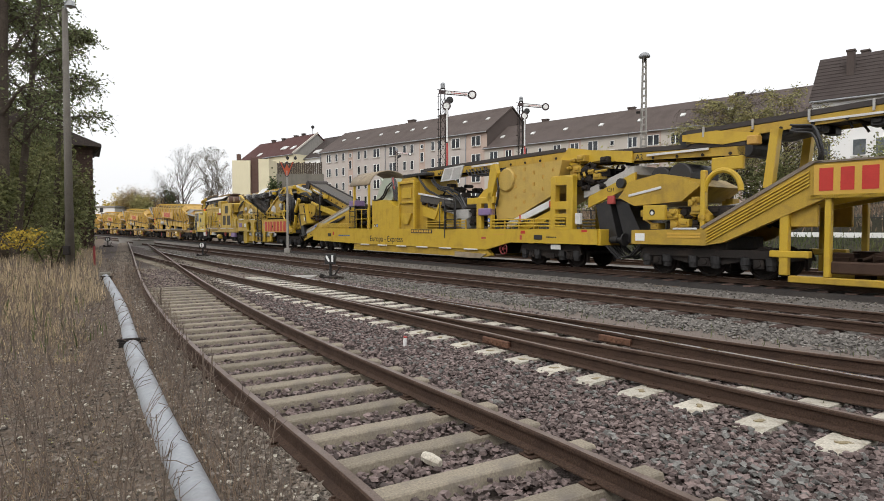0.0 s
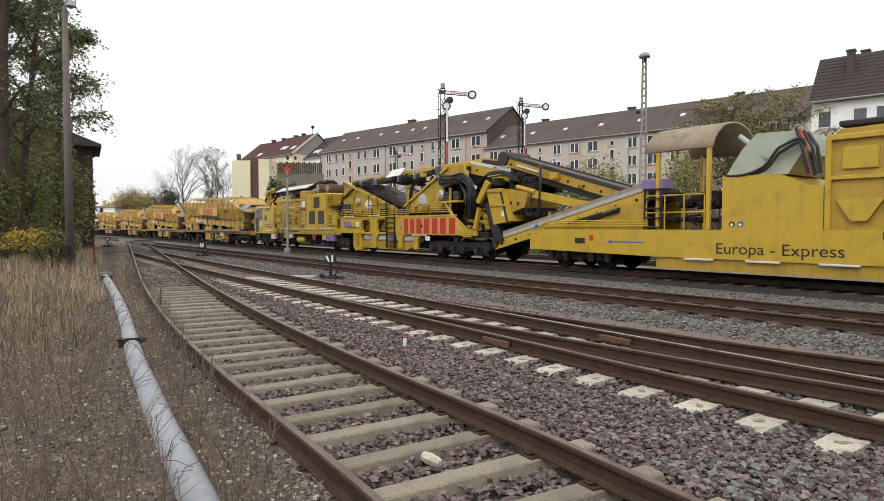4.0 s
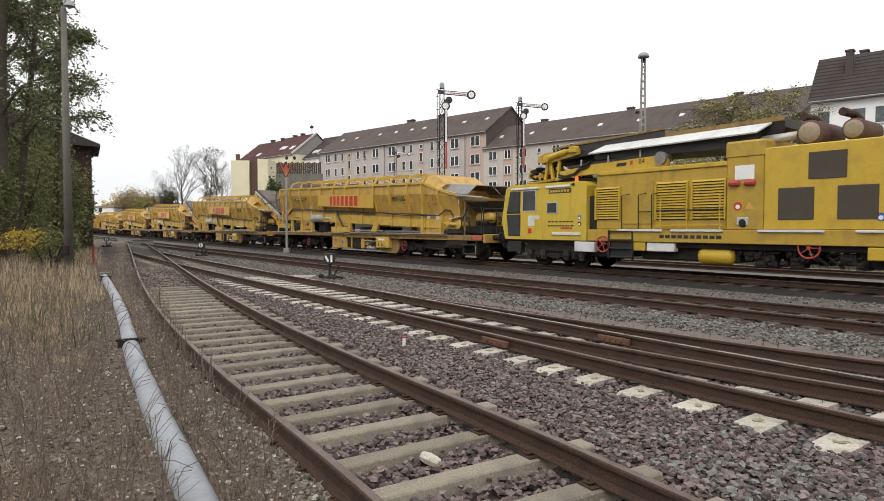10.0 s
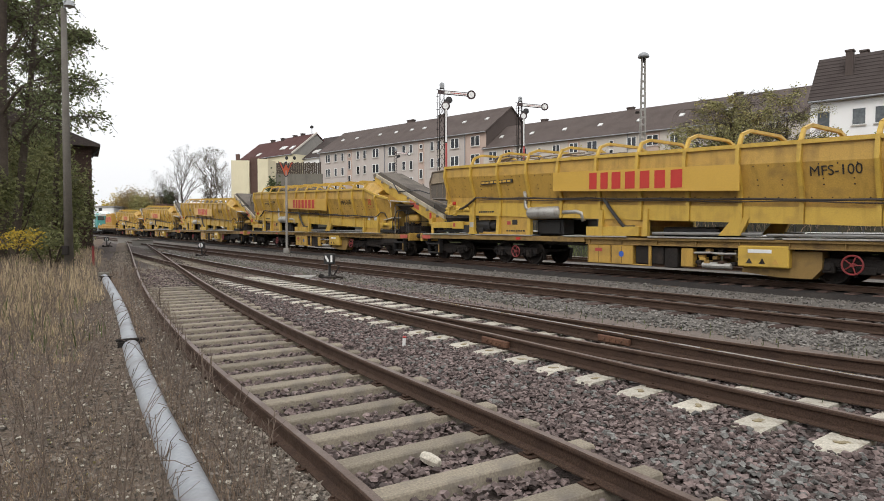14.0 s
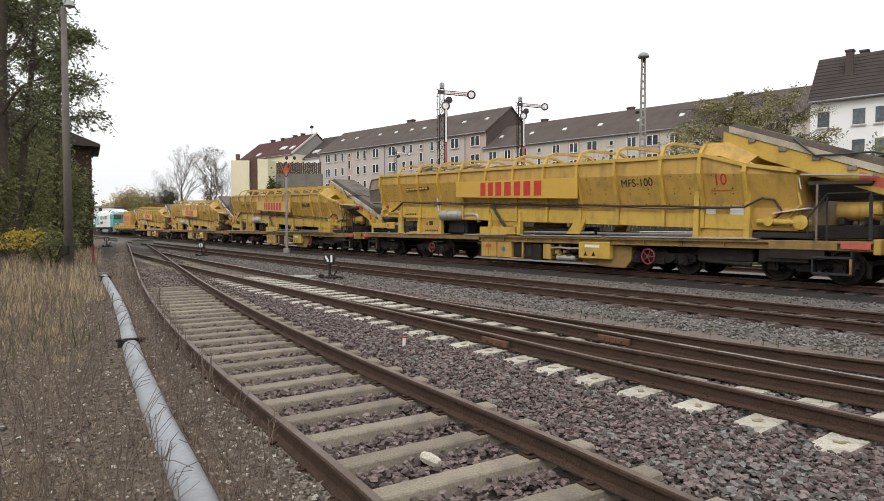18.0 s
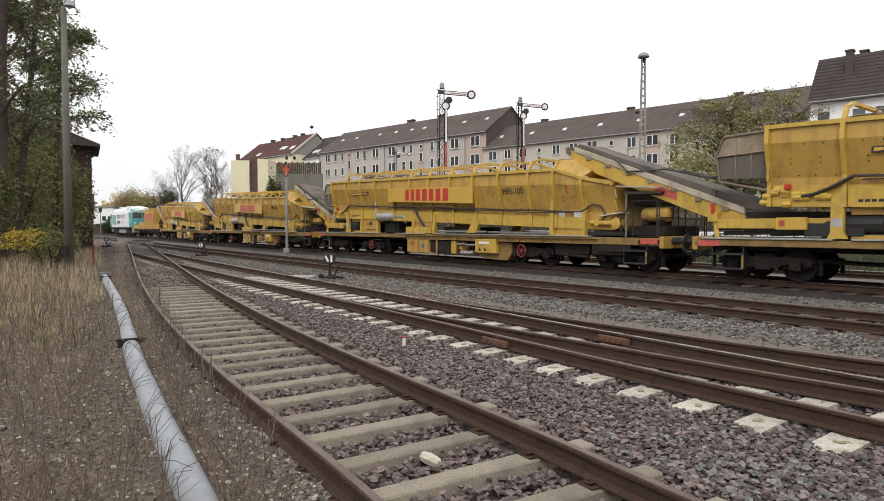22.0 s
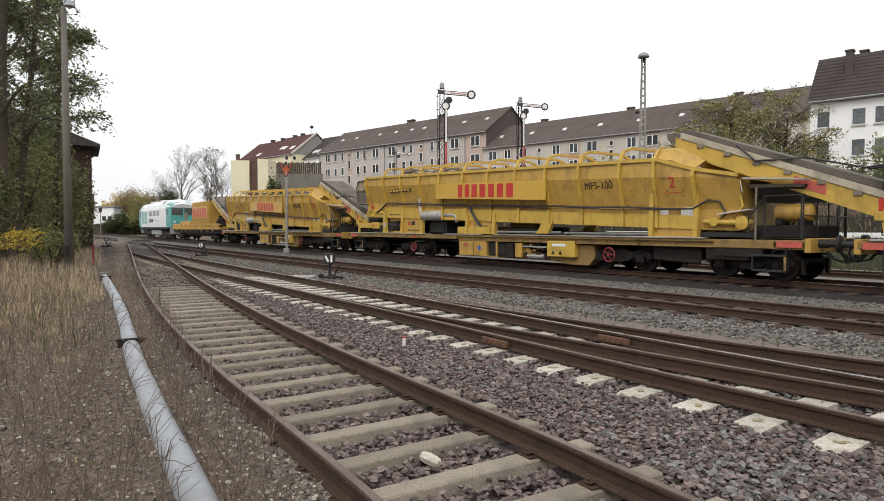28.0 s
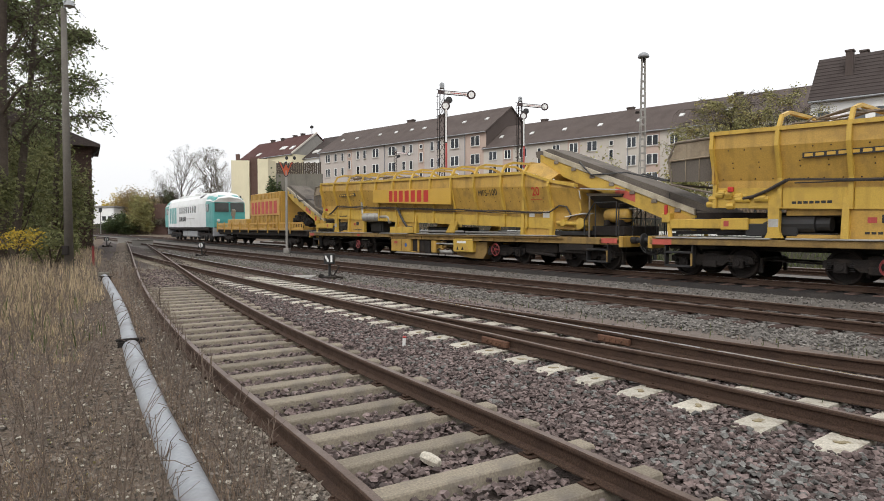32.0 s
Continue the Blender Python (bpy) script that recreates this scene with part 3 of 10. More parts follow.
def long_block():
    E, R, D = 14.35, 18.1, 11.0
    b = house("apartment_block", (5.81, 82.0), 36.2, D, E, R, "render_grey", "roof", "long grey rendered apartment block with a brown tiled roof", "roof")
    part("end_cladding", Form().box(-0.06, -0.004, -D, 0.02, 0, E), "roof", b, "dark brown tile cladding")
    part("pink_bay", Form().box(0.0, 3.55, 0.0, 0.03, 0, E - 0.1), "render_pink", b)
    for x in (11.9, 28.1):
        part("pink_strip", Form().box(x - 0.6, x + 0.6, 0.0, 0.025, 0, E - 0.1), "render_pink", b)
    part("downpipe", Form().rod((3.6, 0.12, 0), (3.6, 0.12, E), 0.06, 6), "loco_grey", b)
    part("downpipe", Form().rod((19.7, 0.12, 0), (19.7, 0.12, E), 0.06, 6), "loco_grey", b)
    part("downpipe", Form().rod((36.0, 0.12, 0), (36.0, 0.12, E), 0.06, 6), "loco_grey", b)
    wide, narrow = (1.82, 5.45, 18.1, 21.76, 33.8), (8.41, 9.73, 13.96, 15.5, 24.36, 26.0, 29.9, 31.7)
    for i in range(5):
        z = 13.15 - i * 2.4
        for x in wide:
            window(b, x, z, 1.45 if x < 30 else 1.15, 1.3, 2, 0.03 if x < 3.5 else 0.0)
        for x in narrow:
            window(b, x, z, 0.62, 1.25, 1)
        for x in (11.9, 28.1):
            if i == 0:
                window(b, x, z + 0.15, 0.5, 0.55, 1, 0.025)
            else:
                window(b, x, z + 1.0, 0.6, 1.3, 1, 0.025)
    for x, u in ((2.0, 0.5), (6.1, 0.5), (13.9, 0.5), (16.6, 0.5), (20.0, 0.5), (23.8, 0.5), (29.5, 0.5), (33.2, 0.5)):
        on_roof(b, x, u, E, R, D, 0.5, 0.55, "skylight", "pale_sheet")
    for x in (13.2, 20.0):
        chimney(b, x, -D / 2 - 0.5, R - 0.8, R + 0.7, 1.3)
    terrace(b, 5.81, 82.0)


def second_block():
    E, R, D, L = 14.45, 18.3, 11.0, 46.0
    b = house("apartment_block", (6.97 + 0.738 * 45.6, 99.6 - 0.674 * 45.6), L, D, E, R, "render_beige", "roof", "long beige rendered apartment block with a brown tiled roof", "roof")
    k = 0
    x = L - 1.9
    while x > 1.5:
        for i in range(4):
            z = 13.1 - i * 2.4
            if k % 4 == 3:
                window(b, x, z + (0.15 if i == 0 else 1.0), 0.55, 0.6 if i == 0 else 1.3, 1)
            else:
                window(b, x, z, (1.5, 1.15, 1.3)[k % 3], 1.3, 2)
        if k % 4 == 1:
            part("pink_strip", Form().box(x - 1.0, x + 1.0, 0.0, 0.02, 0, E - 0.1), "render_pink", b)
        if k % 2 == 0:
            on_roof(b, x, 0.42, E, R, D, 0.6, 0.7, "skylight", "pale_sheet")
        if k % 5 == 2:
            chimney(b, x, -D / 2 - 0.3, R - 0.8, R + 0.6, 1.0)
        x -= 2.9
        k += 1
    part("downpipe", Form().rod((L - 24.6, 0.12, 0), (L - 24.6, 0.12, E), 0.06, 6), "loco_grey", b)


def white_house():
    E, R, D, L = 12.95, 16.75, 7.0, 16.0
    b = house("white_house", (34.3 + 0.738 * 12.8, 52 - 0.674 * 12.8), L, D, E, R, "render_white", "roof_dark", "white rendered house with a steep brown tiled roof", "roof_dark", 0.45, True)
    for x in (1.5, 4.0, 6.5, 9.2, 10.95, 12.45, 15.0):
        for i in range(4):
            window(b, x, 11.0 - i * 2.55, 0.95 if x != 10.95 else 0.8, 1.35, 1, 0.0, "window_net")
    chimney(b, 13.5, -1.9, 14.3, 17.0, 0.55, 0.7)
    chimney(b, 12.8, -4.2, 15.6, 17.35, 0.6, 0.6)
    on_roof(b, 10.4, 0.42, E, R, D, 0.45, 0.6, "skylight", "pale_sheet", 0.2)


def terrace(b, x, y, k=1.2146):
    """Enlarged like the block beside it, to storeys of 2.9 m."""
    b.scale = (k, k, k)
    b.location = (x * k, y * k, 1.67 - 1.67 * k)


def yellow_houses():
    b = house("terraced_house", (-26.4, 110.0), 9.5, 10.4, 14.6, 18.6, "render_yellow", "roof_red", "pale yellow terraced house with a dark red roof", "concrete", 0.2)
    for x, u in ((2.2, 0.3), (5.0, 0.35), (5.8, 0.35)):
        on_roof(b, x, u, 14.6, 18.6, 10.4, 1.0, 1.0, "skylight", "pale_sheet")
    window(b, 2.0, 12.6, 0.8, 1.6, 1)
    window(b, 6.0, 12.6, 0.8, 1.6, 1)
    part("verge", Form().prism([(0.2, 14.5), (0.2, 14.85), (-5.2, 19.0), (-5.2, 18.7)], -0.25, 0.1, "x"), "render_beige", b)
    chimney(b, 4.5, -5.4, 18.0, 19.2, 0.65)
    chimney(b, 7.0, -5.4, 18.0, 19.1, 0.65)
    part("weather_vane", Form().rod((1.4, -5.2, 18.5), (1.4, -5.2, 20.0), 0.05, 6).lathe([(0.0, 19.7), (0.3, 19.9), (0.3, 20.2), (0.0, 20.4)], (1.4, -5.2, 0), "z", 8), "black", b)
    terrace(b, -26.4, 110.0)
    b = house("terraced_house", (-32.6, 115.5), 10.4, 10.0, 14.3, 18.2, "render_yellow", "roof_red", "yellow terraced house with a worn red roof", "render_yellow", 0.2)
    on_roof(b, 4.5, 0.25, 14.3, 18.2, 10.0, 1.0, 1.0, "skylight", "pale_sheet")
    window(b, 1.2, 12.4, 0.8, 1.3, 1)
    chimney(b, 2.0, -5.0, 17.6, 18.8, 0.7)
    chimney(b, 5.5, -5.0, 17.6, 18.8, 0.7)
    terrace(b, -32.6, 115.5)
    b = house("terraced_house", (-20.95, 108.2), 6.0, 10.5, 13.9, 18.0, "render_white", "roof_dark", "low white house under a dark roof", "roof_dark", 0.2)
    for x in (2.6, 3.6):
        on_roof(b, x, 0.25, 13.9, 18.0, 10.5, 0.8, 1.0, "skylight", "pale_sheet")
    terrace(b, -20.95, 108.2)
    ob = tagged(part("fire_wall", Form().box(-39.95, -36.55, 118, 126, -0.2, 14.3), "render_yellow"), "windowless pale yellow end wall of a house", "building")
    part("chimney", Form().box(-39.4, -38.8, 119, 119.8, 14.3, 15.6), "brick_red", ob)
    part("slit_window", Form().box(-38.4, -38.1, 117.95, 118.02, 6.5, 7.6), "black", ob)
    tagged(part("brick_wall", Form().box(-36.52, -35.0, 118.5, 125, -0.2, 14.9), "brick_red"), "tall narrow brown brick wall between houses", "building")
    tagged(part("low_wing", Form().box(-34.95, -33.0, 118, 124, -0.2, 14.6), "render_yellow"), "yellow rendered wing with a flat top", "building")
    ob = tagged(part("courtyard_wall", Form().box(-26.6, -19.2, 99.5, 100.3, -0.2, 10.2), "wall_old"), "grey concrete courtyard wall with a board fence on top", "wall")
    for k in range(24):
        part("board", Form().box(-26.5 + 0.3 * k, -26.24 + 0.3 * k, 99.6, 99.7, 10.2, 11.9 + 0.08 * (k % 3)), "bark", ob)


def far_shed():
    ob = thing("white_shed", pose(-81.5, 150, 0), "distant low white building beside the line", "building")
    part("wall", Form().box(-4.2, 2.2, 0, 6, -0.2, 6.4), "render_white", ob)
    part("roof", Form().box(-4.5, 2.5, -0.3, 6.3, 6.4, 6.8, 0.05), "concrete", ob)
    for x in (-0.6, 0.8):
        part("window", Form().box(x, x + 0.9, -0.04, 0.0, 3.2, 4.3), "black", ob)


far_shed()
tagged(part("board_wall", Form().box(-96, -70, 147.6, 148.0, -0.2, 2.4), "bark"), "long brown board wall far along the line", "fence")
tagged(part("brown_shed", Form().box(-69.5, -65.5, 148, 153, -0.2, 7.2, 0.1), "brick_red"), "dark brown shed beside the far trees", "building")
long_block()
second_block()
white_house()
yellow_houses()

# grassy bank with a pale road edge behind the train
strip(main_line, -60, 70, [(-2.3, -0.11), (-4.4, -0.1), (-9.0, -0.02)], "yard", "yard", "pale gravel yard beside the train's track", "ground", 4)
strip(main_line, -60, 70, [(-9.0, -0.03), (-10.6, 0.5), (-13.0, 1.2)], "bank", "bank", "grassy bank rising behind the train", "ground", 4)
strip(main_line, -60, 70, [(-13.3, 1.3), (-14.2, 2.1), (-17.5, 2.7), (-21.0, 2.6)], "slope", "bank", "dark overgrown slope behind the kerb", "ground", 4)
strip(main_line, -60, 70, [(-12.98, 1.1), (-12.98, 1.42), (-13.3, 1.42)], "kerb", "render_white", "whitewashed kerb at the foot of the slope", "kerb", 4)
for o in (-5.3, -6.8):
    rail(main_line, -30, 60, o, 2, "rail_top", -0.07)
fence = thing("fence", Matrix(), "black metal railing along the road behind the train", "fence")
for k in range(60):
    p, h = main_line(-30 + k, -13.4)
    part("post", Form().box(-0.03, 0.03, -0.03, 0.03, 1.3, 2.8), "black", fence, at=pose(p.x, p.y, 0, 0, 0, math.degrees(h)))
for z in (2.1, 2.75):
    f, secs = Form(), []
    for k in range(16):
        p, h = main_line(-30 + k * 4, -13.4)
        secs.append([(p.x + a * math.cos(h), p.y + a * math.sin(h), z + b) for a, b in ((-0.02, -0.02), (0.02, -0.02), (0.02, 0.02), (-0.02, 0.02))])
    part("rail", f.loft(secs), "black", fence)
# plain unseen walls added behind the camera, closing the place and blocking skylight
tagged(part("wall_south", Form().box(-70, 60, -14.4, -14.0, -0.2, 7.5), "brick_red"), "plain unseen wall added behind the camera to block low sky light", "wall", kind="structure")
tagged(part("wall_east", Form().box(40.0, 40.4, -14.0, 8, -0.2, 7.5), "brick_red"), "plain unseen wall added on the right to block low sky light", "wall", kind="structure")


# brick hut beside the line
def hut():
    ob = thing("brick_hut", pose(-27.3, 47.5, 0, 0, 0, 30), "dark brick railway hut with an overhanging roof, half hidden by ivy", "building")
    part("wall", Form().box(-9, 0.5, 0, 6, -0.2, 7.9), "brick_dark", ob)
    f = Form()
    rnd = random.Random(2)
    for j in range(40):
        for i in range(8):
            x = -2.0 + i * 0.3 + (0.15 if j % 2 else 0)
            f.box(x, x + 0.28, -0.02, 0.0, 0.1 * 1.9 * j, 0.1 * 1.9 * j + 0.16)
    part("brick_courses", f, "brick_dark", ob)
    part("roof", Form().prism([(-9.8, 8.0), (1.1, 7.75), (1.1, 7.95), (-4.5, 10.2), (-9.8, 9.0)], -0.9, 6.9), "roof_dark", ob)
    part("brace", Form().rod((0.52, 0.1, 7.0), (1.0, 0.1, 7.75), 0.08, 6), "black", ob)
    part("door", Form().box(-1.6, -0.6, -0.05, 0.0, 0, 2.3), "bark", ob)


hut()
# ---- the train: shared pieces ----
MOVING = []


def vehicle(name, s_front, s_rear, pivot, label, category, group=""):
    ob = thing(name, Matrix(), label, category, group)
    MOVING.append([ob, (s_front + s_rear) / 2, pivot, []])
    return ob


def wheel_mesh(r=0.46):
    f = Form()
    for sg in (-1, 1):
        f.lathe([(0.07, sg * 0.60), (0.13, sg * 0.60), (0.15, sg * 0.69), (r - 0.09, sg * 0.71), (r - 0.07, sg * 0.685), (r + 0.028, sg * 0.685), (r + 0.028, sg * 0.705), (r, sg * 0.72), (r - 0.005, sg * 0.82), (r - 0.06, sg * 0.82), (r - 0.08, sg * 0.76), (0.16, sg * 0.74), (0.11, sg * 0.84), (0.05, sg * 0.84)], axis="y", n=24)
    f.rod((0, -0.62, 0), (0, 0.62, 0), 0.08, 12)
    me = f.mesh("wheelset", M["grime"])
    fixed_normals(me)
    return me


WHEELS = {0.46: wheel_mesh(0.46), 0.525: wheel_mesh(0.525)}


def bogie(parent, xs, r=0.46, lat=1.0, heavy=False):
    """A bogie with side frames, axle boxes, springs and turning wheelsets at the places xs."""
    a, b = min(xs), max(xs)
    c = (a + b) / 2
    f = Form()
    for sg in (-1, 1):
        y0, y1 = sg * (lat - 0.07), sg * (lat + 0.07)
        top = 0.74 if heavy else 0.68
        f.prism([(a - 0.42, 0.44), (a - 0.42, top - 0.06), (a - 0.2, top), (b + 0.2, top), (b + 0.42, top - 0.06), (b + 0.42, 0.44), (b + 0.22, 0.44), (b + 0.2, top - 0.16),
                 (b - 0.3, top - 0.2), (c + 0.4, 0.36), (c - 0.4, 0.36), (a + 0.3, top - 0.2), (a - 0.2, top - 0.16), (a - 0.22, 0.44)], y0, y1)
        f.box(c - 0.22, c + 0.22, y0, y1 + sg * 0.05, 0.3, 0.5, 0.02)
    f.box(c - 0.28, c + 0.28, -lat, lat, 0.5, 0.76, 0.03)
    for e in (a - 0.4, b + 0.4):
        f.box(e - 0.06, e + 0.06, -lat, lat, 0.5, 0.62, 0.01)
    for x in xs:
        for sg in (-1, 1):
            f.box(x + 0.5, x + 0.58, sg * 0.68, sg * 0.82, 0.2, 0.62, 0.01)
    fr = part("bogie_frame", f, "grime", parent)
    if heavy:
        for sg in (-1, 1):
            part("side_beam", Form().prism([(a - 0.62, 0.5), (a - 0.5, 0.84), (b + 0.5, 0.84), (b + 0.62, 0.5), (b + 0.45, 0.5), (b + 0.38, 0.6), (a - 0.38, 0.6), (a - 0.45, 0.5)], sg * (lat + 0.07), sg * (lat + 0.15)), "grime", fr)
            for x in xs:
                for dx in (-0.36, 0.36):
                    part("spring_pot", Form().lathe([(0.05, 0.26), (0.12, 0.28), (0.13, 0.4), (0.15, 0.42), (0.15, 0.62), (0.05, 0.64)], (x + dx, sg * (lat + 0.1), 0), "z", 12), "black", fr)
    for x in xs:
        for sg in (-1, 1):
            g = Form().box(x - 0.15, x + 0.15, sg * (lat - 0.05), sg * (lat + 0.13), 0.3, 0.6, 0.03)
            g.lathe([(0.02, sg * (lat + 0.16)), (0.09, sg * (lat + 0.16)), (0.1, sg * (lat + 0.12)), (0.1, sg * lat)], (x, 0, r), "y", 12)
            part("axle_box", g, "grime", fr)
            for dx in (-0.26, 0.26):
                g = Form()
                for k in range(5):
                    g.lathe([(0.05, 0.36 + k * 0.05), (0.075, 0.372 + k * 0.05), (0.05, 0.385 + k * 0.05)], (x + dx, sg * (lat + 0.03), 0), "z", 8)
                part("coil_spring", g, "black", fr)
        shared("wheelset", WHEELS[r], parent, pose(x, 0, r))
    return fr


def buffers(parent, x, way, z=1.06):
    for y in (-0.875, 0.875):
        f = Form().lathe([(0.12, 0.0), (0.12, 0.28), (0.09, 0.28), (0.09, 0.5), (0.225, 0.53), (0.24, 0.56), (0.225, 0.585), (0.0, 0.6)], (0, 0, 0), "x", 18)
        f.v = [(x - way * 0.6 + way * p[0], y + p[1], z + p[2]) for p in f.v]
        part("buffer", f, "black", parent)
    f = Form().box(x - way * 0.7, x - way * 0.1, -0.06, 0.06, z - 0.05, z + 0.05, 0.015)
    f.tube([(x - way * 0.15, 0, z), (x, 0, z - 0.1), (x + way * 0.02, 0, z - 0.3), (x - way * 0.1, 0, z - 0.42)], 0.035, 8)
    for y in (-0.45, -0.3, 0.3, 0.45):
        f.tube([(x - way * 0.6, y, z - 0.12), (x - way * 0.35, y, z - 0.42), (x - way * 0.05, y, z - 0.5), (x, y, z - 0.3)], 0.025, 6)
    part("coupling", f, "black", parent)


def handwheel(parent, x, y, z, r=0.24, material="wheel_red"):
    f = Form()
    n = 18
    ring = [(x + r * math.cos(2 * math.pi * k / n), y, z + r * math.sin(2 * math.pi * k / n)) for k in range(n + 1)]
    f.tube(ring, 0.025, 6)
    for k in range(5):
        a = 2 * math.pi * k / 5
        f.rod((x, y, z), (x + r * math.cos(a), y, z + r * math.sin(a)), 0.016, 5)
    f.lathe([(0.05, -0.04), (0.05, 0.12)], (x, y, z), "y", 10)
    part("handwheel", f, material, parent, "red spoked brake handwheel")


def bars(parent, x0, x1, z, y, h, n, material, gap=0.25, name="marking"):
    """Unreadable or withheld writing: plain bars."""
    w = (x1 - x0) / n
    f = Form()
    for k in range(n):
        f.box(x0 + k * w, x0 + (k + 1 - gap) * w, y, y - 0.006 * (1 if y < 0 else -1) * -1, z - h / 2, z + h / 2)
    part(name, f, material, parent)


def block_letters(parent, x0, x1, z, y, h, widths, slope=0.0):
    """The owner's red name, drawn as a row of plain red blocks."""
    total, sg = sum(widths), -1 if y < 0 else 1
    x = x0
    for k, w in enumerate(widths):
        wd = (x1 - x0) * w / total
        a, b = x, x + wd * 0.8
        zc = z + slope * ((a + b) / 2)
        d = wd * 0.07
        f = Form().box(a + d, b - d, y, y + sg * 0.008, zc - h / 2, zc + h / 2)
        part("red_block", f, "red", parent)
        x += wd


NAME_WIDTHS = (0.9, 0.85, 1.0, 1.05, 1.0, 1.05, 1.1)


def side_text(name, text, size, material, parent, x, y, z, squeeze=1.0, bold=0.0, slope=0.0):
    """Letters that stand upright on a side of a vehicle."""
    m = pose(x, y, z, 90 + slope, 0, 0) if y < 0 else pose(x, y, z, 90 + slope, 0, 180)
    return lettering(name, text, size, material, parent, m, squeeze, bold)


def railing(parent, x0, x1, y, z0, z1, n, material="yellow", mid=2, r=0.022, name="railing"):
    f = Form()
    for k in range(n):
        x = x0 + (x1 - x0) * k / max(1, n - 1)
        f.rod((x, y, z0), (x, y, z1), r, 6)
    for k in range(mid):
        z = z1 - (z1 - z0) * k / mid
        f.rod((x0, y, z), (x1, y, z), r, 6)
    return part(name, f, material, parent)


def ladder(parent, x0, x1, y, z0, z1, n=4, material="black"):
    for x in (x0, x1):
        part("ladder_stringer", Form().box(x - 0.025, x + 0.025, y - 0.05, y + 0.05, z0, z1, 0.008), material, parent)
    for k in range(n):
        z = z0 + 0.08 + (z1 - z0 - 0.12) * k / max(1, n - 1)
        part("ladder_rung", Form().box(x0, x1, y - 0.09, y + 0.09, z - 0.02, z + 0.02, 0.008), material, parent)


# ---- hopper wagons ----
def z_top(u):
    return 3.87 - 0.031 * u


def z_fold(u):
    return 3.38 - 0.036 * u


def z_hose(u):
    return 2.42 - 0.04 * u


def z_low(u):
    return 1.73 - 0.032 * u


RIBS = (-10.42, -8.6, -6.9, -5.22, -3.57, -1.8, -0.13, 1.56, 3.2, 4.84, 6.6, 7.92, 9.28)


def hopper_wagon():
    w = thing("hopper_wagon", Matrix(), "yellow steel bulk hopper wagon with ribbed sides, rolling on rails", "hopper wagon", "hopper wagons of the train")
    # frame
    for sg in (-1, 1):
        f = Form().box(-2.4, 12.4, sg * 1.28, sg * 1.42, 1.07, 1.15, 0.012).box(-2.4, 12.4, sg * 1.28, sg * 1.4, 0.9, 0.925, 0.008)
        sole = part("sole_bar", f, "dirty_shaded_yellow", w, "dirty yellow sole bar")
        f = Form().box(-12.55, -2.42, sg * 1.28, sg * 1.42, 0.96, 1.15, 0.012)
        part("sole_bar", f, "dirty_shaded_yellow", w, "dirty yellow sole bar")
        f = Form().box(-2.4, 12.4, sg * 1.27, sg * 1.33, 0.91, 1.09)
        for x in np.arange(-2.2, 12.2, 1.35):
            f.box(x - 0.012, x + 0.012, sg * 1.33, sg * 1.39, 0.92, 1.075)
        # web darkened by colour: shade under the top lip, with real dirt
        part("channel_web", f, "dirty_shaded_yellow", sole)
        part("end_plate", Form().box(9.9, 11.6, sg * 1.405, sg * 1.425, 0.91, 1.08, 0.006), "dirty_shaded_yellow", w)
        part("splash_guard", Form().box(9.9, 11.3, sg * 1.38, sg * 1.4, 0.66, 0.895, 0.006), "grime", w)
        f = Form()
        for a, b in ((-12.3, -8.8), (-8.4, -5.0), (-3.4, -0.6), (0.2, 4.2), (4.4, 9.6)):
            f.box(a, b, sg * 0.95, sg * 1.47, 1.155, 1.2, 0.01)
        part("walkway", f, "dull_metal", w, "worn grey walkway grating")
    f = Form().box(-12.4, 12.3, -0.5, 0.5, 0.8, 1.1, 0.02)
    for x in np.arange(-12, 12.5, 1.5):
        f.box(x - 0.06, x + 0.06, -1.28, 1.28, 0.9, 1.12, 0.01)
    part("centre_sill", f, "grime", w)
    for way, x in ((1, 12.46), (-1, -12.55)):
        f = Form().box(x - 0.08, x + 0.08, -1.4, 1.4, 0.82, 1.2, 0.015)
        part("headstock", f, "yellow", w)
        for sg in (-1, 1):
            part("warning_plate", Form().box(x - way * 0.78, x - way * 0.12, sg * 1.422, sg * 1.432, 0.95, 1.12), "plate_red", w, "faded red warning plate")
        buffers(w, x + way * 0.6, way)
        for sg in (-1, 1):
            f = Form()
            a, b = sorted((x - way * 0.55, x - way * 1.45))
            for z in (0.3, 0.72):
                f.box(a, b, sg * 1.15, sg * 1.42, z - 0.03, z + 0.03, 0.01)
            for xx in (a, b):
                f.box(xx - 0.02, xx + 0.02, sg * 1.2, sg * 1.4, 0.3, 0.95, 0.006)
            part("step", f, "black", w)
            part("step_edge", Form().box(b - 0.03, b + 0.03, sg * 1.405, sg * 1.425, 0.32, 0.7), "dirty_shaded_yellow", w)
    for xs in ((-11.55, -9.85), (-7.2, -5.5), (5.4, 7.12), (9.88, 11.56)):
        bogie(w, xs)
    for sg in (-1, 1):
        handwheel(w, 6.05, sg * 1.36, 0.55)
        handwheel(w, -6.05, sg * 1.3, 0.52, 0.22)
    # hopper shell
    f = Form()
    us = list(RIBS) + [10.6]
    for sg in (-1, 1):
        secs = []
        for u in us:
            cut = max(0.0, u - 8.2) * 0.32
            zt, zf, zh, zl = z_top(u) - cut, z_fold(u) - cut * 0.15, z_hose(u), z_low(u)
            out = [(1.5, zt), (1.53, zf), (1.28, zh), (1.28, zl)]
            secs.append([(u, sg * y, z) for y, z in out] + [(u, sg * (y - 0.05), z) for y, z in out[::-1]])
        f.loft(secs)
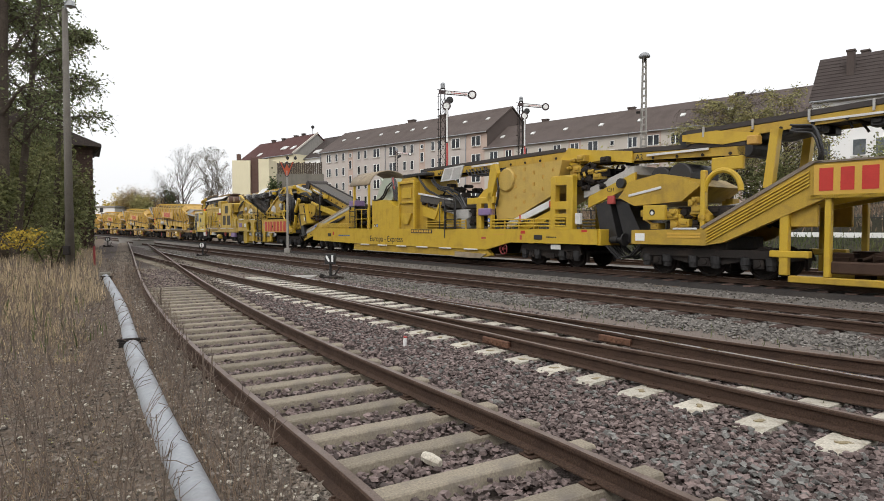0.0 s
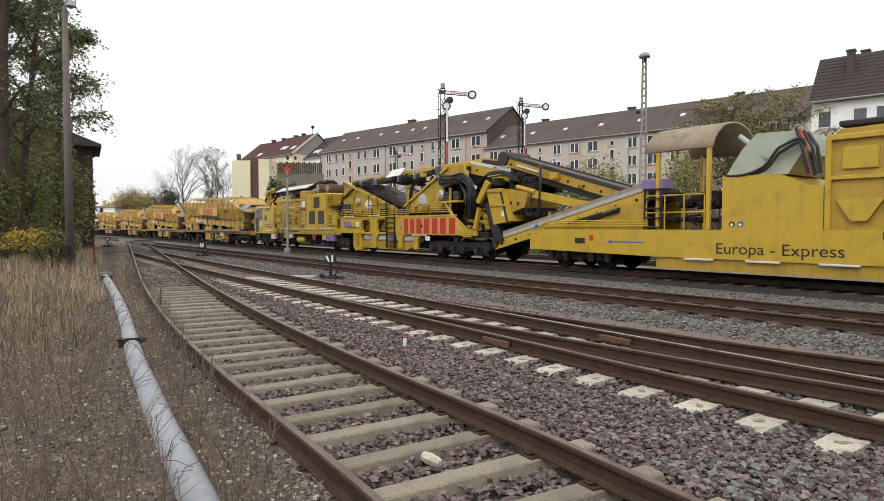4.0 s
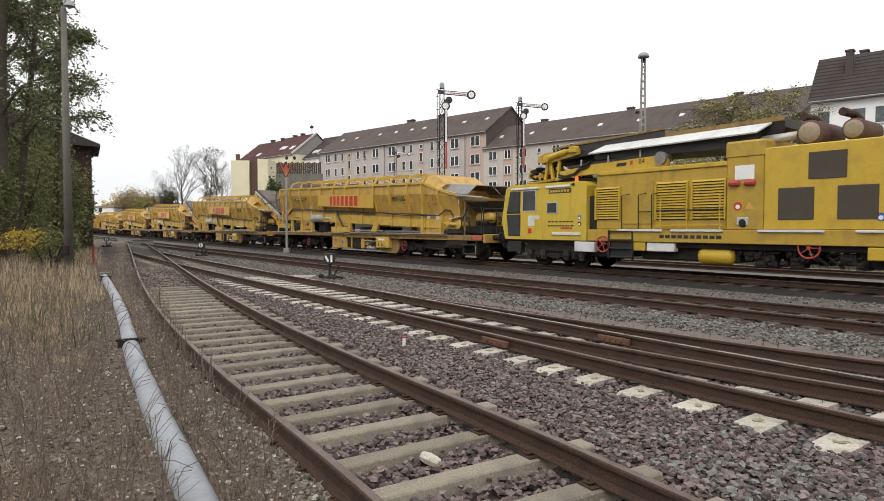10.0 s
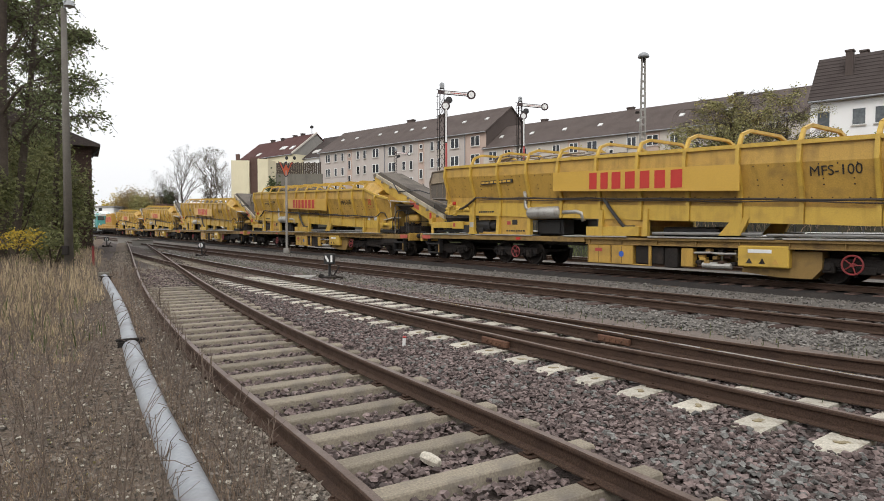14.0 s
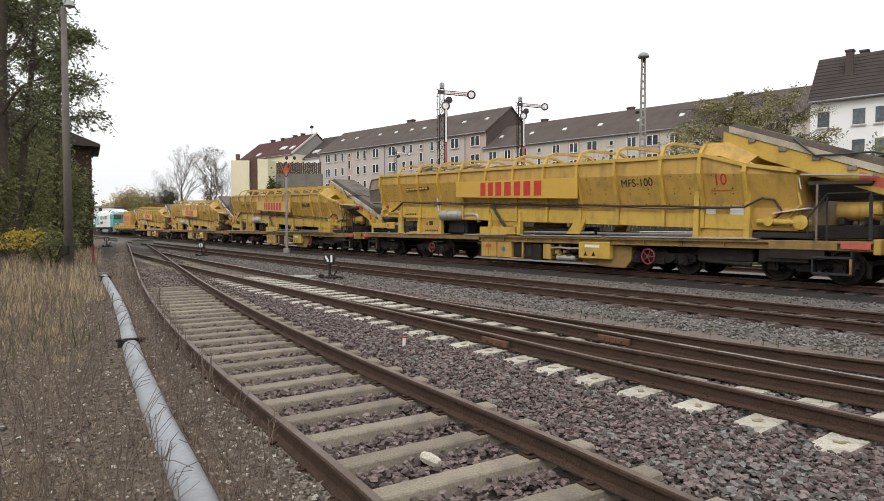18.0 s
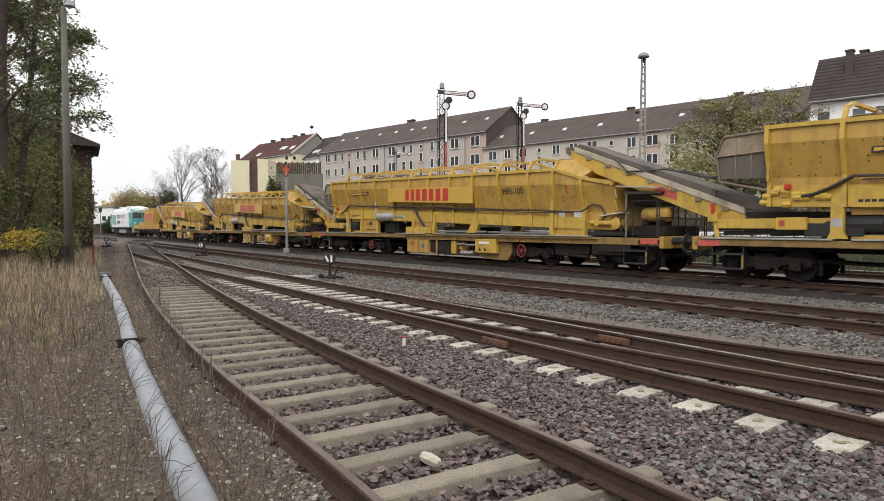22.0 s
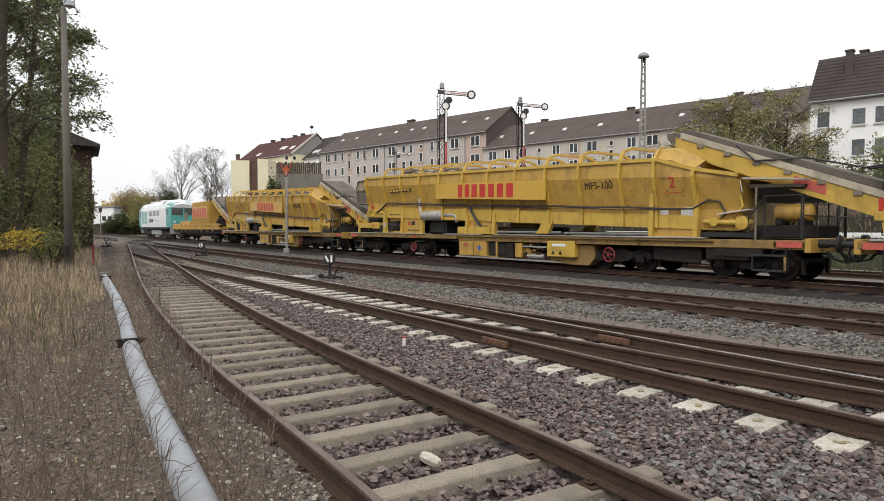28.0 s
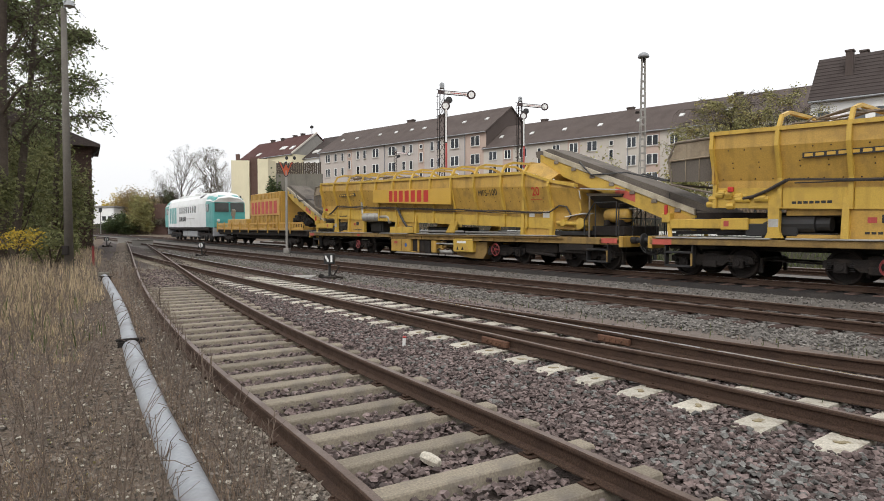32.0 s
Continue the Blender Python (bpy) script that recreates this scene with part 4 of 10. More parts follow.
    f.box(-10.45, -10.38, -1.5, 1.5, 2.75, 4.15)
    f.prism([(-10.42, 2.8), (-10.42, 2.86), (10.55, 2.3), (10.55, 2.24)], -1.15, 1.15)
    part("hopper_shell", f, "yellow", w)
    f = Form()
    zb = z_low(10.6)
    f.add([(10.6, -1.5, 2.86), (10.6, 1.5, 2.86), (10.6, 1.13, zb), (10.6, -1.13, zb), (10.65, -1.5, 2.86), (10.65, 1.5, 2.86), (10.65, 1.13, zb), (10.65, -1.13, zb)],
          [(0, 1, 2, 3), (4, 7, 6, 5), (0, 4, 5, 1), (1, 5, 6, 2), (2, 6, 7, 3), (3, 7, 4, 0)])
    part("front_wall", f, "yellow", w)
    for sg in (-1, 1):
        f = Form()
        pts = [(-10.5, z_top(-10.5)), (8.0, z_top(8.0)), (9.3, z_top(9.3) - 0.35), (10.6, 2.98)]
        for (a, za), (b, zb2) in zip(pts, pts[1:]):
            f.prism([(a, za - 0.05), (b, zb2 - 0.05), (b, zb2 + 0.06), (a, za + 0.06)], sg * 1.44, sg * 1.58)
        part("top_rail", f, "yellow_bright", w)
        # ribs and hoops
        for u in RIBS:
            cut = max(0.0, u - 8.2) * 0.32
            f = Form()
            t = 0.055
            chain = [(1.6, z_top(u) - cut), (1.64, z_fold(u)), (1.39, z_hose(u) + 0.06), (1.4, z_low(u))]
            for (ya, za), (yb, zb3) in zip(chain, chain[1:]):
                f.add([(u - t, sg * ya, za), (u + t, sg * ya, za), (u + t, sg * (ya - 0.14), za), (u - t, sg * (ya - 0.14), za), (u - t, sg * yb, zb3), (u + t, sg * yb, zb3), (u + t, sg * (yb - 0.14), zb3), (u - t, sg * (yb - 0.14), zb3)],
                      [(0, 1, 2, 3), (4, 7, 6, 5), (0, 4, 5, 1), (1, 5, 6, 2), (2, 6, 7, 3), (3, 7, 4, 0)])
            part("rib", f, "yellow_bright", w)
        for a, b in zip(RIBS, RIBS[1:]):
            f = Form()
            f.add([(a + 0.07, sg * 1.34, z_hose(a) - 0.2), (b - 0.07, sg * 1.34, z_hose(b) - 0.2), (b - 0.07, sg * 1.34, z_low(b)), (a + 0.07, sg * 1.34, z_low(a)),
                   (a + 0.07, sg * 1.29, z_hose(a) - 0.2), (b - 0.07, sg * 1.29, z_hose(b) - 0.2), (b - 0.07, sg * 1.29, z_low(b)), (a + 0.07, sg * 1.29, z_low(a))],
                  [(0, 1, 2, 3), (4, 7, 6, 5), (0, 4, 5, 1), (1, 5, 6, 2), (2, 6, 7, 3), (3, 7, 4, 0)])
            part("skirt_panel", f, "yellow_bright", w)
        f = Form()
        f.tube([(u, sg * 1.42, z_hose(u) + 0.012 * math.sin(u * 2.1)) for u in np.arange(-8.4, 9.3, 0.4)] + [(9.7, sg * 1.42, 2.3), (10.0, sg * 1.36, 2.25), (10.2, sg * 1.3, 1.9), (10.0, sg * 1.25, 1.75)], 0.032, 7)
        f.tube([(u, sg * 1.43, z_hose(u) - 0.06 + 0.02 * math.sin(u * 1.7)) for u in np.arange(-8.2, 9.3, 0.5)], 0.018, 6)
        f.tube([(-8.4, sg * 1.43, z_hose(-8.4)), (-8.9, sg * 1.43, 2.5), (-9.3, sg * 1.4, 2.35), (-9.6, sg * 1.36, 2.3)], 0.05, 7)
        part("hydraulic_hose", f, "hose_brown", w, "black hydraulic hose along the hopper")
        f = Form()
        rnd = random.Random(5)
        for a, b in zip(RIBS, RIBS[1:]):
            for fx, fz in ((0.25, 0.93), (0.5, 0.93), (0.75, 0.93), (0.3, 0.55), (0.3, 0.4), (0.7, 0.55), (0.7, 0.4), (0.12, 0.06), (0.4, 0.06), (0.62, 0.06), (0.88, 0.06)):
                u = a + (b - a) * fx
                z = z_hose(u) + (z_fold(u) - z_hose(u)) * fz
                y = 1.28 + 0.25 * fz
                f.lathe([(0.021, sg * (y - 0.01)), (0.019, sg * (y + 0.012)), (0.0, sg * (y + 0.025))], (u, 0, z), "y", 6)
        tagged(part("rivet_pattern", f, "rust", w), "", "", kind="stuff")
        # sign board
        f = Form()
        a, b = -3.72, 3.3
        f.add([(a, sg * 1.65, 2.83), (b, sg * 1.65, 2.52), (b, sg * 1.65, z_fold(b)), (a, sg * 1.65, z_fold(a)), (a, sg * 1.6, 2.83), (b, sg * 1.6, 2.52), (b, sg * 1.6, z_fold(b)), (a, sg * 1.6, z_fold(a))],
              [(0, 1, 2, 3), (4, 7, 6, 5), (0, 4, 5, 1), (1, 5, 6, 2), (2, 6, 7, 3), (3, 7, 4, 0)])
        sb = part("sign_board", f, "sign_yellow", w, "smooth yellow board with the owner's name in red")
        block_letters(sb, -2.05, 1.7, 3.03, sg * 1.652, 0.56, NAME_WIDTHS, slope=-0.034)
        side_text("type_marking", "MFS-100", 0.37, "black", w, 5.66, sg * 1.484, 2.93, 0.94, 0.0, 13.5)
        f = Form().box(-8.0, -6.05, sg * 1.4, sg * 1.5, 3.3, 3.44)
        mk = part("maker_plate", f, "black", w, "small black maker's plate")
        bars(mk, -7.95, -6.1, 3.37, sg * 1.502, 0.08, 7, "sign_yellow")
        # legs to the frame
        for a, b, z in ((-7.0, -5.2, 1.95), (-1.7, 0.1, 1.8), (7.75, 9.3, 2.3)):
            f = Form().prism([(a - 0.06, 1.2), (b + 0.06, 1.2), (b - 0.05, z), (a + 0.05, z)], sg * 1.24, sg * 1.3)
            lg = part("leg_plate", f, "yellow", w)
            for x in (a, b):
                f = Form()
                f.add([(x - 0.07, sg * 1.4, z + 0.3), (x + 0.07, sg * 1.4, z + 0.3), (x + 0.07, sg * 1.26, z + 0.3), (x - 0.07, sg * 1.26, z + 0.3), (x - 0.09, sg * 1.46, 1.2), (x + 0.09, sg * 1.46, 1.2), (x + 0.09, sg * 1.28, 1.2), (x - 0.09, sg * 1.28, 1.2)],
                      [(0, 1, 2, 3), (4, 7, 6, 5), (0, 4, 5, 1), (1, 5, 6, 2), (2, 6, 7, 3), (3, 7, 4, 0)])
                part("leg", f, "yellow_bright", lg)
        part("notice", Form().box(-6.55, -6.35, sg * 1.302, sg * 1.308, 1.6, 1.74), "red_dull", w)
        part("notice", Form().box(-6.25, -5.95, sg * 1.302, sg * 1.308, 1.6, 1.8), "black", w)
        part("number_plate", Form().box(-5.9, -5.65, sg * 1.43, sg * 1.436, 1.0, 1.1), "red", w)
        part("notice", Form().box(8.0, 8.3, sg * 1.302, sg * 1.308, 1.85, 2.05), "white", w)
        part("notice", Form().box(8.75, 9.15, sg * 1.302, sg * 1.308, 1.65, 2.1), "white", w)
        bars(w, -6.6, -5.5, 1.35, sg * 1.303, 0.06, 8, "black")
        bars(w, -8.3, -7.3, 2.15, sg * 1.343, 0.07, 7, "black")
        # hose that enters the leg plate
        f = Form().tube([(-1.55, sg * 1.42, 2.45), (-1.25, sg * 1.45, 2.1), (-0.95, sg * 1.43, 1.75), (-0.75, sg * 1.36, 1.5), (-0.45, sg * 1.34, 1.48)], 0.06, 8)
        f.box(-0.85, -0.35, sg * 1.3, sg * 1.33, 1.42, 1.56, 0.03)
        part("feed_hose", f, "hose", w)
        # exhaust silencer
        f = Form().lathe([(0.06, 0.0), (0.2, 0.04), (0.24, 0.1), (0.24, 1.56), (0.2, 1.64), (0.1, 1.7), (0.09, 1.7)], (-5.3, sg * 1.3, 2.05), "x", 18)
        f.tube([(-5.2, sg * 1.34, 2.1), (-5.42, sg * 1.36, 2.3), (-5.45, sg * 1.36, 2.75), (-5.5, sg * 1.34, 2.9)], 0.07, 8)
        f.tube([(-3.7, sg * 1.3, 2.05), (-2.85, sg * 1.3, 2.06), (-2.62, sg * 1.3, 2.0), (-2.55, sg * 1.3, 1.72)], 0.085, 10)
        part("exhaust_silencer", f, "dull_metal", w, "dull metal exhaust silencer with bent pipe", smooth=True)
        # equipment under the frame
        f = Form().box(-2.3, -1.32, sg * 1.05, sg * 1.38, 0.25, 0.9, 0.02)
        part("locker", f, "yellow", w)
        f = Form().box(-1.3, -0.4, sg * 1.05, sg * 1.38, 0.25, 0.9, 0.02)
        lk = part("locker", f, "yellow", w)
        part("round_notice", Form().lathe([(0.0, sg * 1.39), (0.1, sg * 1.39), (0.1, sg * 1.38)], (-0.85, 0, 0.6), "y", 14), "blue", lk)
        part("notice", Form().box(-1.95, -1.65, sg * 1.382, sg * 1.388, 0.66, 0.78), "red_dull", w)
        f = Form().box(-0.35, 0.7, sg * 1.0, sg * 1.3, 0.3, 0.88, 0.03)
        f.box(0.75, 1.2, sg * 0.9, sg * 1.32, 0.22, 0.85, 0.02)
        part("engine_block", f, "grime", w)
        part("locker_post", Form().box(0.2, 0.29, sg * 1.3, sg * 1.38, 0.24, 0.9, 0.01).box(-0.4, 0.2, sg * 1.3, sg * 1.38, 0.24, 0.28, 0.01), "yellow", w)
        part("air_pipe", Form().tube([(1.78, sg * 1.34, 0.72), (2.3, sg * 1.36, 0.74), (2.6, sg * 1.36, 0.72), (3.1, sg * 1.34, 0.73)], 0.035, 7), "dull_metal", w)
        part("air_tank", Form().lathe([(0.0, 0.0), (0.1, 0.03), (0.1, 0.9), (0.0, 0.93)], (2.0, sg * 1.25, 0.36), "x", 10), "dull_metal", w)
        for x in (-2.26, -1.8, -1.26, -0.84):
            part("door_gap", Form().box(x, x + 0.015, sg * 1.381, sg * 1.384, 0.29, 0.87), "grime", w)
        f = Form().box(1.35, 1.75, sg * 1.1, sg * 1.36, 0.28, 0.86, 0.02)
        part("post_box", f, "yellow", w)
        rnd = random.Random(9)
        for k in range(14):
            x = 1.8 + rnd.random() * 1.2
            z = 0.35 + rnd.random() * 0.5
            f = Form().box(x, x + 0.12 + 0.12 * rnd.random(), sg * 1.1, sg * (1.2 + 0.15 * rnd.random()), z, z + 0.1, 0.015)
            part("valve_block", f, ("dirty_shaded_yellow", "grime", "yellow", "rust")[k % 4], w)
        f = Form().box(3.15, 4.55, sg * 1.0, sg * 1.4, 0.38, 0.98, 0.03)
        bx = part("battery_box", f, "yellow_bright", w)
        part("notice", Form().box(3.45, 4.1, sg * 1.402, sg * 1.408, 0.78, 0.88), "white", bx)
        for k, mt in enumerate(("black", "grime", "orange")):
            part("notice", Form().prism([(3.4 + k * 0.36, 0.48), (3.58 + k * 0.36, 0.48), (3.49 + k * 0.36, 0.64)], sg * 1.402, sg * 1.408), mt, bx)
        f = Form().prism([(4.55, 0.85), (5.3, 0.85), (5.3, 0.4), (5.05, 0.12), (4.2, 0.12), (3.2, 0.22), (3.2, 0.4), (4.55, 0.4)], sg * 0.75, sg * 1.2)
        part("fuel_tank", f, "dirty_shaded_yellow", w)
        f = Form().box(-2.35, -0.15, sg * 1.0, sg * 1.42, 1.2, 1.52, 0.015)
        part("deck_locker", f, "yellow_bright", w)
        f = Form().rod((0.3, sg * 1.3, 1.3), (3.8, sg * 1.3, 1.3), 0.05, 8)
        f.rod((3.9, sg * 1.25, 1.28), (7.6, sg * 1.25, 1.28), 0.04, 8)
        part("pipe", f, "steel", w)
        part("chute_flap", Form().prism([(2.55, 1.25), (3.2, 1.25), (3.45, 1.75), (3.0, 1.78)], sg * 1.22, sg * 1.38), "yellow_bright", w)
        part("gearbox", Form().lathe([(0.05, -0.85), (0.2, -0.82), (0.22, -0.6), (0.27, -0.58), (0.27, 0.5), (0.2, 0.52), (0.2, 0.85), (0.05, 0.87)], (-8.3, sg * 0.95, 1.58), "x", 14).box(-9.2, -7.4, sg * 0.7, sg * 1.1, 1.2, 1.34, 0.02), "black", w)
        bk = part("pillar", Form().prism([(-8.98, 1.2), (-8.52, 1.2), (-8.6, 1.36), (-8.6, 2.3), (-8.9, 2.3), (-8.9, 1.36)], sg * 1.24, sg * 1.38), "yellow_bright", w)
        part("worn_patch", Form().box(-8.88, -8.62, sg * 1.38, sg * 1.384, 1.5, 1.72), "grey_sheet", bk)
        part("base_beam", Form().box(-12.0, -8.75, sg * 1.02, sg * 1.14, 1.46, 1.74, 0.015), "yellow_bright", w)
        pb = part("pivot_block", Form().box(-10.3, -9.5, sg * 1.14, sg * 1.26, 1.42, 1.76, 0.02), "yellow_bright", w)
        part("notice", Form().box(-10.2, -10.05, sg * 1.26, sg * 1.264, 1.52, 1.68), "red_dull", pb)
        part("slot_frame", Form().box(-8.5, -7.1, sg * 1.12, sg * 1.18, 1.8, 2.15, 0.01).box(-8.5, -7.1, sg * 1.12, sg * 1.18, 1.2, 1.3, 0.01), "yellow", w)
        # black fill that gives the opening under the hopper its shade
        part("engine_casing", Form().box(-5.15, -3.75, sg * 0.4, sg * 1.0, 1.2, 1.8, 0.03), "black", w)
        part("radiator", Form().box(-5.0, -3.9, sg * 1.0, sg * 1.06, 1.24, 1.7, 0.02), "black", w)
        part("drive_casing", Form().box(0.4, 2.3, sg * 0.4, sg * 0.9, 1.2, 1.5, 0.05), "black", w)
        # drive motor at the front
        f = Form().lathe([(0.12, 0.0), (0.26, 0.02), (0.26, 0.45), (0.2, 0.5), (0.2, 0.8), (0.28, 0.82), (0.28, 0.9), (0.14, 0.95), (0.14, 1.15), (0.05, 1.2)], (9.5, sg * 1.05, 1.62), "x", 14)
        f.lathe([(0.05, sg * 1.48), (0.19, sg * 1.46), (0.2, sg * 1.36), (0.12, sg * 1.34), (0.12, sg * 1.0)], (10.72, 0, 1.62), "y", 14)
        f.rod((9.55, sg * 1.36, 1.66), (10.6, sg * 1.4, 1.62), 0.075, 10).rod((9.9, sg * 1.3, 1.66), (9.9, sg * 1.46, 1.66), 0.13, 10)
        f.tube([(10.4, sg * 1.3, 1.8), (10.7, sg * 1.36, 2.1), (10.6, sg * 1.36, 2.5), (10.2, sg * 1.4, 2.9)], 0.035, 6)
        part("hydraulic_motor", f, "yellow_bright", w)
        # solid black box as the shade in the gap below the motor
        part("dark_gap", Form().box(9.35, 11.0, sg * 0.6, sg * 1.3, 1.2, 1.36, 0.02), "black", w)
        part("under_box", Form().box(7.65, 9.35, sg * 0.6, sg * 1.15, 0.5, 0.9, 0.03).rod((7.7, sg * 1.1, 0.5), (9.3, sg * 1.15, 0.42), 0.06, 8), "grime", w)
        part("brake_rod", Form().rod((-9.4, sg * 0.5, 0.55), (-7.6, sg * 0.5, 0.5), 0.03, 8), "grime", w)
        part("buffer_plate", Form().box(9.6, 10.9, sg * 1.2, sg * 1.34, 0.55, 0.9, 0.015), "grime", w)
        part("splash_plate", Form().prism([(10.0, 1.86), (10.9, 1.98), (10.9, 2.01), (10.0, 1.89)], sg * 0.9, sg * 1.45), "pale_sheet", w)
        part("corner_post", Form().rod((11.08, sg * 1.36, 1.15), (11.08, sg * 1.36, 2.6), 0.03, 6), "cage", w)
    # hoops across the top
    for u in RIBS[1:-1]:
        f = Form()
        zt = z_top(u)
        k = 0.5 if u < 7 else 0.38
        arc = [(-1.53, zt), (-1.33, zt + 0.36 * k / 0.5), (-0.9, zt + k), (0.9, zt + k), (1.33, zt + 0.36 * k / 0.5), (1.53, zt)]
        for (ya, za), (yb, zb4) in zip(arc, arc[1:]):
            dy, dz = yb - ya, zb4 - za
            L = math.hypot(dy, dz)
            ny, nz = -dz / L * 0.045, dy / L * 0.045
            f.prism([(ya + ny, za + nz), (yb + ny, zb4 + nz), (yb - ny, zb4 - nz), (ya - ny, za - nz)], u - 0.05, u + 0.05, "x")
        part("hoop", f, "yellow_bright", w)
    rnd = random.Random(3)
    for k in range(30):
        x, y = rnd.uniform(-10, -2.5), rnd.uniform(-1.0, 1.0)
        z = z_top(x) + 0.1 + 0.2 * rnd.random()
        f = Form().tube([(x, y, z), (x + rnd.uniform(0.3, 0.9), y + rnd.uniform(-0.4, 0.4), z + rnd.uniform(-0.1, 0.16)), (x + rnd.uniform(0.8, 1.6), y + rnd.uniform(-0.6, 0.6), z)], 0.03, 5)
        part("link_rod", f, "cage", w)
    # hood, flap and feed funnel at the front
    f = Form()
    f.loft([[(7.9, -1.5, 3.63), (7.9, -1.2, 4.0), (7.9, 1.2, 4.0), (7.9, 1.5, 3.63)], [(8.5, -1.5, 3.56), (8.6, -1.2, 3.97), (8.6, 1.2, 3.97), (8.5, 1.5, 3.56)], [(9.3, -1.5, 3.26), (9.45, -1.2, 3.5), (9.45, 1.2, 3.5), (9.3, 1.5, 3.26)]])
    f.box(7.86, 7.98, -1.22, 1.22, 3.95, 4.06, 0.02)
    part("front_hood", f, "yellow", w)
    for sg in (-1, 1):
        f = Form().prism([(10.7, 2.86), (12.35, 2.74), (12.36, 2.78), (10.7, 2.9)], sg * 1.05, sg * 1.45)
        part("dust_lip", f, "grey_sheet", w, "pale sheet lip over the funnel")
    part("funnel_rim", Form().prism([(10.75, 2.62), (12.2, 2.58), (12.2, 2.64), (10.7, 2.72)], -1.1, 1.1), "cage", w)
    for sg in (-1, 1):
        part("white_cable", Form().tube([(9.35, sg * 1.4, 3.3), (9.8, sg * 1.46, 3.1), (10.3, sg * 1.46, 3.05), (10.65, sg * 1.42, 2.8), (10.7, sg * 1.4, 2.5)], 0.016, 6), "pale_sheet", w)
        part("guard_frame", Form().tube([(10.9, sg * 1.4, 1.2), (10.9, sg * 1.42, 1.75), (11.35, sg * 1.42, 2.35), (12.3, sg * 1.42, 2.35), (12.3, sg * 1.42, 1.2)], 0.024, 6), "black", w)
    f = Form()
    zt, zb5 = 2.66, 2.2
    f.loft([[(10.7, -1.05, zt), (12.25, -1.05, zt - 0.02), (12.25, 1.05, zt - 0.02), (10.7, 1.05, zt)], [(11.0, -0.7, zb5), (12.0, -0.7, zb5), (12.0, 0.7, zb5), (11.0, 0.7, zb5)]])
    part("feed_funnel", f, "black", w, "black rubber feed funnel")
    f = Form().lathe([(0.03, -0.5), (0.22, -0.47), (0.24, -0.4), (0.24, 0.4), (0.22, 0.47), (0.03, 0.5)], (11.85, 0, 1.9), "x", 16)
    f.v = [(p[0], p[1] - 0.75, p[2]) for p in f.v]
    part("air_tank", f, "yellow", w, smooth=True)
    part("tank_cradle", Form().box(11.45, 11.6, -1.05, -0.45, 1.55, 1.75, 0.02).box(12.05, 12.2, -1.05, -0.45, 1.55, 1.75, 0.02), "grime", w)
    f = Form().box(10.9, 12.3, -1.0, 1.0, 1.2, 1.55, 0.03)
    part("end_platform_box", f, "grime", w)
    for y in (-1.3, 1.3):
        for x in (11.3, 12.3):
            part("railing_post", Form().rod((x, y, 1.15), (x, y, 2.3), 0.022, 6), "black", w)
    f = Form()
    f.rod((12.35, -1.3, 2.3), (12.35, 1.3, 2.3), 0.022, 6)
    f.rod((12.35, -1.3, 1.8), (12.35, 1.3, 1.8), 0.018, 6)
    for y in (-0.6, 0.1, 0.7):
        f.rod((12.35, y, 1.15), (12.35, y, 2.3), 0.018, 6)
    part("end_railing", f, "black", w)
    # rear cage under the hopper's end
    for sg in (-1, 1):
        part("cage_frame", Form().tube([(-10.5, sg * 1.3, 4.14), (-11.75, sg * 1.3, 4.1), (-11.98, sg * 1.3, 3.62), (-11.86, sg * 1.3, 2.82), (-10.5, sg * 1.3, 2.5)], 0.04, 6), "cage", w)
        part("cage_rail", Form().rod((-11.95, sg * 1.3, 3.55), (-10.5, sg * 1.3, 3.6), 0.03, 5), "cage_tan", w)
    for x, z in ((-11.75, 4.1), (-11.98, 3.62), (-11.86, 2.82)):
        part("cage_crossbar", Form().rod((x, -1.3, z), (x, 1.3, z), 0.035, 6), "cage", w)
    for sg in (-1, 1):
        f = Form().prism([(-10.52, 4.1), (-11.72, 4.06), (-11.94, 3.6), (-10.52, 3.62)], sg * 1.26, sg * 1.285)
        part("cage_panel", f, "cage_tan", w, "dusty tan sheet panel")
        f = Form().prism([(-10.52, 3.58), (-11.94, 3.56), (-11.84, 2.9), (-10.52, 2.85)], sg * 1.25, sg * 1.27)
        part("cage_panel", f, "belt_dusty", w, "hanging grey rubber panel")
        for k in range(2):
            part("cage_bar", Form().box(-10.98 - 0.44 * k, -10.95 - 0.44 * k, sg * 1.285, sg * 1.3, 2.9, 4.06, 0.005), "cage_tan", w)
    f = Form().prism([(-10.5, 4.15), (-11.75, 4.1), (-11.75, 4.13), (-10.5, 4.18)], -1.3, 1.3)
    part("cage_roof", f, "cage_tan", w)
    # discharge conveyor
    def along(d, n):
        return (-11.3 - d * 0.935, 1.98 + d * 0.355 + n)
    f = Form()
    for sg in (-1, 1):
        f.prism([along(0, -0.62), along(5.6, -0.6), along(6.9, -0.42), along(6.9, -0.12), along(0, -0.12)], sg * 0.8, sg * 0.9)
    part("conveyor_frame", f, "yellow_bright", w)
    f = Form()
    for sg in (-1, 1):
        f.prism([along(0, -0.1), along(6.7, -0.1), along(6.7, 0.08), along(0, 0.08)], sg * 0.84, sg * 0.94)
    part("conveyor_skirt", f, "skirt_cream", w)
    f = Form()
    prof = [along(-1.1, 0.3), along(0, 0.02), along(7.0, 0.02), along(7.3, -0.1), along(7.25, -0.3), along(6.9, -0.36), along(0, -0.4), along(-0.2, -0.3)]
    f.prism(prof, -0.78, 0.78)
    f.prism([along(-1.2, 0.28), along(0.2, 0.3), along(6.6, 0.22), along(6.9, 0.05), along(0, 0.05)], -0.72, 0.72)
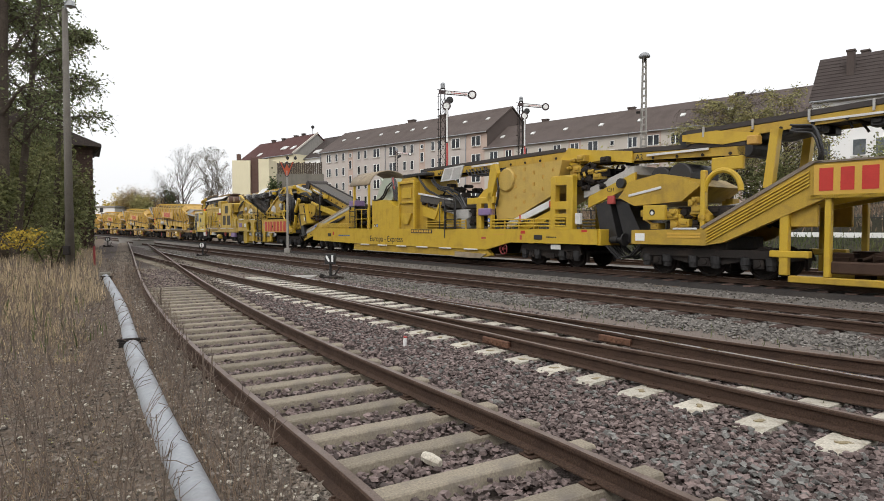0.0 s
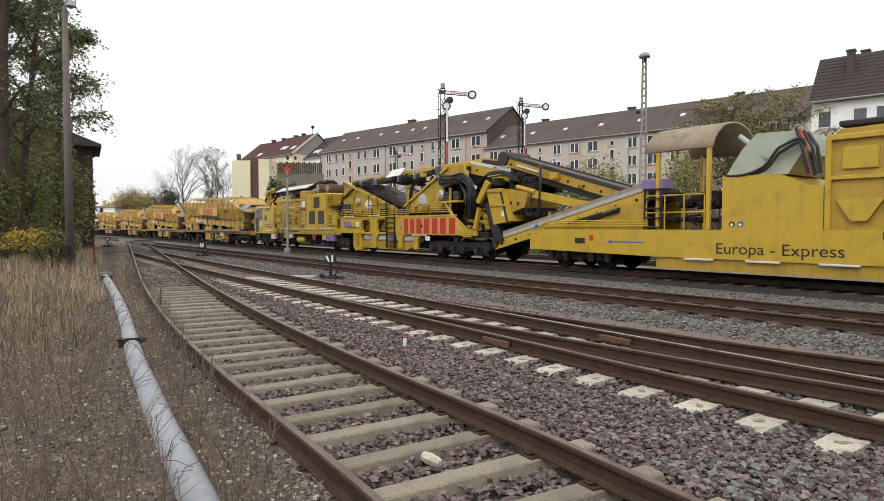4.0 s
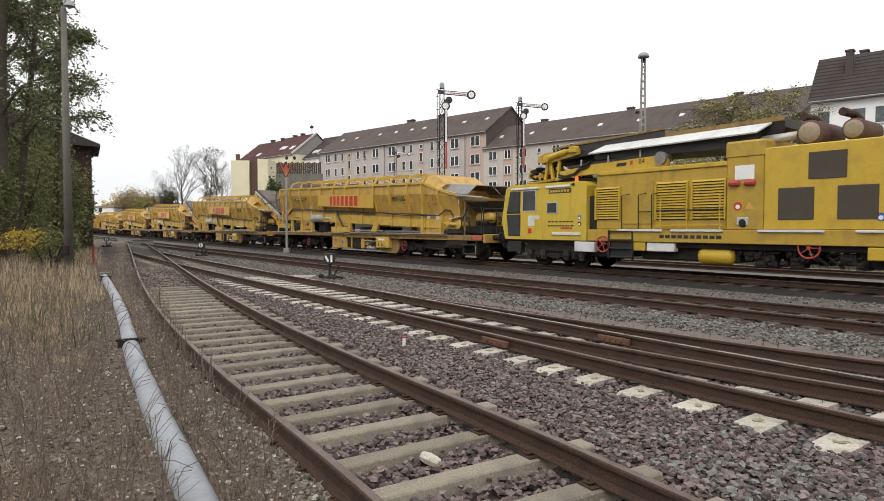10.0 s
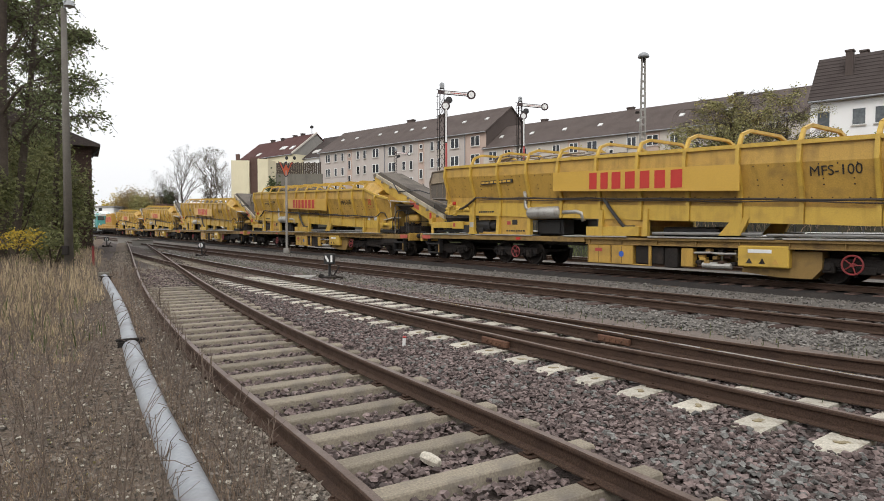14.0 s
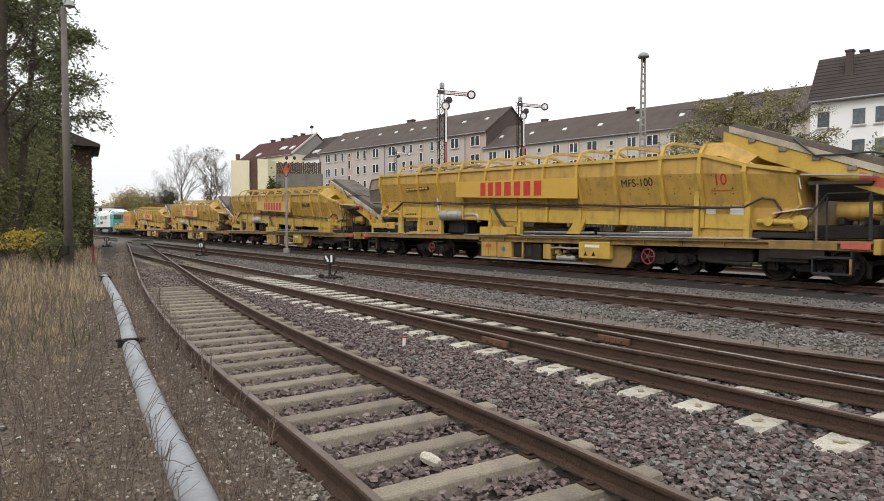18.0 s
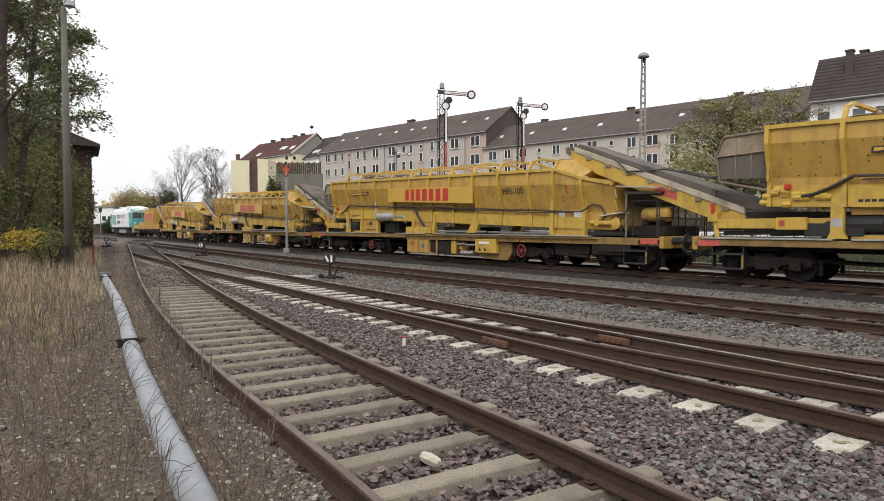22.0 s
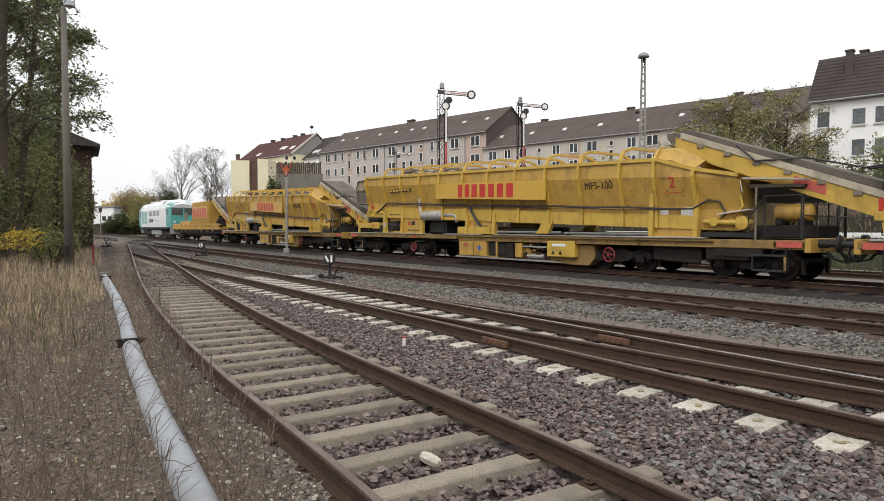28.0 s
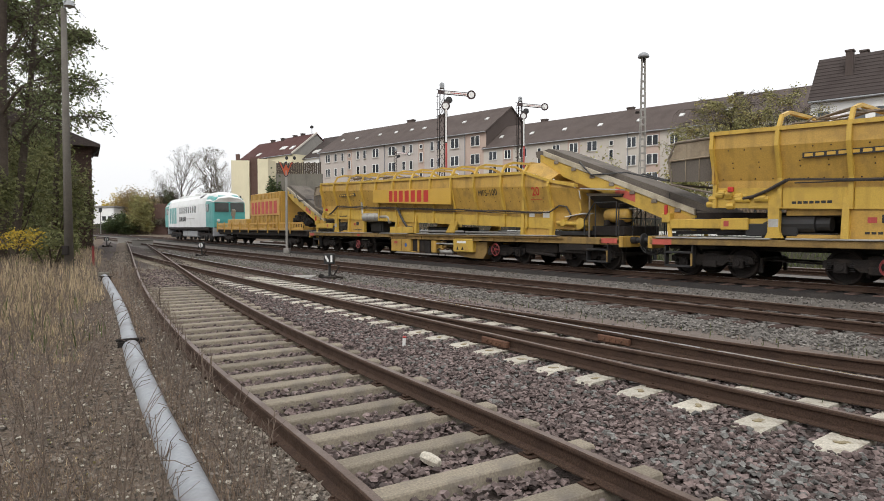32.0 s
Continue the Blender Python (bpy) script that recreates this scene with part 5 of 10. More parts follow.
    part("conveyor_belt", f, "belt_dusty", w, "dusty grey conveyor belt")
    for k in range(7):
        for sg in (-1, 1):
            part("roller_bracket", Form().box(*sorted((along(0.5 + k * 0.9, 0)[0], along(0.72 + k * 0.9, 0)[0])), sg * 0.9, sg * 0.95, along(0.6 + k * 0.9, -0.22)[1], along(0.6 + k * 0.9, -0.1)[1], 0.01), "cage", w)
    for sg in (-1, 1):
        part("warning_plate", Form().prism([along(2.3, -0.46), along(3.15, -0.46), along(3.15, -0.2), along(2.3, -0.2)], sg * 0.902, sg * 0.91), "plate_red", w)
        part("access_panel", Form().prism([along(0.15, -0.55), along(0.9, -0.54), along(0.9, -0.22), along(0.15, -0.22)], sg * 0.902, sg * 0.915), "orange", w)
        f = Form().rod((-12.0, sg * 1.1, 1.15), (-12.15, sg * 1.0, 1.9), 0.07, 6)
        f.box(-12.3, -12.0, sg * 0.7, sg * 1.15, 1.65, 1.95, 0.02)
        part("conveyor_support", f, "yellow_bright", w)
        part("red_pin", Form().box(-12.2, -12.1, sg * 1.1, sg * 1.17, 1.9, 2.2, 0.01), "red", w)
        f = Form().rod((-10.6, sg * 0.8, 1.35), (-8.9, sg * 0.8, 1.4), 0.11, 10)
        f.rod((-11.9, sg * 0.9, 1.32), (-10.6, sg * 0.85, 1.35), 0.06, 8)
        part("ram", f, "black", w)
        f = Form().tube([(-12.2, sg * 0.85, 2.6), (-12.2, sg * 0.85, 1.3), (-11.0, sg * 0.9, 1.3), (-11.0, sg * 0.9, 1.75), (-12.1, sg * 0.85, 1.8)], 0.02, 5)
        part("guard_bar", f, "black", w)
        f = Form().tube([along(4.8, 0.25) and (along(4.8, 0.2)[0], sg * 0.98, along(4.8, 0.2)[1]), (along(4.2, 0)[0], sg * 1.0, along(4.2, -0.1)[1]), (along(3.6, 0)[0], sg * 0.98, along(3.6, 0.1)[1]), (along(3.0, 0)[0], sg * 0.5, along(3.0, 0.36)[1]), (along(1.6, 0)[0], sg * 0.2, along(1.6, 0.5)[1]), (-11.0, sg * 0.4, 3.2)], 0.03, 6)
        part("conveyor_hose", f, "hose", w)
    # dark blocks standing in for the shaded space under the conveyor
    f = Form().box(-12.05, -8.4, -1.0, 1.0, 1.42, 1.72, 0.02)
    f.prism([(-12.1, 1.72), (-8.6, 1.72), (-8.6, 1.9), (-11.2, 1.95)], -0.8, 0.8)
    part("conveyor_base", f, "grime", w)
    f = Form().box(-9.6, -8.2, -1.2, 1.2, 1.25, 1.6, 0.03)
    part("control_cabinet", f, "black", w)
    f = Form()
    rnd = random.Random(8)
    for k in range(16):
        x, z = rnd.uniform(-10.6, -8.9), rnd.uniform(2.05, 2.5)
        f.lathe([(0.03, -0.12), (0.09, -0.1), (0.09, 0.1), (0.03, 0.12)], (x, -1.36 + 0.1 * rnd.random(), z), "x", 8)
        f.lathe([(0.03, -0.12), (0.09, -0.1), (0.09, 0.1), (0.03, 0.12)], (x, 1.36 - 0.1 * rnd.random(), z), "x", 8)
    tagged(part("valve_cluster", f, "yellow_bright", w), "", "", kind="stuff")
    part("emergency_valve", Form().box(-10.0, -9.85, -1.48, -1.36, 2.5, 2.65, 0.02), "red", w)
    return w


def folded_flaps(w):
    """Grey sheets laid over the front of one wagon."""
    for sg in (-1, 1):
        for a, b, d in ((9.35, 10.3, 0.0), (10.34, 11.35, 0.07)):
            f = Form().loft([[(a, sg * 0.9, 3.5 - d), (a, sg * 1.46, 3.08 - d), (a, sg * 1.47, 3.11 - d), (a, sg * 0.91, 3.53 - d)], [(b, sg * 0.9, 3.42 - d), (b, sg * 1.46, 2.98 - d), (b, sg * 1.47, 3.01 - d), (b, sg * 0.91, 3.45 - d)]])
            part("dust_flap", f, "steel", w, "grey dusty sheet flap")
        f = Form().prism([(10.1, 2.99), (12.2, 2.76), (12.21, 2.8), (10.1, 3.03)], sg * 1.1, sg * 1.58)
        part("dust_lip", f, "grey_sheet", w, "pale edge of the folded sheet")
    part("flap_roof", Form().prism([(9.35, 3.49), (11.35, 3.34), (11.35, 3.37), (9.35, 3.52)], -0.9, 0.9), "cage", w)


WAGON_PITCH = 26.1
first = hopper_wagon()
wagon_numbers = ("7", "10", "1", "2", "20")
wagons = [first] + [copy_thing(first, Matrix()) for _ in range(4)]
folded_flaps(first)
for k, w in enumerate(wagons):
    MOVING.append([w, 75.2 + k * WAGON_PITCH, 8.5, []])
    for y in (-1.488, 1.488):
        mark = side_text("wagon_number", wagon_numbers[k], 0.47, "red", w, 8.75 if k == 0 else 8.52, y, 2.86, 0.9, 0.004, 13.5)
        part("underline", Form().box(-0.3, 0.3, -0.31, -0.29, -0.003, 0.003), "red", mark)


# ---- ballast cleaning machine: vehicle with the arched frame ----
def incline(form, p, q, y0, y1, t0, t1):
    """A plate that follows the slope from p to q in (x, z), from t0 below to t1 above the line."""
    return form.prism([(p[0], p[1] + t0), (q[0], q[1] + t0), (q[0], q[1] + t1), (p[0], p[1] + t1)], y0, y1)


def conveyor(parent, p, q, half, name="belt_conveyor", skirt="skirt_cream", frame_mat="lemon_bright", depth=0.45):
    """A belt conveyor on two side plates, with belt, skirts, rollers and an end drum."""
    f = Form()
    for sg in (-1, 1):
        incline(f, p, q, sg * (half + 0.02), sg * (half + 0.1), -depth, -0.04)
    fr = part(name, f, frame_mat, parent)
    f = Form()
    incline(f, p, q, -half, half, -0.2, 0.06)
    part("belt", f, "belt", fr)
    f = Form()
    for sg in (-1, 1):
        incline(f, p, q, sg * (half + 0.03), sg * (half + 0.12), -0.02, 0.12)
    part("skirt", f, skirt, fr)
    n = int(math.hypot(q[0] - p[0], q[1] - p[1]) / 0.8)
    for k in range(n):
        x, z = p[0] + (q[0] - p[0]) * (k + 0.5) / n, p[1] + (q[1] - p[1]) * (k + 0.5) / n
        part("roller", Form().rod((x, -half - 0.13, z - 0.24), (x, half + 0.13, z - 0.24), 0.05, 8), "grime", fr)
    part("end_drum", Form().rod((q[0], -half - 0.1, q[1] - 0.12), (q[0], half + 0.1, q[1] - 0.12), 0.24, 14), "black", fr)
    return fr


def pipe_run(parent, pts, n, pitch, r, material="lemon_bright", name="pipe"):
    """Parallel pipes that follow the same bends, stacked downwards."""
    for k in range(n):
        part(name, Form().tube([(x, y, z - k * pitch) for x, y, z in pts], r, 6), material, parent)


def hose_bundle(parent, pts, n, spread, r, seed):
    rnd = random.Random(seed)
    for k in range(n):
        dy, dz, ph = rnd.uniform(-spread, spread), rnd.uniform(-spread, spread), rnd.uniform(0, 6)
        q, n_seg = [], len(pts) - 1
        for i in range(n_seg):
            o, a, b, c = (Vector(pts[max(0, min(n_seg, j))]) for j in (i - 1, i, i + 1, i + 2))
            for u in (0, 0.2, 0.4, 0.6, 0.8):
                p = 0.5 * (2 * a + (b - o) * u + (2 * o - 5 * a + 4 * b - c) * u * u + (3 * a - o - 3 * b + c) * u ** 3)
                q.append((p.x, p.y + dy, p.z + dz + 0.035 * math.sin(ph + 1.7 * (i + u)) - 0.04 * math.sin(math.pi * u)))
        q.append((pts[-1][0], pts[-1][1] + dy, pts[-1][2] + dz))
        part("hydraulic_hose", Form().tube(q, r, 6), "hose", parent)


def clutter(parent, x0, x1, z0, z1, y, seed, n=20, material="grime", size=0.25, name="pump_unit"):
    """Pumps, valves and brackets packed behind the frame."""
    rnd = random.Random(seed)
    for k in range(n):
        x, z, s = rnd.uniform(x0, x1), rnd.uniform(z0, z1), size * rnd.uniform(0.4, 1.0)
        if k % 3 == 0:
            e, g = rnd.uniform(-0.5, 0.5), rnd.uniform(-0.3, 0.3)
            for sg in (-1, 1):
                part("ram" if material == "grime" else "tube", Form().rod((x, sg * y, z), (x + e, sg * (y - 0.1), z + g), s * 0.3, 8), material, parent)
        else:
            e = 0.05 * rnd.random()
            for sg in (-1, 1):
                g = Form().box(x - s, x + s, sg * (y + e), sg * (y - 0.4), z - s * 0.7, z + s * 0.7, 0.02)
                if k % 3 == 1:
                    g.lathe([(0.0, sg * (y + e + 0.09)), (s * 0.45, sg * (y + e + 0.08)), (s * 0.5, sg * (y + e))], (x, 0, z), "y", 10)
                else:
                    g.box(x - s * 0.6, x + s * 0.7, sg * (y + e), sg * (y + e + 0.05), z - s * 0.2, z + s * 0.35, 0.01)
                part(name, g, material, parent)


def round_notice(parent, x, z, y, r=0.14, material="blue"):
    f = Form().lathe([(0.0, y - 0.008), (r, y - 0.008), (r, y)], (x, 0, z), "y", 18)
    p = part("round_notice", f, material, parent)
    part("pictogram", Form().lathe([(0.0, y - 0.014), (r * 0.55, y - 0.014), (r * 0.55, y - 0.008)], (x, 0, z - r * 0.2), "y", 10), "white", p)


def arch_machine():
    c = -8.0
    v = vehicle("arched_machine", c - 12.6, c + 12.6, 9, "yellow ballast machine with an arched frame, rolling on rails", "track machine", "ballast cleaning machine")
    bogie(v, (-11.9, -10.3, -8.7), 0.46, 1.05, True)
    bogie(v, (8.7, 10.3, 11.9), 0.46, 1.05, True)
    for sg in (-1, 1):
        f = Form()
        y0, y1 = sg * 1.2, sg * 1.42
        f.prism([(-12.7, 0.95), (-10.2, 0.95), (-9.6, 1.05), (-6.9, 2.25), (6.9, 2.25), (9.6, 1.05), (12.5, 0.95), (12.5, 1.4), (10.2, 1.45), (7.2, 3.15), (-7.2, 3.15), (-10.2, 1.45), (-12.7, 1.4)], y0, y1)
        part("arched_girder", f, "lemon", v)
        f = Form()
        for k in range(5):
            incline(f, (-10.1, 1.4 - k * 0.09), (-7.3, 2.95 - k * 0.09), y1, y1 + sg * 0.05, -0.02, 0.02)
            f.box(-7.3, 6.9, y1, y1 + sg * 0.03, 2.24 + k * 0.02, 2.25 + k * 0.02)
        part("pipe_run", f, "lemon_bright", v)
        f = Form().prism([(-10.2, 1.45), (-7.2, 3.15), (-7.0, 3.15), (-7.0, 3.22), (-7.3, 3.2), (-10.3, 1.5)], sg * 1.15, sg * 1.46)
        f.box(-7.2, 7.2, sg * 1.15, sg * 1.46, 3.15, 3.2)
        part("girder_flange", f, "cage", v)
        sb = part("sign_board", Form().box(-7.2, -0.6, y1 + sg * 0.004, y1 + sg * 0.03, 2.32, 3.1, 0.01), "sign_yellow", v)
        block_letters(sb, -7.1, -3.3, 2.72, y1 + sg * 0.032, 0.58, NAME_WIDTHS)
        f = Form()
        for a, b in ((-8.05, -7.82), (-6.95, -6.8)):
            f.box(a, b, sg * 1.2, sg * 1.4, 0.2, 2.4, 0.02)
        f.box(-8.3, -7.3, sg * 1.15, sg * 1.42, 0.68, 0.86, 0.02)
        part("excavating_frame", f, "lemon_bright", v)
        part("excavating_guide", Form().box(-7.8, 4, sg * 1.2, sg * 1.42, 0.02, 0.2, 0.02), "lemon", v)
        part("chain_trough", Form().box(-7.0, 4, sg * 1.1, sg * 1.3, 0.3, 0.62, 0.04), "rust", v)
        part("frame_locker", Form().box(-7.95, -7.15, sg * 1.1, sg * 1.25, 1.5, 2.1, 0.02), "lemon", v)
        clutter(v, -7.0, -3.5, 0.3, 0.75, 1.0, 21, 18, "rust", 0.3, "cutter_link")
        f = Form().box(-12.3, -11.5, sg * 1.25, sg * 1.4, 1.72, 2.2, 0.02)
        lk = part("control_locker", f, "lemon_bright", v)
        part("outline_plate", Form().box(-12.55, -12.2, sg * 1.42, sg * 1.44, 1.05, 1.3, 0.01), "white", v)
        part("light_strip", Form().box(-11.2, -10.4, sg * 1.42, sg * 1.45, 1.42, 1.48, 0.01), "pale_sheet", v)
        f = Form()
        for z in (1.2, 1.3):
            f.box(-11.4, -10.3, sg * 1.42, sg * 1.435, z - 0.03, z + 0.03)
        part("notice", f, "sign_yellow", v)
    round_notice(v, -11.95, 1.97, -1.402, 0.1, "black")
    # feed funnel over the coupling
    f = Form()
    f.prism([(-13.3, 2.5), (-12.9, 3.0), (-11.8, 3.2), (-11.0, 3.05), (-10.4, 2.75), (-11.0, 2.3), (-12.7, 2.2)], -1.3, 1.3)
    fn = part("funnel", f, "lemon", v)
    part("light_strip", Form().prism([(-12.9, 2.5), (-11.7, 2.72), (-11.7, 2.8), (-12.9, 2.58)], -1.33, -1.3), "pale_sheet", fn)
    for x, r in ((-12.05, 0.36), (-11.35, 0.42)):
        part("rubber_hood", Form().lathe([(r * 0.9, -0.85), (r, -0.8), (r, 0.8), (r * 0.9, 0.85)], (x, 0, 3.12), "y", 18), "black", v)
    clutter(v, -12.4, -10.2, 1.5, 2.4, 1.2, 22, 24, "lemon", 0.2, "bracket")
    clutter(v, -11.6, -8.8, 1.4, 2.0, 1.0, 23, 20, "grime", 0.25)
    f = Form().box(-10.4, -10.25, -1.3, -1.1, 1.4, 3.2, 0.02)
    f.tube([(-9.75 - 0.55 * math.cos(a * math.pi / 12), -1.2, 2.55 + 0.62 * math.sin(a * math.pi / 12)) for a in range(13)], 0.085, 8)
    part("lifting_arm", f, "lemon_bright", v)
    conveyor(v, (-10.6, 1.9), (-4.0, 3.05), 0.6, "trough_conveyor", "grey_sheet")
    # upper conveyor bridge
    conveyor(v, (6.0, 5.0), (-11.2, 4.4), 0.65, "upper_conveyor", "hose_brown", "lemon", 0.3)
    part("boom_neck", Form().prism([(-11.3, 4.4), (-10.2, 4.42), (-8.9, 4.2), (-8.9, 4.05), (-10.0, 3.98), (-11.3, 4.2)], -0.8, -0.72), "lemon_bright", v)
    part("boom_underside", Form().prism([(-11.3, 4.12), (-8.6, 4.02), (-7.4, 4.2), (-7.4, 4.28), (-11.3, 4.24)], -0.6, 0.6), "black", v)
    for k in range(9):
        x = -10.6 + 1.5 * k
        part("boom_post", Form().box(x - 0.025, x + 0.025, -0.83, -0.76, 4.25 + 0.035 * (x + 11), 4.55 + 0.035 * (x + 11), 0.005), "grey_sheet", v)
    for y0, y1 in ((-1.2, -0.95), (0.95, 1.2)):
        part("conveyor_mast", Form().prism([(-8.6, 2.6), (-8.36, 2.6), (-8.2, 4.2), (-8.42, 4.2)], y0, y1), "lemon_bright", v)
        part("conveyor_mast", Form().box(-3.9, -3.6, y0, y1, 3.1, 4.6, 0.03), "lemon_bright", v)
    part("work_lamp", Form().box(-9.1, -8.8, -1.15, -0.85, 3.85, 4.1, 0.02), "orange", v)
    hose_bundle(v, [(-8.0, -0.9, 4.2), (-7.4, -1.0, 4.1), (-7.2, -1.0, 3.6), (-7.3, -0.9, 3.25)], 8, 0.12, 0.03, 31)
    part("light_strip", Form().box(-7.6, -3.5, -0.8, -0.74, 4.32, 4.38), "pale_sheet", v)
    clutter(v, -7.8, -4.2, 4.0, 4.25, 0.6, 24, 14, "black", 0.16)
    part("headstock", Form().box(12.2, 12.5, -1.3, 1.3, 0.85, 1.35, 0.03), "lemon", v)
    f = Form()
    rnd = random.Random(4)
    for k in range(9):
        y = rnd.uniform(-1.1, 0.2)
        f.tube([(-12.6, y, 1.0), (-13.0, y, 0.55), (-13.6, y + 0.1, 0.45 - 0.1 * rnd.random()), (-14.1, y, 0.9)], 0.03, 6)
    part("coupling_hose", f, "hose", v)
    part("centre_frame", Form().box(-12.6, -9.6, -1.15, 1.15, 0.8, 1.2, 0.05), "grime", v)
    part("centre_frame", Form().box(9.6, 12.4, -1.15, 1.15, 0.8, 1.2, 0.05), "grime", v)


def screen_machine():
    """The long vehicle with the deep sill, its housings and its two inclined conveyors."""
    c = 17.5
    v = vehicle("screening_machine", 5.1, 29.9, 9, "long yellow ballast machine with deep side sills, rolling on rails", "track machine", "ballast cleaning machine")
    bogie(v, (7.9, 9.9), 0.46, 1.05, True)
    bogie(v, (-10.9, -9.0), 0.46, 1.05, True)
    for sg in (-1, 1):
        y0, y1 = sg * 1.3, sg * 1.42
        f = Form().prism([(-12.15, 0.66), (-6.6, 0.56), (5.4, 0.54), (6.9, 0.88), (11.4, 0.88), (11.4, 1.42), (-11.6, 1.42), (-12.15, 1.3)], y0, y1)
        sill = part("side_sill", f, "lemon_bright", v, "deep glossy yellow side sill")
        f = Form().prism([(-6.6, 0.2), (5.2, 0.2), (5.7, 0.3), (5.4, 0.54), (-6.6, 0.54)], sg * 1.15, sg * 1.36)
        part("lower_beam", f, "lemon", v)
        for a in np.arange(-5.6, 4.6, 1.9):
            part("light_strip", Form().box(a, a + 0.95, sg * 1.42, sg * 1.46, 0.5, 0.56, 0.01), "pale_sheet", v)
        part("drip_tray", Form().prism([(3.2, 0.15), (5.0, 0.15), (5.4, 0.35), (3.2, 0.4)], sg * 1.37, sg * 1.42), "cage_tan", v)
        side_text("machine_name", "Europa - Express", 0.45, "black", sill, -2.9, y1 + sg * 0.004, 0.86, 1.1)
        mk = part("maker_plate", Form().box(-0.4, 1.42, y1, y1 + sg * 0.01, 1.2, 1.39), "black", sill, "small black maker's plate")
        bars(mk, -0.36, 1.38, 1.295, y1 + sg * 0.012, 0.1, 8, "sign_yellow")
        part("notice", Form().box(7.55, 7.8, y1, y1 + sg * 0.006, 1.24, 1.36), "red", sill)
        part("notice", Form().box(7.5, 7.62, y1, y1 + sg * 0.006, 1.0, 1.18), "red_dull", sill)
        part("notice", Form().box(10.7, 10.95, y1, y1 + sg * 0.006, 1.32, 1.4), "red", sill)
        part("notice", Form().box(5.1, 5.4, y1, y1 + sg * 0.006, 1.0, 1.08), "red_dull", sill)
        part("lamp_recess", Form().box(8.3, 8.75, y1, y1 + sg * 0.02, 1.02, 1.2, 0.02), "black", sill)
        part("lamp_recess", Form().box(-9.9, -9.45, y1, y1 + sg * 0.02, 0.92, 1.12, 0.02), "black", sill)
        part("notice", Form().box(-9.25, -9.08, y1, y1 + sg * 0.006, 1.02, 1.22), "red", sill)
        part("direction_arrow", Form().prism([(-8.5, 1.0), (-8.3, 1.06), (-8.3, 1.02), (-7.0, 1.02), (-7.0, 0.98), (-8.3, 0.98), (-8.3, 0.94)], y1, y1 + sg * 0.006), "blue", sill)
        bars(sill, 8.95, 9.5, 1.12, y1 + sg * 0.004, 0.05, 5, "black")
        bars(sill, 5.9, 6.6, 1.2, y1 + sg * 0.004, 0.05, 5, "orange")
        part("outline_plate", Form().box(9.1, 9.6, sg * 1.3, sg * 1.33, 0.66, 0.84, 0.01), "white", v)
        handwheel(v, 6.45, sg * 1.35, 0.6, 0.22)
        pipe_run(v, [(-11.9, sg * 1.4, 1.4), (-11.3, sg * 1.4, 1.72), (-6.9, sg * 1.4, 1.72)], 4, 0.06, 0.02)
        pipe_run(v, [(0.9, sg * 1.38, 1.78), (3.9, sg * 1.38, 1.78)], 3, 0.12, 0.025)
        pipe_run(v, [(5.6, sg * 1.38, 1.8), (9.9, sg * 1.38, 1.8)], 3, 0.13, 0.028)
        for x in list(np.arange(0.95, 4.0, 0.75)) + list(np.arange(5.7, 10, 0.85)):
            part("pipe_post", Form().box(x - 0.03, x + 0.03, sg * 1.33, sg * 1.4, 1.42, 1.84, 0.008), "lemon", v)
        # portal in the middle
        f = Form()
        f.box(4.1, 5.9, sg * 1.2, sg * 1.42, 2.5, 2.78, 0.02)
        f.box(4.75, 5.05, sg * 1.2, sg * 1.42, 1.42, 2.55, 0.02)
        f.box(5.5, 5.75, sg * 1.2, sg * 1.42, 1.42, 3.0, 0.02)
        f.prism([(5.4, 2.7), (5.75, 2.7), (6.1, 3.75), (5.95, 4.15), (5.7, 4.1)], sg * 1.2, sg * 1.42)
        f.prism([(4.75, 2.75), (5.6, 2.75), (5.6, 3.2), (5.2, 3.1)], sg * 1.2, sg * 1.35)
        part("portal", f, "lemon_bright", v)
        part("notice_board", Form().box(5.08, 5.4, sg * 1.25, sg * 1.3, 2.05, 2.3, 0.01), "white", v)
        # front portal posts with openings
        for a, b in ((9.15, 9.4), (9.95, 10.25)):
            part("portal_post", Form().box(a, b, sg * 1.15, sg * 1.42, 1.42, 3.35, 0.02), "lemon_bright", v)
        for z0, z1 in ((1.42, 1.5), (1.85, 2.0), (2.15, 2.45), (3.05, 3.4)):
            part("portal_beam", Form().box(9.15, 10.25, sg * 1.15, sg * 1.4, z0, z1, 0.015), "lemon_bright", v)
        part("switch_box", Form().box(10.35, 10.6, sg * 1.25, sg * 1.4, 1.6, 2.0, 0.02), "pale_sheet", v)
    round_notice(v, 5.6, 1.8, -1.422, 0.085)
    round_notice(v, 5.6, 1.58, -1.422, 0.085, "black")
    round_notice(v, -4.15, 1.58, -1.362, 0.085, "black")
    round_notice(v, -3.9, 1.58, -1.362, 0.085)
    part("floor_frame", Form().box(-11.9, 11.3, -1.25, 1.25, 1.05, 1.3, 0.02).box(-6.5, 5.4, -1.1, 1.1, 0.35, 0.8, 0.02), "grime", v)
    part("end_beam", Form().box(11.3, 11.5, -1.35, 1.35, 0.85, 1.42, 0.02), "lemon_bright", v)
    buffers(v, 12.2, 1)
    # lilac cabinet, ladder and canopy
    f = Form().box(-7.2, -6.45, -1.35, -0.7, 2.72, 3.05, 0.03)
    part("lilac_cabinet", f, "lilac", v)
    f = Form().box(4.95, 5.75, -1.5, -1.2, 2.0, 2.3, 0.03)
    part("lilac_cabinet", f, "lilac", v)
    ladder(v, -7.05, -6.45, -1.35, 1.42, 2.75, 5)
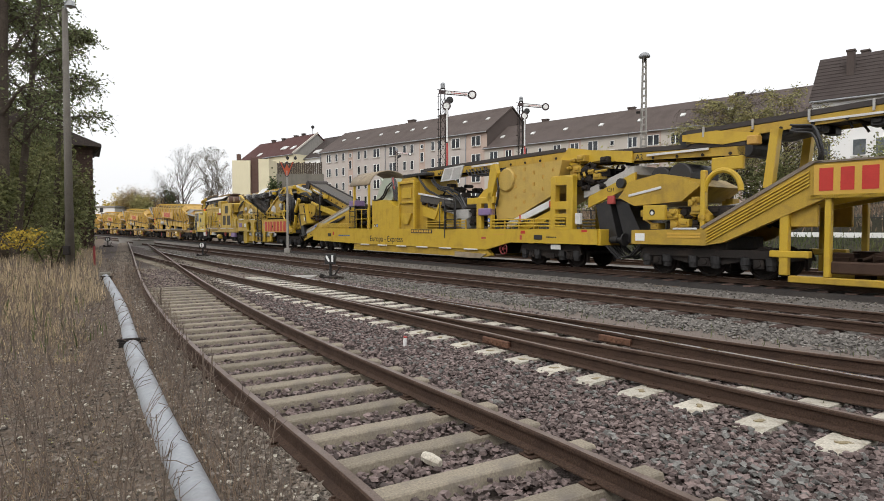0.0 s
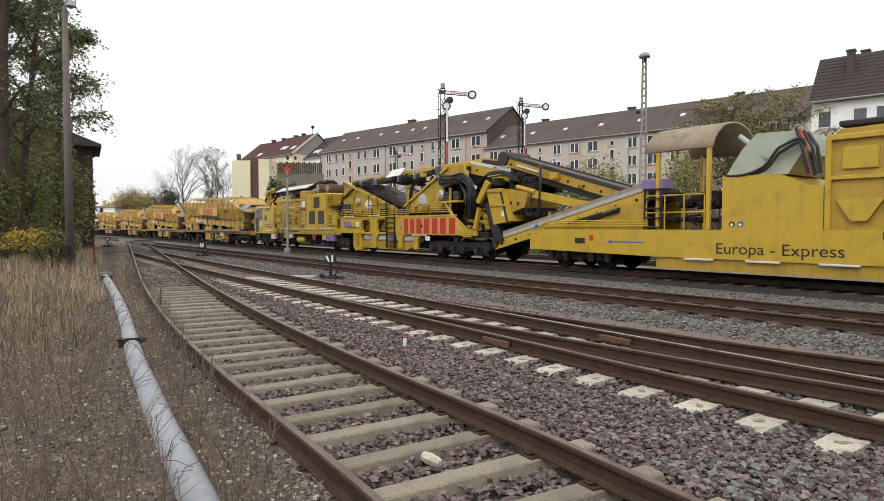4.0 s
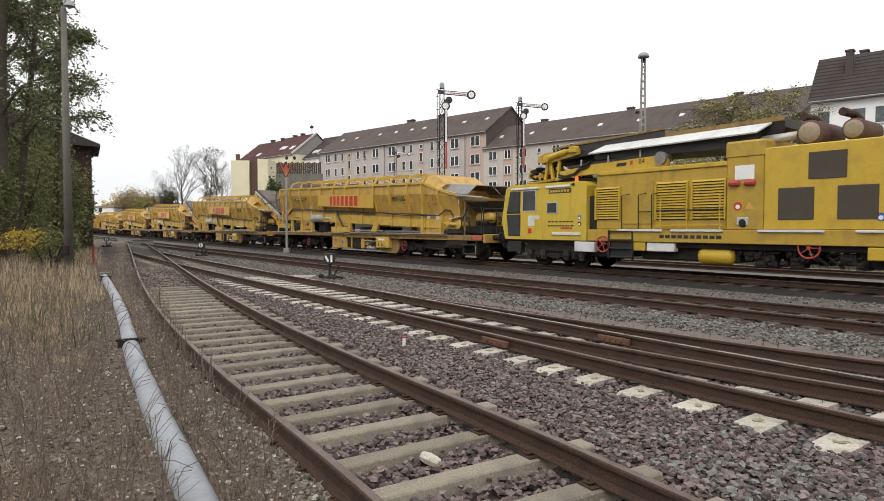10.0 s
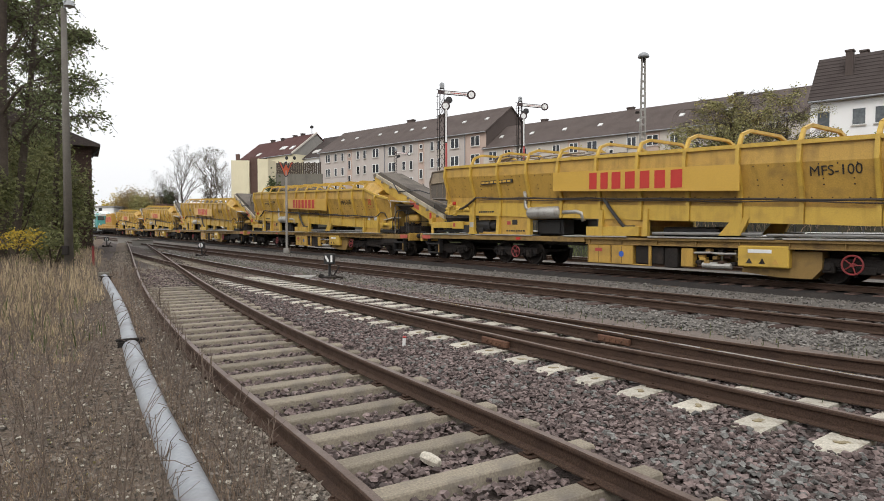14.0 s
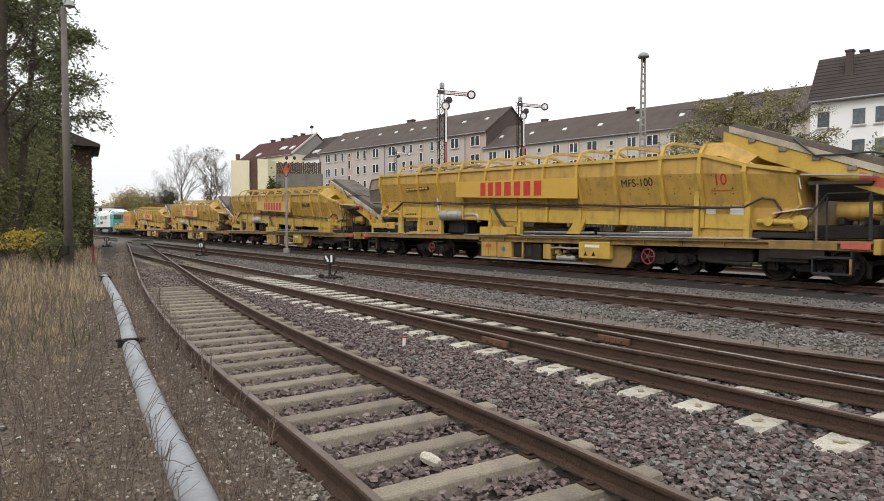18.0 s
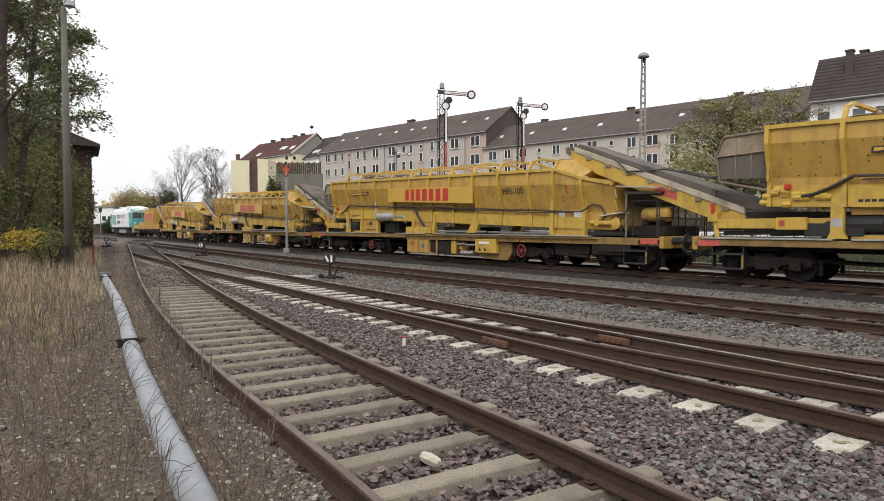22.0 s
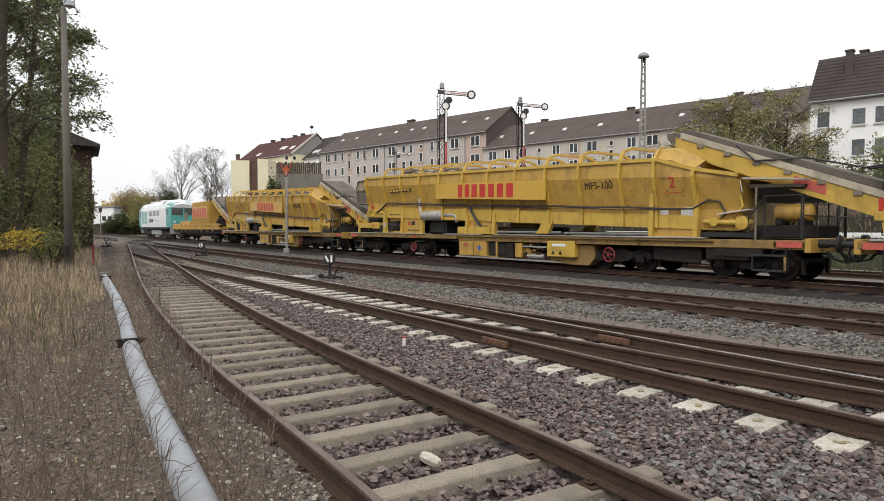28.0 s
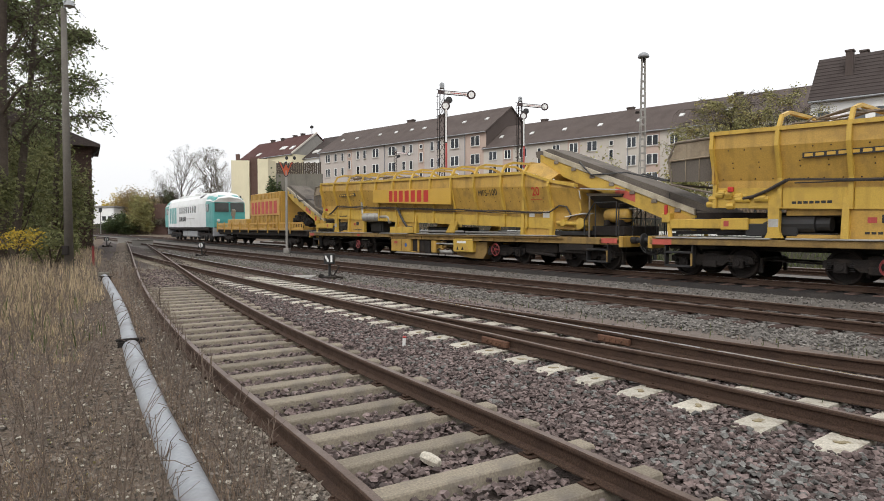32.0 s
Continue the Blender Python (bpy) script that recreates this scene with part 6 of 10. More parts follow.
    railing(v, -7.0, -5.0, -1.35, 1.42, 2.5, 4, "lemon_bright", 2)
    for x in (-6.6, -4.9):
        for y in (-1.3, 1.3):
            part("canopy_post", Form().box(x - 0.06, x + 0.06, y - 0.06, y + 0.06, 1.42, 3.95, 0.01), "lemon_bright", v)
    secs = []
    arc = [math.radians(a) for a in range(15, 166, 15)]
    for x in (-7.05, -4.75):
        up = [(x, -1.45 * math.cos(a), 3.46 + 1.28 * math.sin(a) ** 0.8) for a in arc]
        lo = [(x, -1.4 * math.cos(a), 3.43 + 1.26 * math.sin(a) ** 0.8) for a in arc]
        secs.append(up + lo[::-1])
    part("canopy", Form().loft(secs), "cage_tan", v, "curved grey sheet-metal canopy", smooth=True)
    clutter(v, -6.4, -4.8, 1.6, 2.6, 1.0, 41, 16, "grime", 0.22)
    # housing with the pale machine on top
    f = Form().prism([(-4.45, 1.42), (-1.75, 1.42), (-1.75, 2.55), (-2.2, 2.62), (-2.9, 2.95), (-4.45, 3.0)], -1.36, 1.36)
    part("engine_housing", f, "lemon_bright", v)
    f = Form().prism([(-4.5, 2.98), (-2.75, 2.95), (-2.4, 3.5), (-2.5, 4.1), (-3.6, 4.15), (-4.0, 3.75)], -1.1, 1.1)
    f.lathe([(0.2, -1.2), (0.2, -1.1)], (-3.2, 0, 3.6), "y", 12)
    f.rod((-3.9, -0.9, 3.9), (-4.2, -0.9, 4.15), 0.08, 8)
    part("vibration_drive", f, "mint", v, "pale green machine casing")
    for k in range(4):
        f = Form().tube([(-2.5 + 0.1 * k, -1.25, 4.15 - 0.05 * k), (-2.3 + 0.12 * k, -1.32, 3.6), (-2.15 + 0.1 * k, -1.3, 2.9)], 0.05, 6)
        part("hose", f, "red_dull" if k == 1 else "hose", v)
    hose_bundle(v, [(-4.4, -1.3, 3.0), (-3.4, -1.35, 3.1), (-2.9, -1.3, 3.6), (-2.3, -1.3, 3.8), (-2.0, -1.3, 2.9)], 3, 0.05, 0.04, 42)
    # tall chute housing
    f = Form().prism([(-1.65, 1.42), (-0.2, 1.42), (-0.2, 3.75), (-0.45, 4.0), (-1.4, 3.98), (-1.65, 3.7)], -1.3, 1.3)
    ch = part("chute_housing", f, "lemon", v)
    part("housing_frame", Form().box(-1.72, -1.58, -1.4, -1.25, 1.42, 3.75, 0.015).box(-0.3, -0.16, -1.4, -1.25, 1.42, 3.75, 0.015).box(-1.7, -0.2, -1.4, -1.28, 3.7, 3.84, 0.015).box(-1.7, -0.2, -1.38, -1.28, 2.7, 2.8, 0.01), "lemon_bright", ch)
    f = Form().prism([(-1.45, 2.2), (-0.4, 2.2), (-0.75, 1.65), (-1.1, 1.65)], -1.42, -1.3)
    part("chute_mouth", f, "lemon_bright", ch)
    part("hatch", Form().box(-1.35, -0.55, -1.36, -1.3, 2.95, 3.5, 0.02), "lemon_bright", ch)
    part("side_casing", Form().prism([(-0.2, 1.42), (0.5, 1.42), (0.5, 2.6), (0.15, 3.9), (-0.2, 3.9)], -1.05, 1.05), "lemon", v)
    part("roof_tray", Form().box(-1.5, 0.6, -1.2, 1.2, 4.05, 4.2, 0.03), "black", v)
    # inner conveyor, boxes and stair
    conveyor(v, (3.2, 2.0), (0.3, 2.6), 0.9, "inner_conveyor", "grey_sheet")
    f = Form()
    incline(f, (0.1, 3.1), (2.6, 2.75), -1.2, 1.2, -0.34, 0.0)
    part("belt_hood", f, "belt", v)
    for k in range(5):
        part("roller", Form().rod((0.35 + 0.5 * k, -1.24, 2.68 - 0.07 * k), (0.35 + 0.5 * k, 1.24, 2.68 - 0.07 * k), 0.09, 10), "grime", v)
    part("hood_edge", Form().prism([(0.0, 3.12), (2.7, 2.75), (2.7, 2.8), (0.0, 3.2)], -1.25, -1.15), "pale_sheet", v)
    part("conveyor_side", Form().prism([(0.3, 2.05), (2.9, 1.55), (2.9, 1.95), (0.3, 2.55)], -1.2, -1.1), "lemon_bright", v)
    part("prop", Form().box(1.75, 1.9, -1.28, -1.15, 1.7, 2.7, 0.02).prism([(1.3, 1.9), (1.45, 1.9), (1.85, 2.6), (1.7, 2.6)], -1.27, -1.16), "lemon_bright", v)
    part("grey_cabinet", Form().box(2.1, 3.0, -1.2, -0.5, 1.45, 1.9, 0.02).box(2.75, 3.85, -1.15, -0.4, 1.88, 2.3, 0.02).box(3.45, 3.75, -1.25, -0.6, 1.45, 1.88, 0.02), "grey_sheet", v)
    ladder(v, 2.5, 3.2, -1.42, 1.42, 2.6, 4)
    for x, z in ((2.07, 1.42), (2.45, 1.0), (3.3, 1.42)):
        part("stair_rail", Form().rod((x, -1.44, z), (x, -1.44, 2.75), 0.024, 6), "black", v)
    clutter(v, 3.3, 5.0, 1.6, 2.3, 1.0, 43, 22, "grime", 0.2)
    clutter(v, 0.5, 3.0, 2.9, 3.5, 0.7, 44, 22, "grime", 0.14)
    hose_bundle(v, [(0.6, -0.8, 3.9), (1.2, -0.9, 3.5), (2.0, -0.9, 3.3), (2.9, -0.9, 2.9), (3.4, -0.9, 2.3)], 5, 0.12, 0.03, 142)
    hose_bundle(v, [(-0.2, -1.1, 4.1), (0.4, -1.2, 3.6), (1.2, -1.2, 3.2), (2.4, -1.2, 2.9)], 3, 0.06, 0.035, 45)
    # upper conveyor with its lamp panel
    conveyor(v, (9.2, 4.4), (-0.3, 4.32), 0.6, "top_conveyor", "hose_brown", "lemon", 0.32)
    side_text("marking", "A3", 0.24, "black", v, 1.2, -0.715, 4.12, 1.0)
    f = Form().prism([(1.67, 3.66), (3.17, 3.7), (3.45, 4.32), (2.0, 4.27)], -1.12, -1.06)
    pn = part("lamp_panel", f, "pale_sheet", v, "tilted white panel with two grey screens")
    for a in (1.86, 2.57):
        part("screen", Form().prism([(a, 3.74), (a + 0.56, 3.76), (a + 0.77, 4.24), (a + 0.21, 4.22)], -1.14, -1.12), "grey_sheet", pn)
    rnd = random.Random(6)
    for k in range(14):
        x = rnd.uniform(3.4, 6.0)
        f = Form().tube([(x, -0.9, 4.1), (x + 0.3, -1.0, 3.7 + 0.2 * rnd.random()), (x + 0.9, -0.9, 3.75), (x + 1.2, -0.8, 4.0)], 0.03, 5)
        part("hanging_cable", f, "hose", v)
    part("light_strip", Form().box(3.7, 5.5, -0.85, -0.79, 4.2, 4.28), "pale_sheet", v)
    # the screen box
    f = Form().prism([(5.7, 2.65), (6.4, 3.98), (9.5, 4.02), (9.15, 2.78), (6.9, 1.85), (5.8, 1.85)], -1.15, 1.15)
    sc = part("screen_box", f, "lemon_dusty", v, "large dusty yellow screen casing with a round hatch")
    part("round_hatch", Form().lathe([(0.0, -1.25), (0.44, -1.25), (0.48, -1.2), (0.48, -1.1)], (6.45, 0, 3.45), "y", 26), "lemon_dusty", sc)
    f = Form()
    for k in range(9):
        a = 6.9 + 0.26 * k
        for dz in (0, 0.45, 0.9, 1.3):
            z = 2.2 + 0.12 * k + dz
            if z < 3.9 and k % 2 == 0:
                f.box(a, a + 0.03, -1.165, -1.145, z, z + 0.14)
                f.box(a + 0.07, a + 0.1, -1.165, -1.145, z, z + 0.14)
    part("slots", f, "orange", sc)
    f = Form()
    incline(f, (6.6, 1.55), (9.2, 2.45), -1.3, -1.2, -0.12, 0.14)
    part("chute_cover", f, "pale_sheet", v)
    f = Form()
    incline(f, (7.2, 1.5), (9.2, 2.2), -1.25, -1.15, -0.3, 0.0)
    part("chute_side", f, "lemon_bright", v)
    hose_bundle(v, [(5.9, -1.3, 4.1), (6.0, -1.35, 3.6), (6.1, -1.35, 3.0), (5.9, -1.3, 2.4)], 3, 0.05, 0.035, 46)
    part("red_lever", Form().box(7.35, 7.42, -1.32, -1.26, 1.6, 2.0, 0.01).box(9.0, 9.14, -1.34, -1.24, 2.25, 2.5, 0.02), "red", v)
    part("drum", Form().rod((9.9, -0.9, 3.6), (9.9, 0.9, 3.6), 0.25, 14), "lemon", v)
    clutter(v, 9.9, 11.3, 2.9, 3.9, 0.9, 47, 20, "grime", 0.22)
    clutter(v, 9.6, 11.2, 3.2, 4.2, 1.0, 48, 12, "lemon", 0.2, "bracket")
    # forward boom, chute and rubber trunks
    conveyor(v, (9.1, 4.2), (16.2, 3.92), 0.55, "forward_boom", "hose_brown", "lemon", 0.3)
    side_text("marking", "A2", 0.26, "black", v, 12.55, -0.665, 3.87, 1.0)
    part("boom_box", Form().box(15.2, 16.2, -0.75, -0.6, 3.2, 3.6, 0.03), "lemon_bright", v)
    part("boom_frame", Form().prism([(9.0, 4.1), (9.4, 4.5), (10.6, 4.3), (12.3, 4.1), (12.3, 3.7), (11.0, 3.9), (9.6, 3.8)], -0.72, -0.62), "lemon_bright", v)
    part("light_strip", Form().box(12.9, 15.1, -0.75, -0.69, 3.86, 3.93), "pale_sheet", v)
    f = Form()
    incline(f, (10.3, 2.75), (12.5, 3.5), -0.85, 0.85, -0.2, 0.08)
    part("short_belt", f, "grey_sheet", v)
    f = Form()
    incline(f, (10.6, 2.5), (12.6, 3.25), -0.95, -0.85, -0.3, 0.1)
    part("short_belt_side", f, "lemon_bright", v)
    side_text("marking", "C31", 0.2, "black", v, 11.6, -0.955, 2.8, 1.0)
    part("belt_motor", Form().rod((12.1, -1.1, 3.0), (12.1, -0.8, 3.0), 0.17, 14), "black", v)
    f = Form()
    f.prism([(10.9, 2.3), (11.5, 2.45), (11.9, 1.0), (11.2, 0.95)], -0.9, 0.9)
    f.prism([(11.6, 2.5), (12.2, 2.3), (12.9, 1.0), (12.1, 0.95)], -0.75, 0.75)
    part("rubber_trunk", f, "hose", v, "black rubber chute trunks")
    part("red_bracket", Form().box(11.45, 11.75, -0.97, -0.85, 2.3, 2.6, 0.02), "red_dull", v)
    # rear inclined conveyors
    conveyor(v, (-7.2, 2.75), (-14.6, 0.95), 0.9, "low_conveyor", "grey_sheet", "lemon_bright", 0.4)
    f = Form()
    for sg in (-1, 1):
        incline(f, (-7.4, 2.7), (-14.3, 1.02), sg * 0.9, sg * 0.98, 0.12, 0.27)
    part("belt_cover", f, "cage_tan", v, "dusty rubber side strip of the belt")
    f = Form()
    for sg in (-1, 1):
        f.prism([(-12.0, 1.3), (-7.2, 1.42), (-7.2, 2.3), (-8.0, 2.3), (-11.6, 1.45)], sg * 1.0, sg * 1.1)
    part("conveyor_cheek", f, "lemon", v)
    part("ram", Form().rod((-9.6, -1.15, 1.75), (-8.2, -1.15, 2.1), 0.08, 8).rod((-10.4, -1.2, 1.65), (-8.9, -1.2, 1.98), 0.05, 8), "black", v)
    part("blue_valve", Form().box(-11.95, -11.8, -1.4, -1.3, 1.4, 1.6, 0.02), "blue", v)
    conveyor(v, (-8.2, 2.7), (-14.4, 4.48), 0.55, "rear_conveyor", "hose_brown", "lemon", 0.38)
    f = Form()
    incline(f, (-8.2, 2.7), (-14.2, 4.42), -0.5, 0.5, -0.64, -0.4)
    part("return_belt", f, "black", v)
    side_text("marking", "A5", 0.24, "black", v, -10.3, -0.665, 2.98, 1.0)
    part("drum_guard", Form().rod((-14.5, -0.72, 4.42), (-14.5, 0.72, 4.42), 0.3, 18), "hose_brown", v)
    part("light_strip", Form().prism([(-13.6, 4.02), (-12.2, 3.62), (-12.2, 3.69), (-13.6, 4.09)], -0.75, -0.69), "pale_sheet", v)
    part("work_lamp", Form().box(-11.6, -11.3, -0.95, -0.7, 3.35, 3.6, 0.02), "lemon_bright", v)
    f = Form()
    incline(f, (-12.9, 3.0), (-9.4, 2.3), -0.9, -0.7, -0.25, 0.05)
    f.rod((-13.4, -0.9, 3.15), (-12.4, -0.9, 2.9), 0.1, 10)
    part("conveyor_stay", f, "lemon_bright", v)
    hose_bundle(v, [(-12.2, -0.8, 3.9), (-12.1, -0.9, 3.2), (-12.15, -0.9, 2.5), (-12.3, -0.8, 2.0)], 4, 0.06, 0.03, 49)
    f = Form()
    for k in range(4):
        f.tube([(-12.2, -0.9 + 0.2 * k, 0.9), (-12.0, -0.95 + 0.2 * k, 0.5), (-11.7, -0.9 + 0.2 * k, 0.55), (-11.4, -0.9 + 0.2 * k, 0.85)], 0.03, 6)
    part("brake_hose", f, "hose", v)


def riddle_machine():
    """The vehicle with two riddling boxes, hose bundles and the owner's large name."""
    v = vehicle("riddling_machine", 31.0, 46.2, 5, "yellow riddling machine with black hose bundles, rolling on rails", "track machine", "ballast cleaning machine")
    # local zero lies at 38.6
    bogie(v, (2.3, 4.0, 5.7), 0.46, 1.05, True)
    for sg in (-1, 1):
        y0, y1 = sg * 1.28, sg * 1.42
        f = Form().prism([(-1.9, 1.12), (4.3, 1.12), (5.6, 1.12), (5.6, 1.35), (5.0, 1.35), (4.0, 2.0), (-1.9, 2.0)], y0, y1)
        f.box(-7.3, -4.7, y0, y1, 1.15, 2.0).box(-3.7, -2.95, y0, y1, 1.15, 2.0)
        for p, q in ((-4.7, -3.7), (-2.95, -1.9)):
            f.box(p, q, y0, y1, 1.91, 2.0).box(p, q, y0, y1, 1.12, 1.22)
            for x, d in ((p, 1), (q, -1)):
                for z, e in ((1.22, 1), (1.91, -1)):
                    f.prism([(x, z), (x + d * 0.18, z), (x + d * 0.09, z + e * 0.04), (x + d * 0.04, z + e * 0.09), (x, z + e * 0.18)][::d * e], y0, y1)
        fr = part("side_frame", f, "lemon_bright", v)
        part("back_plate", Form().box(-4.9, -1.85, sg * 0.98, sg * 1.04, 1.15, 2.0), "lemon", v)
        sb = part("sign_board", Form().prism([(-0.45, 1.14), (4.5, 1.14), (3.9, 1.95), (-0.45, 1.98)], y1, y1 + sg * 0.02), "sign_yellow", v)
        block_letters(sb, -0.2, 4.35, 1.55, y1 + sg * 0.022, 0.74, NAME_WIDTHS)
        part("bolt", Form().lathe([(0.0, y1 + sg * 0.06), (0.07, y1 + sg * 0.06), (0.07, y1)], (1.45, 0, 1.55), "y", 10), "rust", sb)
        f = Form()
        f.box(-7.3, 4.0, sg * 1.2, sg * 1.45, 2.0, 2.08, 0.01)
        part("deck_edge", f, "lemon_bright", v)
        pts = [(-7.1, sg * 1.42, 2.44), (-3.0, sg * 1.42, 2.44), (-2.75, sg * 1.42, 2.27), (-1.75, sg * 1.42, 2.27), (-1.5, sg * 1.42, 2.42), (-1.1, sg * 1.42, 2.42), (-0.85, sg * 1.42, 2.28), (0.1, sg * 1.42, 2.28), (0.3, sg * 1.42, 2.52), (3.35, sg * 1.42, 2.52), (4.35, sg * 1.42, 1.4), (4.7, sg * 1.42, 1.38), (5.35, sg * 1.42, 1.38), (5.4, sg * 1.42, 1.5)]
        for k in range(5):
            f = Form().tube([(x + (0.13 * k if 3 < x < 4.5 else 0.0), y, z + (0.1 - 0.1 * k if x < 3.5 else -0.075 * k)) for x, y, z in pts], 0.022, 6)
            part("pipe", f, "lemon_bright", v)
        # dark strip that paints the shade between the pipes
        part("pipe_backing", Form().box(-7.1, 3.5, sg * 1.1, sg * 1.16, 2.05, 2.3, 0.01), "grime", v)
        for x in (-6.9, -5.8, -4.6, -3.5, -2.5, -1.9, -0.2, 0.9, 2.0, 3.1):
            part("pipe_post", Form().box(x - 0.025, x + 0.025, sg * 1.36, sg * 1.44, 2.05, 2.5, 0.006), "grime", v)
        # lower brackets and cylinders
        for a in (-5.6, -3.7, -1.05, 0.4):
            part("bracket", Form().prism([(a, 1.15), (a + 0.9, 1.15), (a + 0.62, 0.85), (a + 0.62, 0.4), (a + 0.25, 0.4), (a + 0.25, 0.85)], sg * 1.3, sg * 1.4), "lemon_bright", v)
        f = Form().rod((-4.6, sg * 1.1, 0.93), (0.9, sg * 1.1, 0.93), 0.19, 14)
        part("conveyor_tube", f, "pale_sheet", v)
        f = Form().prism([(-4.8, 0.35), (-0.3, 0.3), (0.1, 0.4), (0.6, 0.55), (0.6, 0.72), (-4.8, 0.76)], sg * 0.9, sg * 1.25)
        part("trough", f, "lemon", v)
        side_text("marking", "C1L", 0.24, "black", v, -2.2, sg * 1.255, 0.55, 1.0)
        f = Form().prism([(-5.7, 1.1), (-4.8, 1.1), (-4.8, 0.2), (-5.5, 0.15), (-5.7, 0.4)], sg * 0.9, sg * 1.4)
        part("tank", f, "lemon_bright", v)
        part("lilac_box", Form().box(-6.7, -5.9, sg * 1.43, sg * 1.5, 1.5, 1.85, 0.02), "lilac", v)
        part("yellow_box", Form().box(-5.85, -5.35, sg * 1.43, sg * 1.5, 1.5, 1.85, 0.02), "lemon_bright", v)
        part("grey_box", Form().box(-5.3, -4.9, sg * 1.43, sg * 1.48, 1.5, 1.8, 0.02), "pale_sheet", v)
        for a in (-6.8, -3.9, 0.6):
            part("light_strip", Form().box(a, a + 1.3, sg * 1.43, sg * 1.47, 2.1 if a < 0 else 1.08, 2.16 if a < 0 else 1.13, 0.01), "pale_sheet", v)
        # cut-outs in the frame
        for a in (-4.65, -2.9):
            part("access_plate", Form().box(a + 0.1, a + 0.8, sg * 1.04, sg * 1.06, 1.35, 1.85, 0.01), "lemon_bright", fr)
            clutter(fr, a + 0.3, a + 0.9, 1.48, 1.66, 1.2, 50, 7, "dull_metal", 0.09, "valve")
        part("outline_plate", Form().box(1.7, 2.1, sg * 1.4, sg * 1.42, 0.85, 1.05, 0.01), "white", v)
    ladder(v, -1.85, -1.05, -1.45, 0.4, 2.05, 7)
    for x in (-1.9, -1.0):
        part("ladder_rail", Form().rod((x, -1.47, 2.0), (x, -1.47, 3.2), 0.02, 6), "black", v)
    round_notice(v, -0.42, 1.68, -1.445, 0.075)
    round_notice(v, -0.42, 1.45, -1.445, 0.075, "black")
    part("floor_frame", Form().box(-7.2, 6.2, -1.2, 1.2, 1.05, 1.3, 0.02).box(-5.5, 1.0, -0.9, 0.9, 0.45, 0.9, 0.02), "grime", v)
    clutter(v, 4.7, 6.2, 1.3, 2.1, 1.1, 51, 22, "lemon", 0.16, "pipe_fitting")
    # the two riddling boxes
    for sg in (-1, 1):
        f = Form().prism([(-6.2, 2.2), (-7.2, 2.9), (-7.25, 3.3), (-7.05, 4.25), (-1.35, 2.5), (-1.4, 2.2)], sg * 1.12, sg * 1.25)
        part("riddle_side", f, "lemon", v)
        f = Form().prism([(-0.3, 2.25), (-0.3, 2.6), (3.4, 4.3), (4.5, 4.28), (4.75, 3.75), (4.2, 3.55), (3.0, 3.35), (2.8, 2.3)], sg * 1.12, sg * 1.25)
        part("riddle_side", f, "lemon", v)
        f = Form()
        incline(f, (-7.1, 4.22), (-1.3, 2.46), sg * 1.1, sg * 1.34, -0.06, 0.06)
        incline(f, (-0.35, 2.56), (3.4, 4.28), sg * 1.1, sg * 1.34, -0.06, 0.06)
        part("riddle_rim", f, "lemon_bright", v)
        for x, z, r, m in ((-5.3, 2.95, 0.22, "dull_metal"), (-4.1, 2.68, 0.34, "pale_sheet"), (1.3, 2.72, 0.4, "grey_sheet"), (2.85, 3.0, 0.27, "dull_metal")):
            f = Form().lathe([(0.0, sg * 1.42), (r * 0.7, sg * 1.4), (r, sg * 1.33), (r, sg * 1.2)], (x, 0, z), "y", 20)
            h = part("round_hatch", f, m, v)
            part("hatch_hub", Form().lathe([(0.0, sg * 1.47), (0.09, sg * 1.46), (0.09, sg * 1.38)], (x, 0, z - 0.1), "y", 10), "lemon_bright", h)
        for x, z in ((-6.9, 2.45), (-6.45, 2.45), (-2.5, 2.05), (-2.05, 2.05), (-0.6, 2.05), (-0.15, 2.05), (3.25, 2.72), (4.0, 2.72)):
            part("rubber_spring", Form().lathe([(0.18, z), (0.2, z + 0.06), (0.18, z + 0.12), (0.2, z + 0.18), (0.18, z + 0.24), (0.2, z + 0.3), (0.18, z + 0.42)], (x, sg * 1.2, 0), "z", 12), "hose_brown", v)
        part("spring_seat", Form().box(-7.2, -6.2, sg * 1.0, sg * 1.4, 2.38, 2.45, 0.01).box(-7.15, -7.0, sg * 1.1, sg * 1.3, 2.0, 2.4).box(3.0, 4.25, sg * 1.0, sg * 1.38, 2.62, 2.72, 0.01), "lemon_bright", v)
        for x in (3.58, 3.7):
            part("spring_post", Form().rod((x, sg * 1.34, 2.3), (x, sg * 1.34, 3.3), 0.03, 6), "lemon_bright", v)
    part("riddle_bed", Form().prism([(-7.2, 3.9), (-1.3, 2.2), (-1.3, 2.3), (-7.2, 4.0)], -1.1, 1.1), "belt", v)
    part("riddle_bed", Form().prism([(-0.3, 2.35), (3.8, 3.9), (3.8, 4.0), (-0.3, 2.45)], -1.1, 1.1), "belt", v)
    part("belt_hood", Form().prism([(-6.2, 3.95), (-4.0, 3.3), (-1.4, 2.55), (-0.9, 2.6), (-1.6, 2.86), (-5.4, 3.98)], -0.8, 0.8), "hose_brown", v)
    part("valley_post", Form().box(-0.75, -0.35, -0.9, -0.7, 2.2, 3.7, 0.02), "lemon_bright", v)
    railing(v, -3.9, -1.0, -1.4, 2.1, 3.3, 4, "black", 2, 0.02)
    # top beam, hoses, sheet
    f = Form()
    incline(f, (-7.4, 4.25), (5.0, 4.5), -0.55, 0.55, -0.14, 0.02)
    part("top_beam", f, "hose_brown", v)
    f = Form()
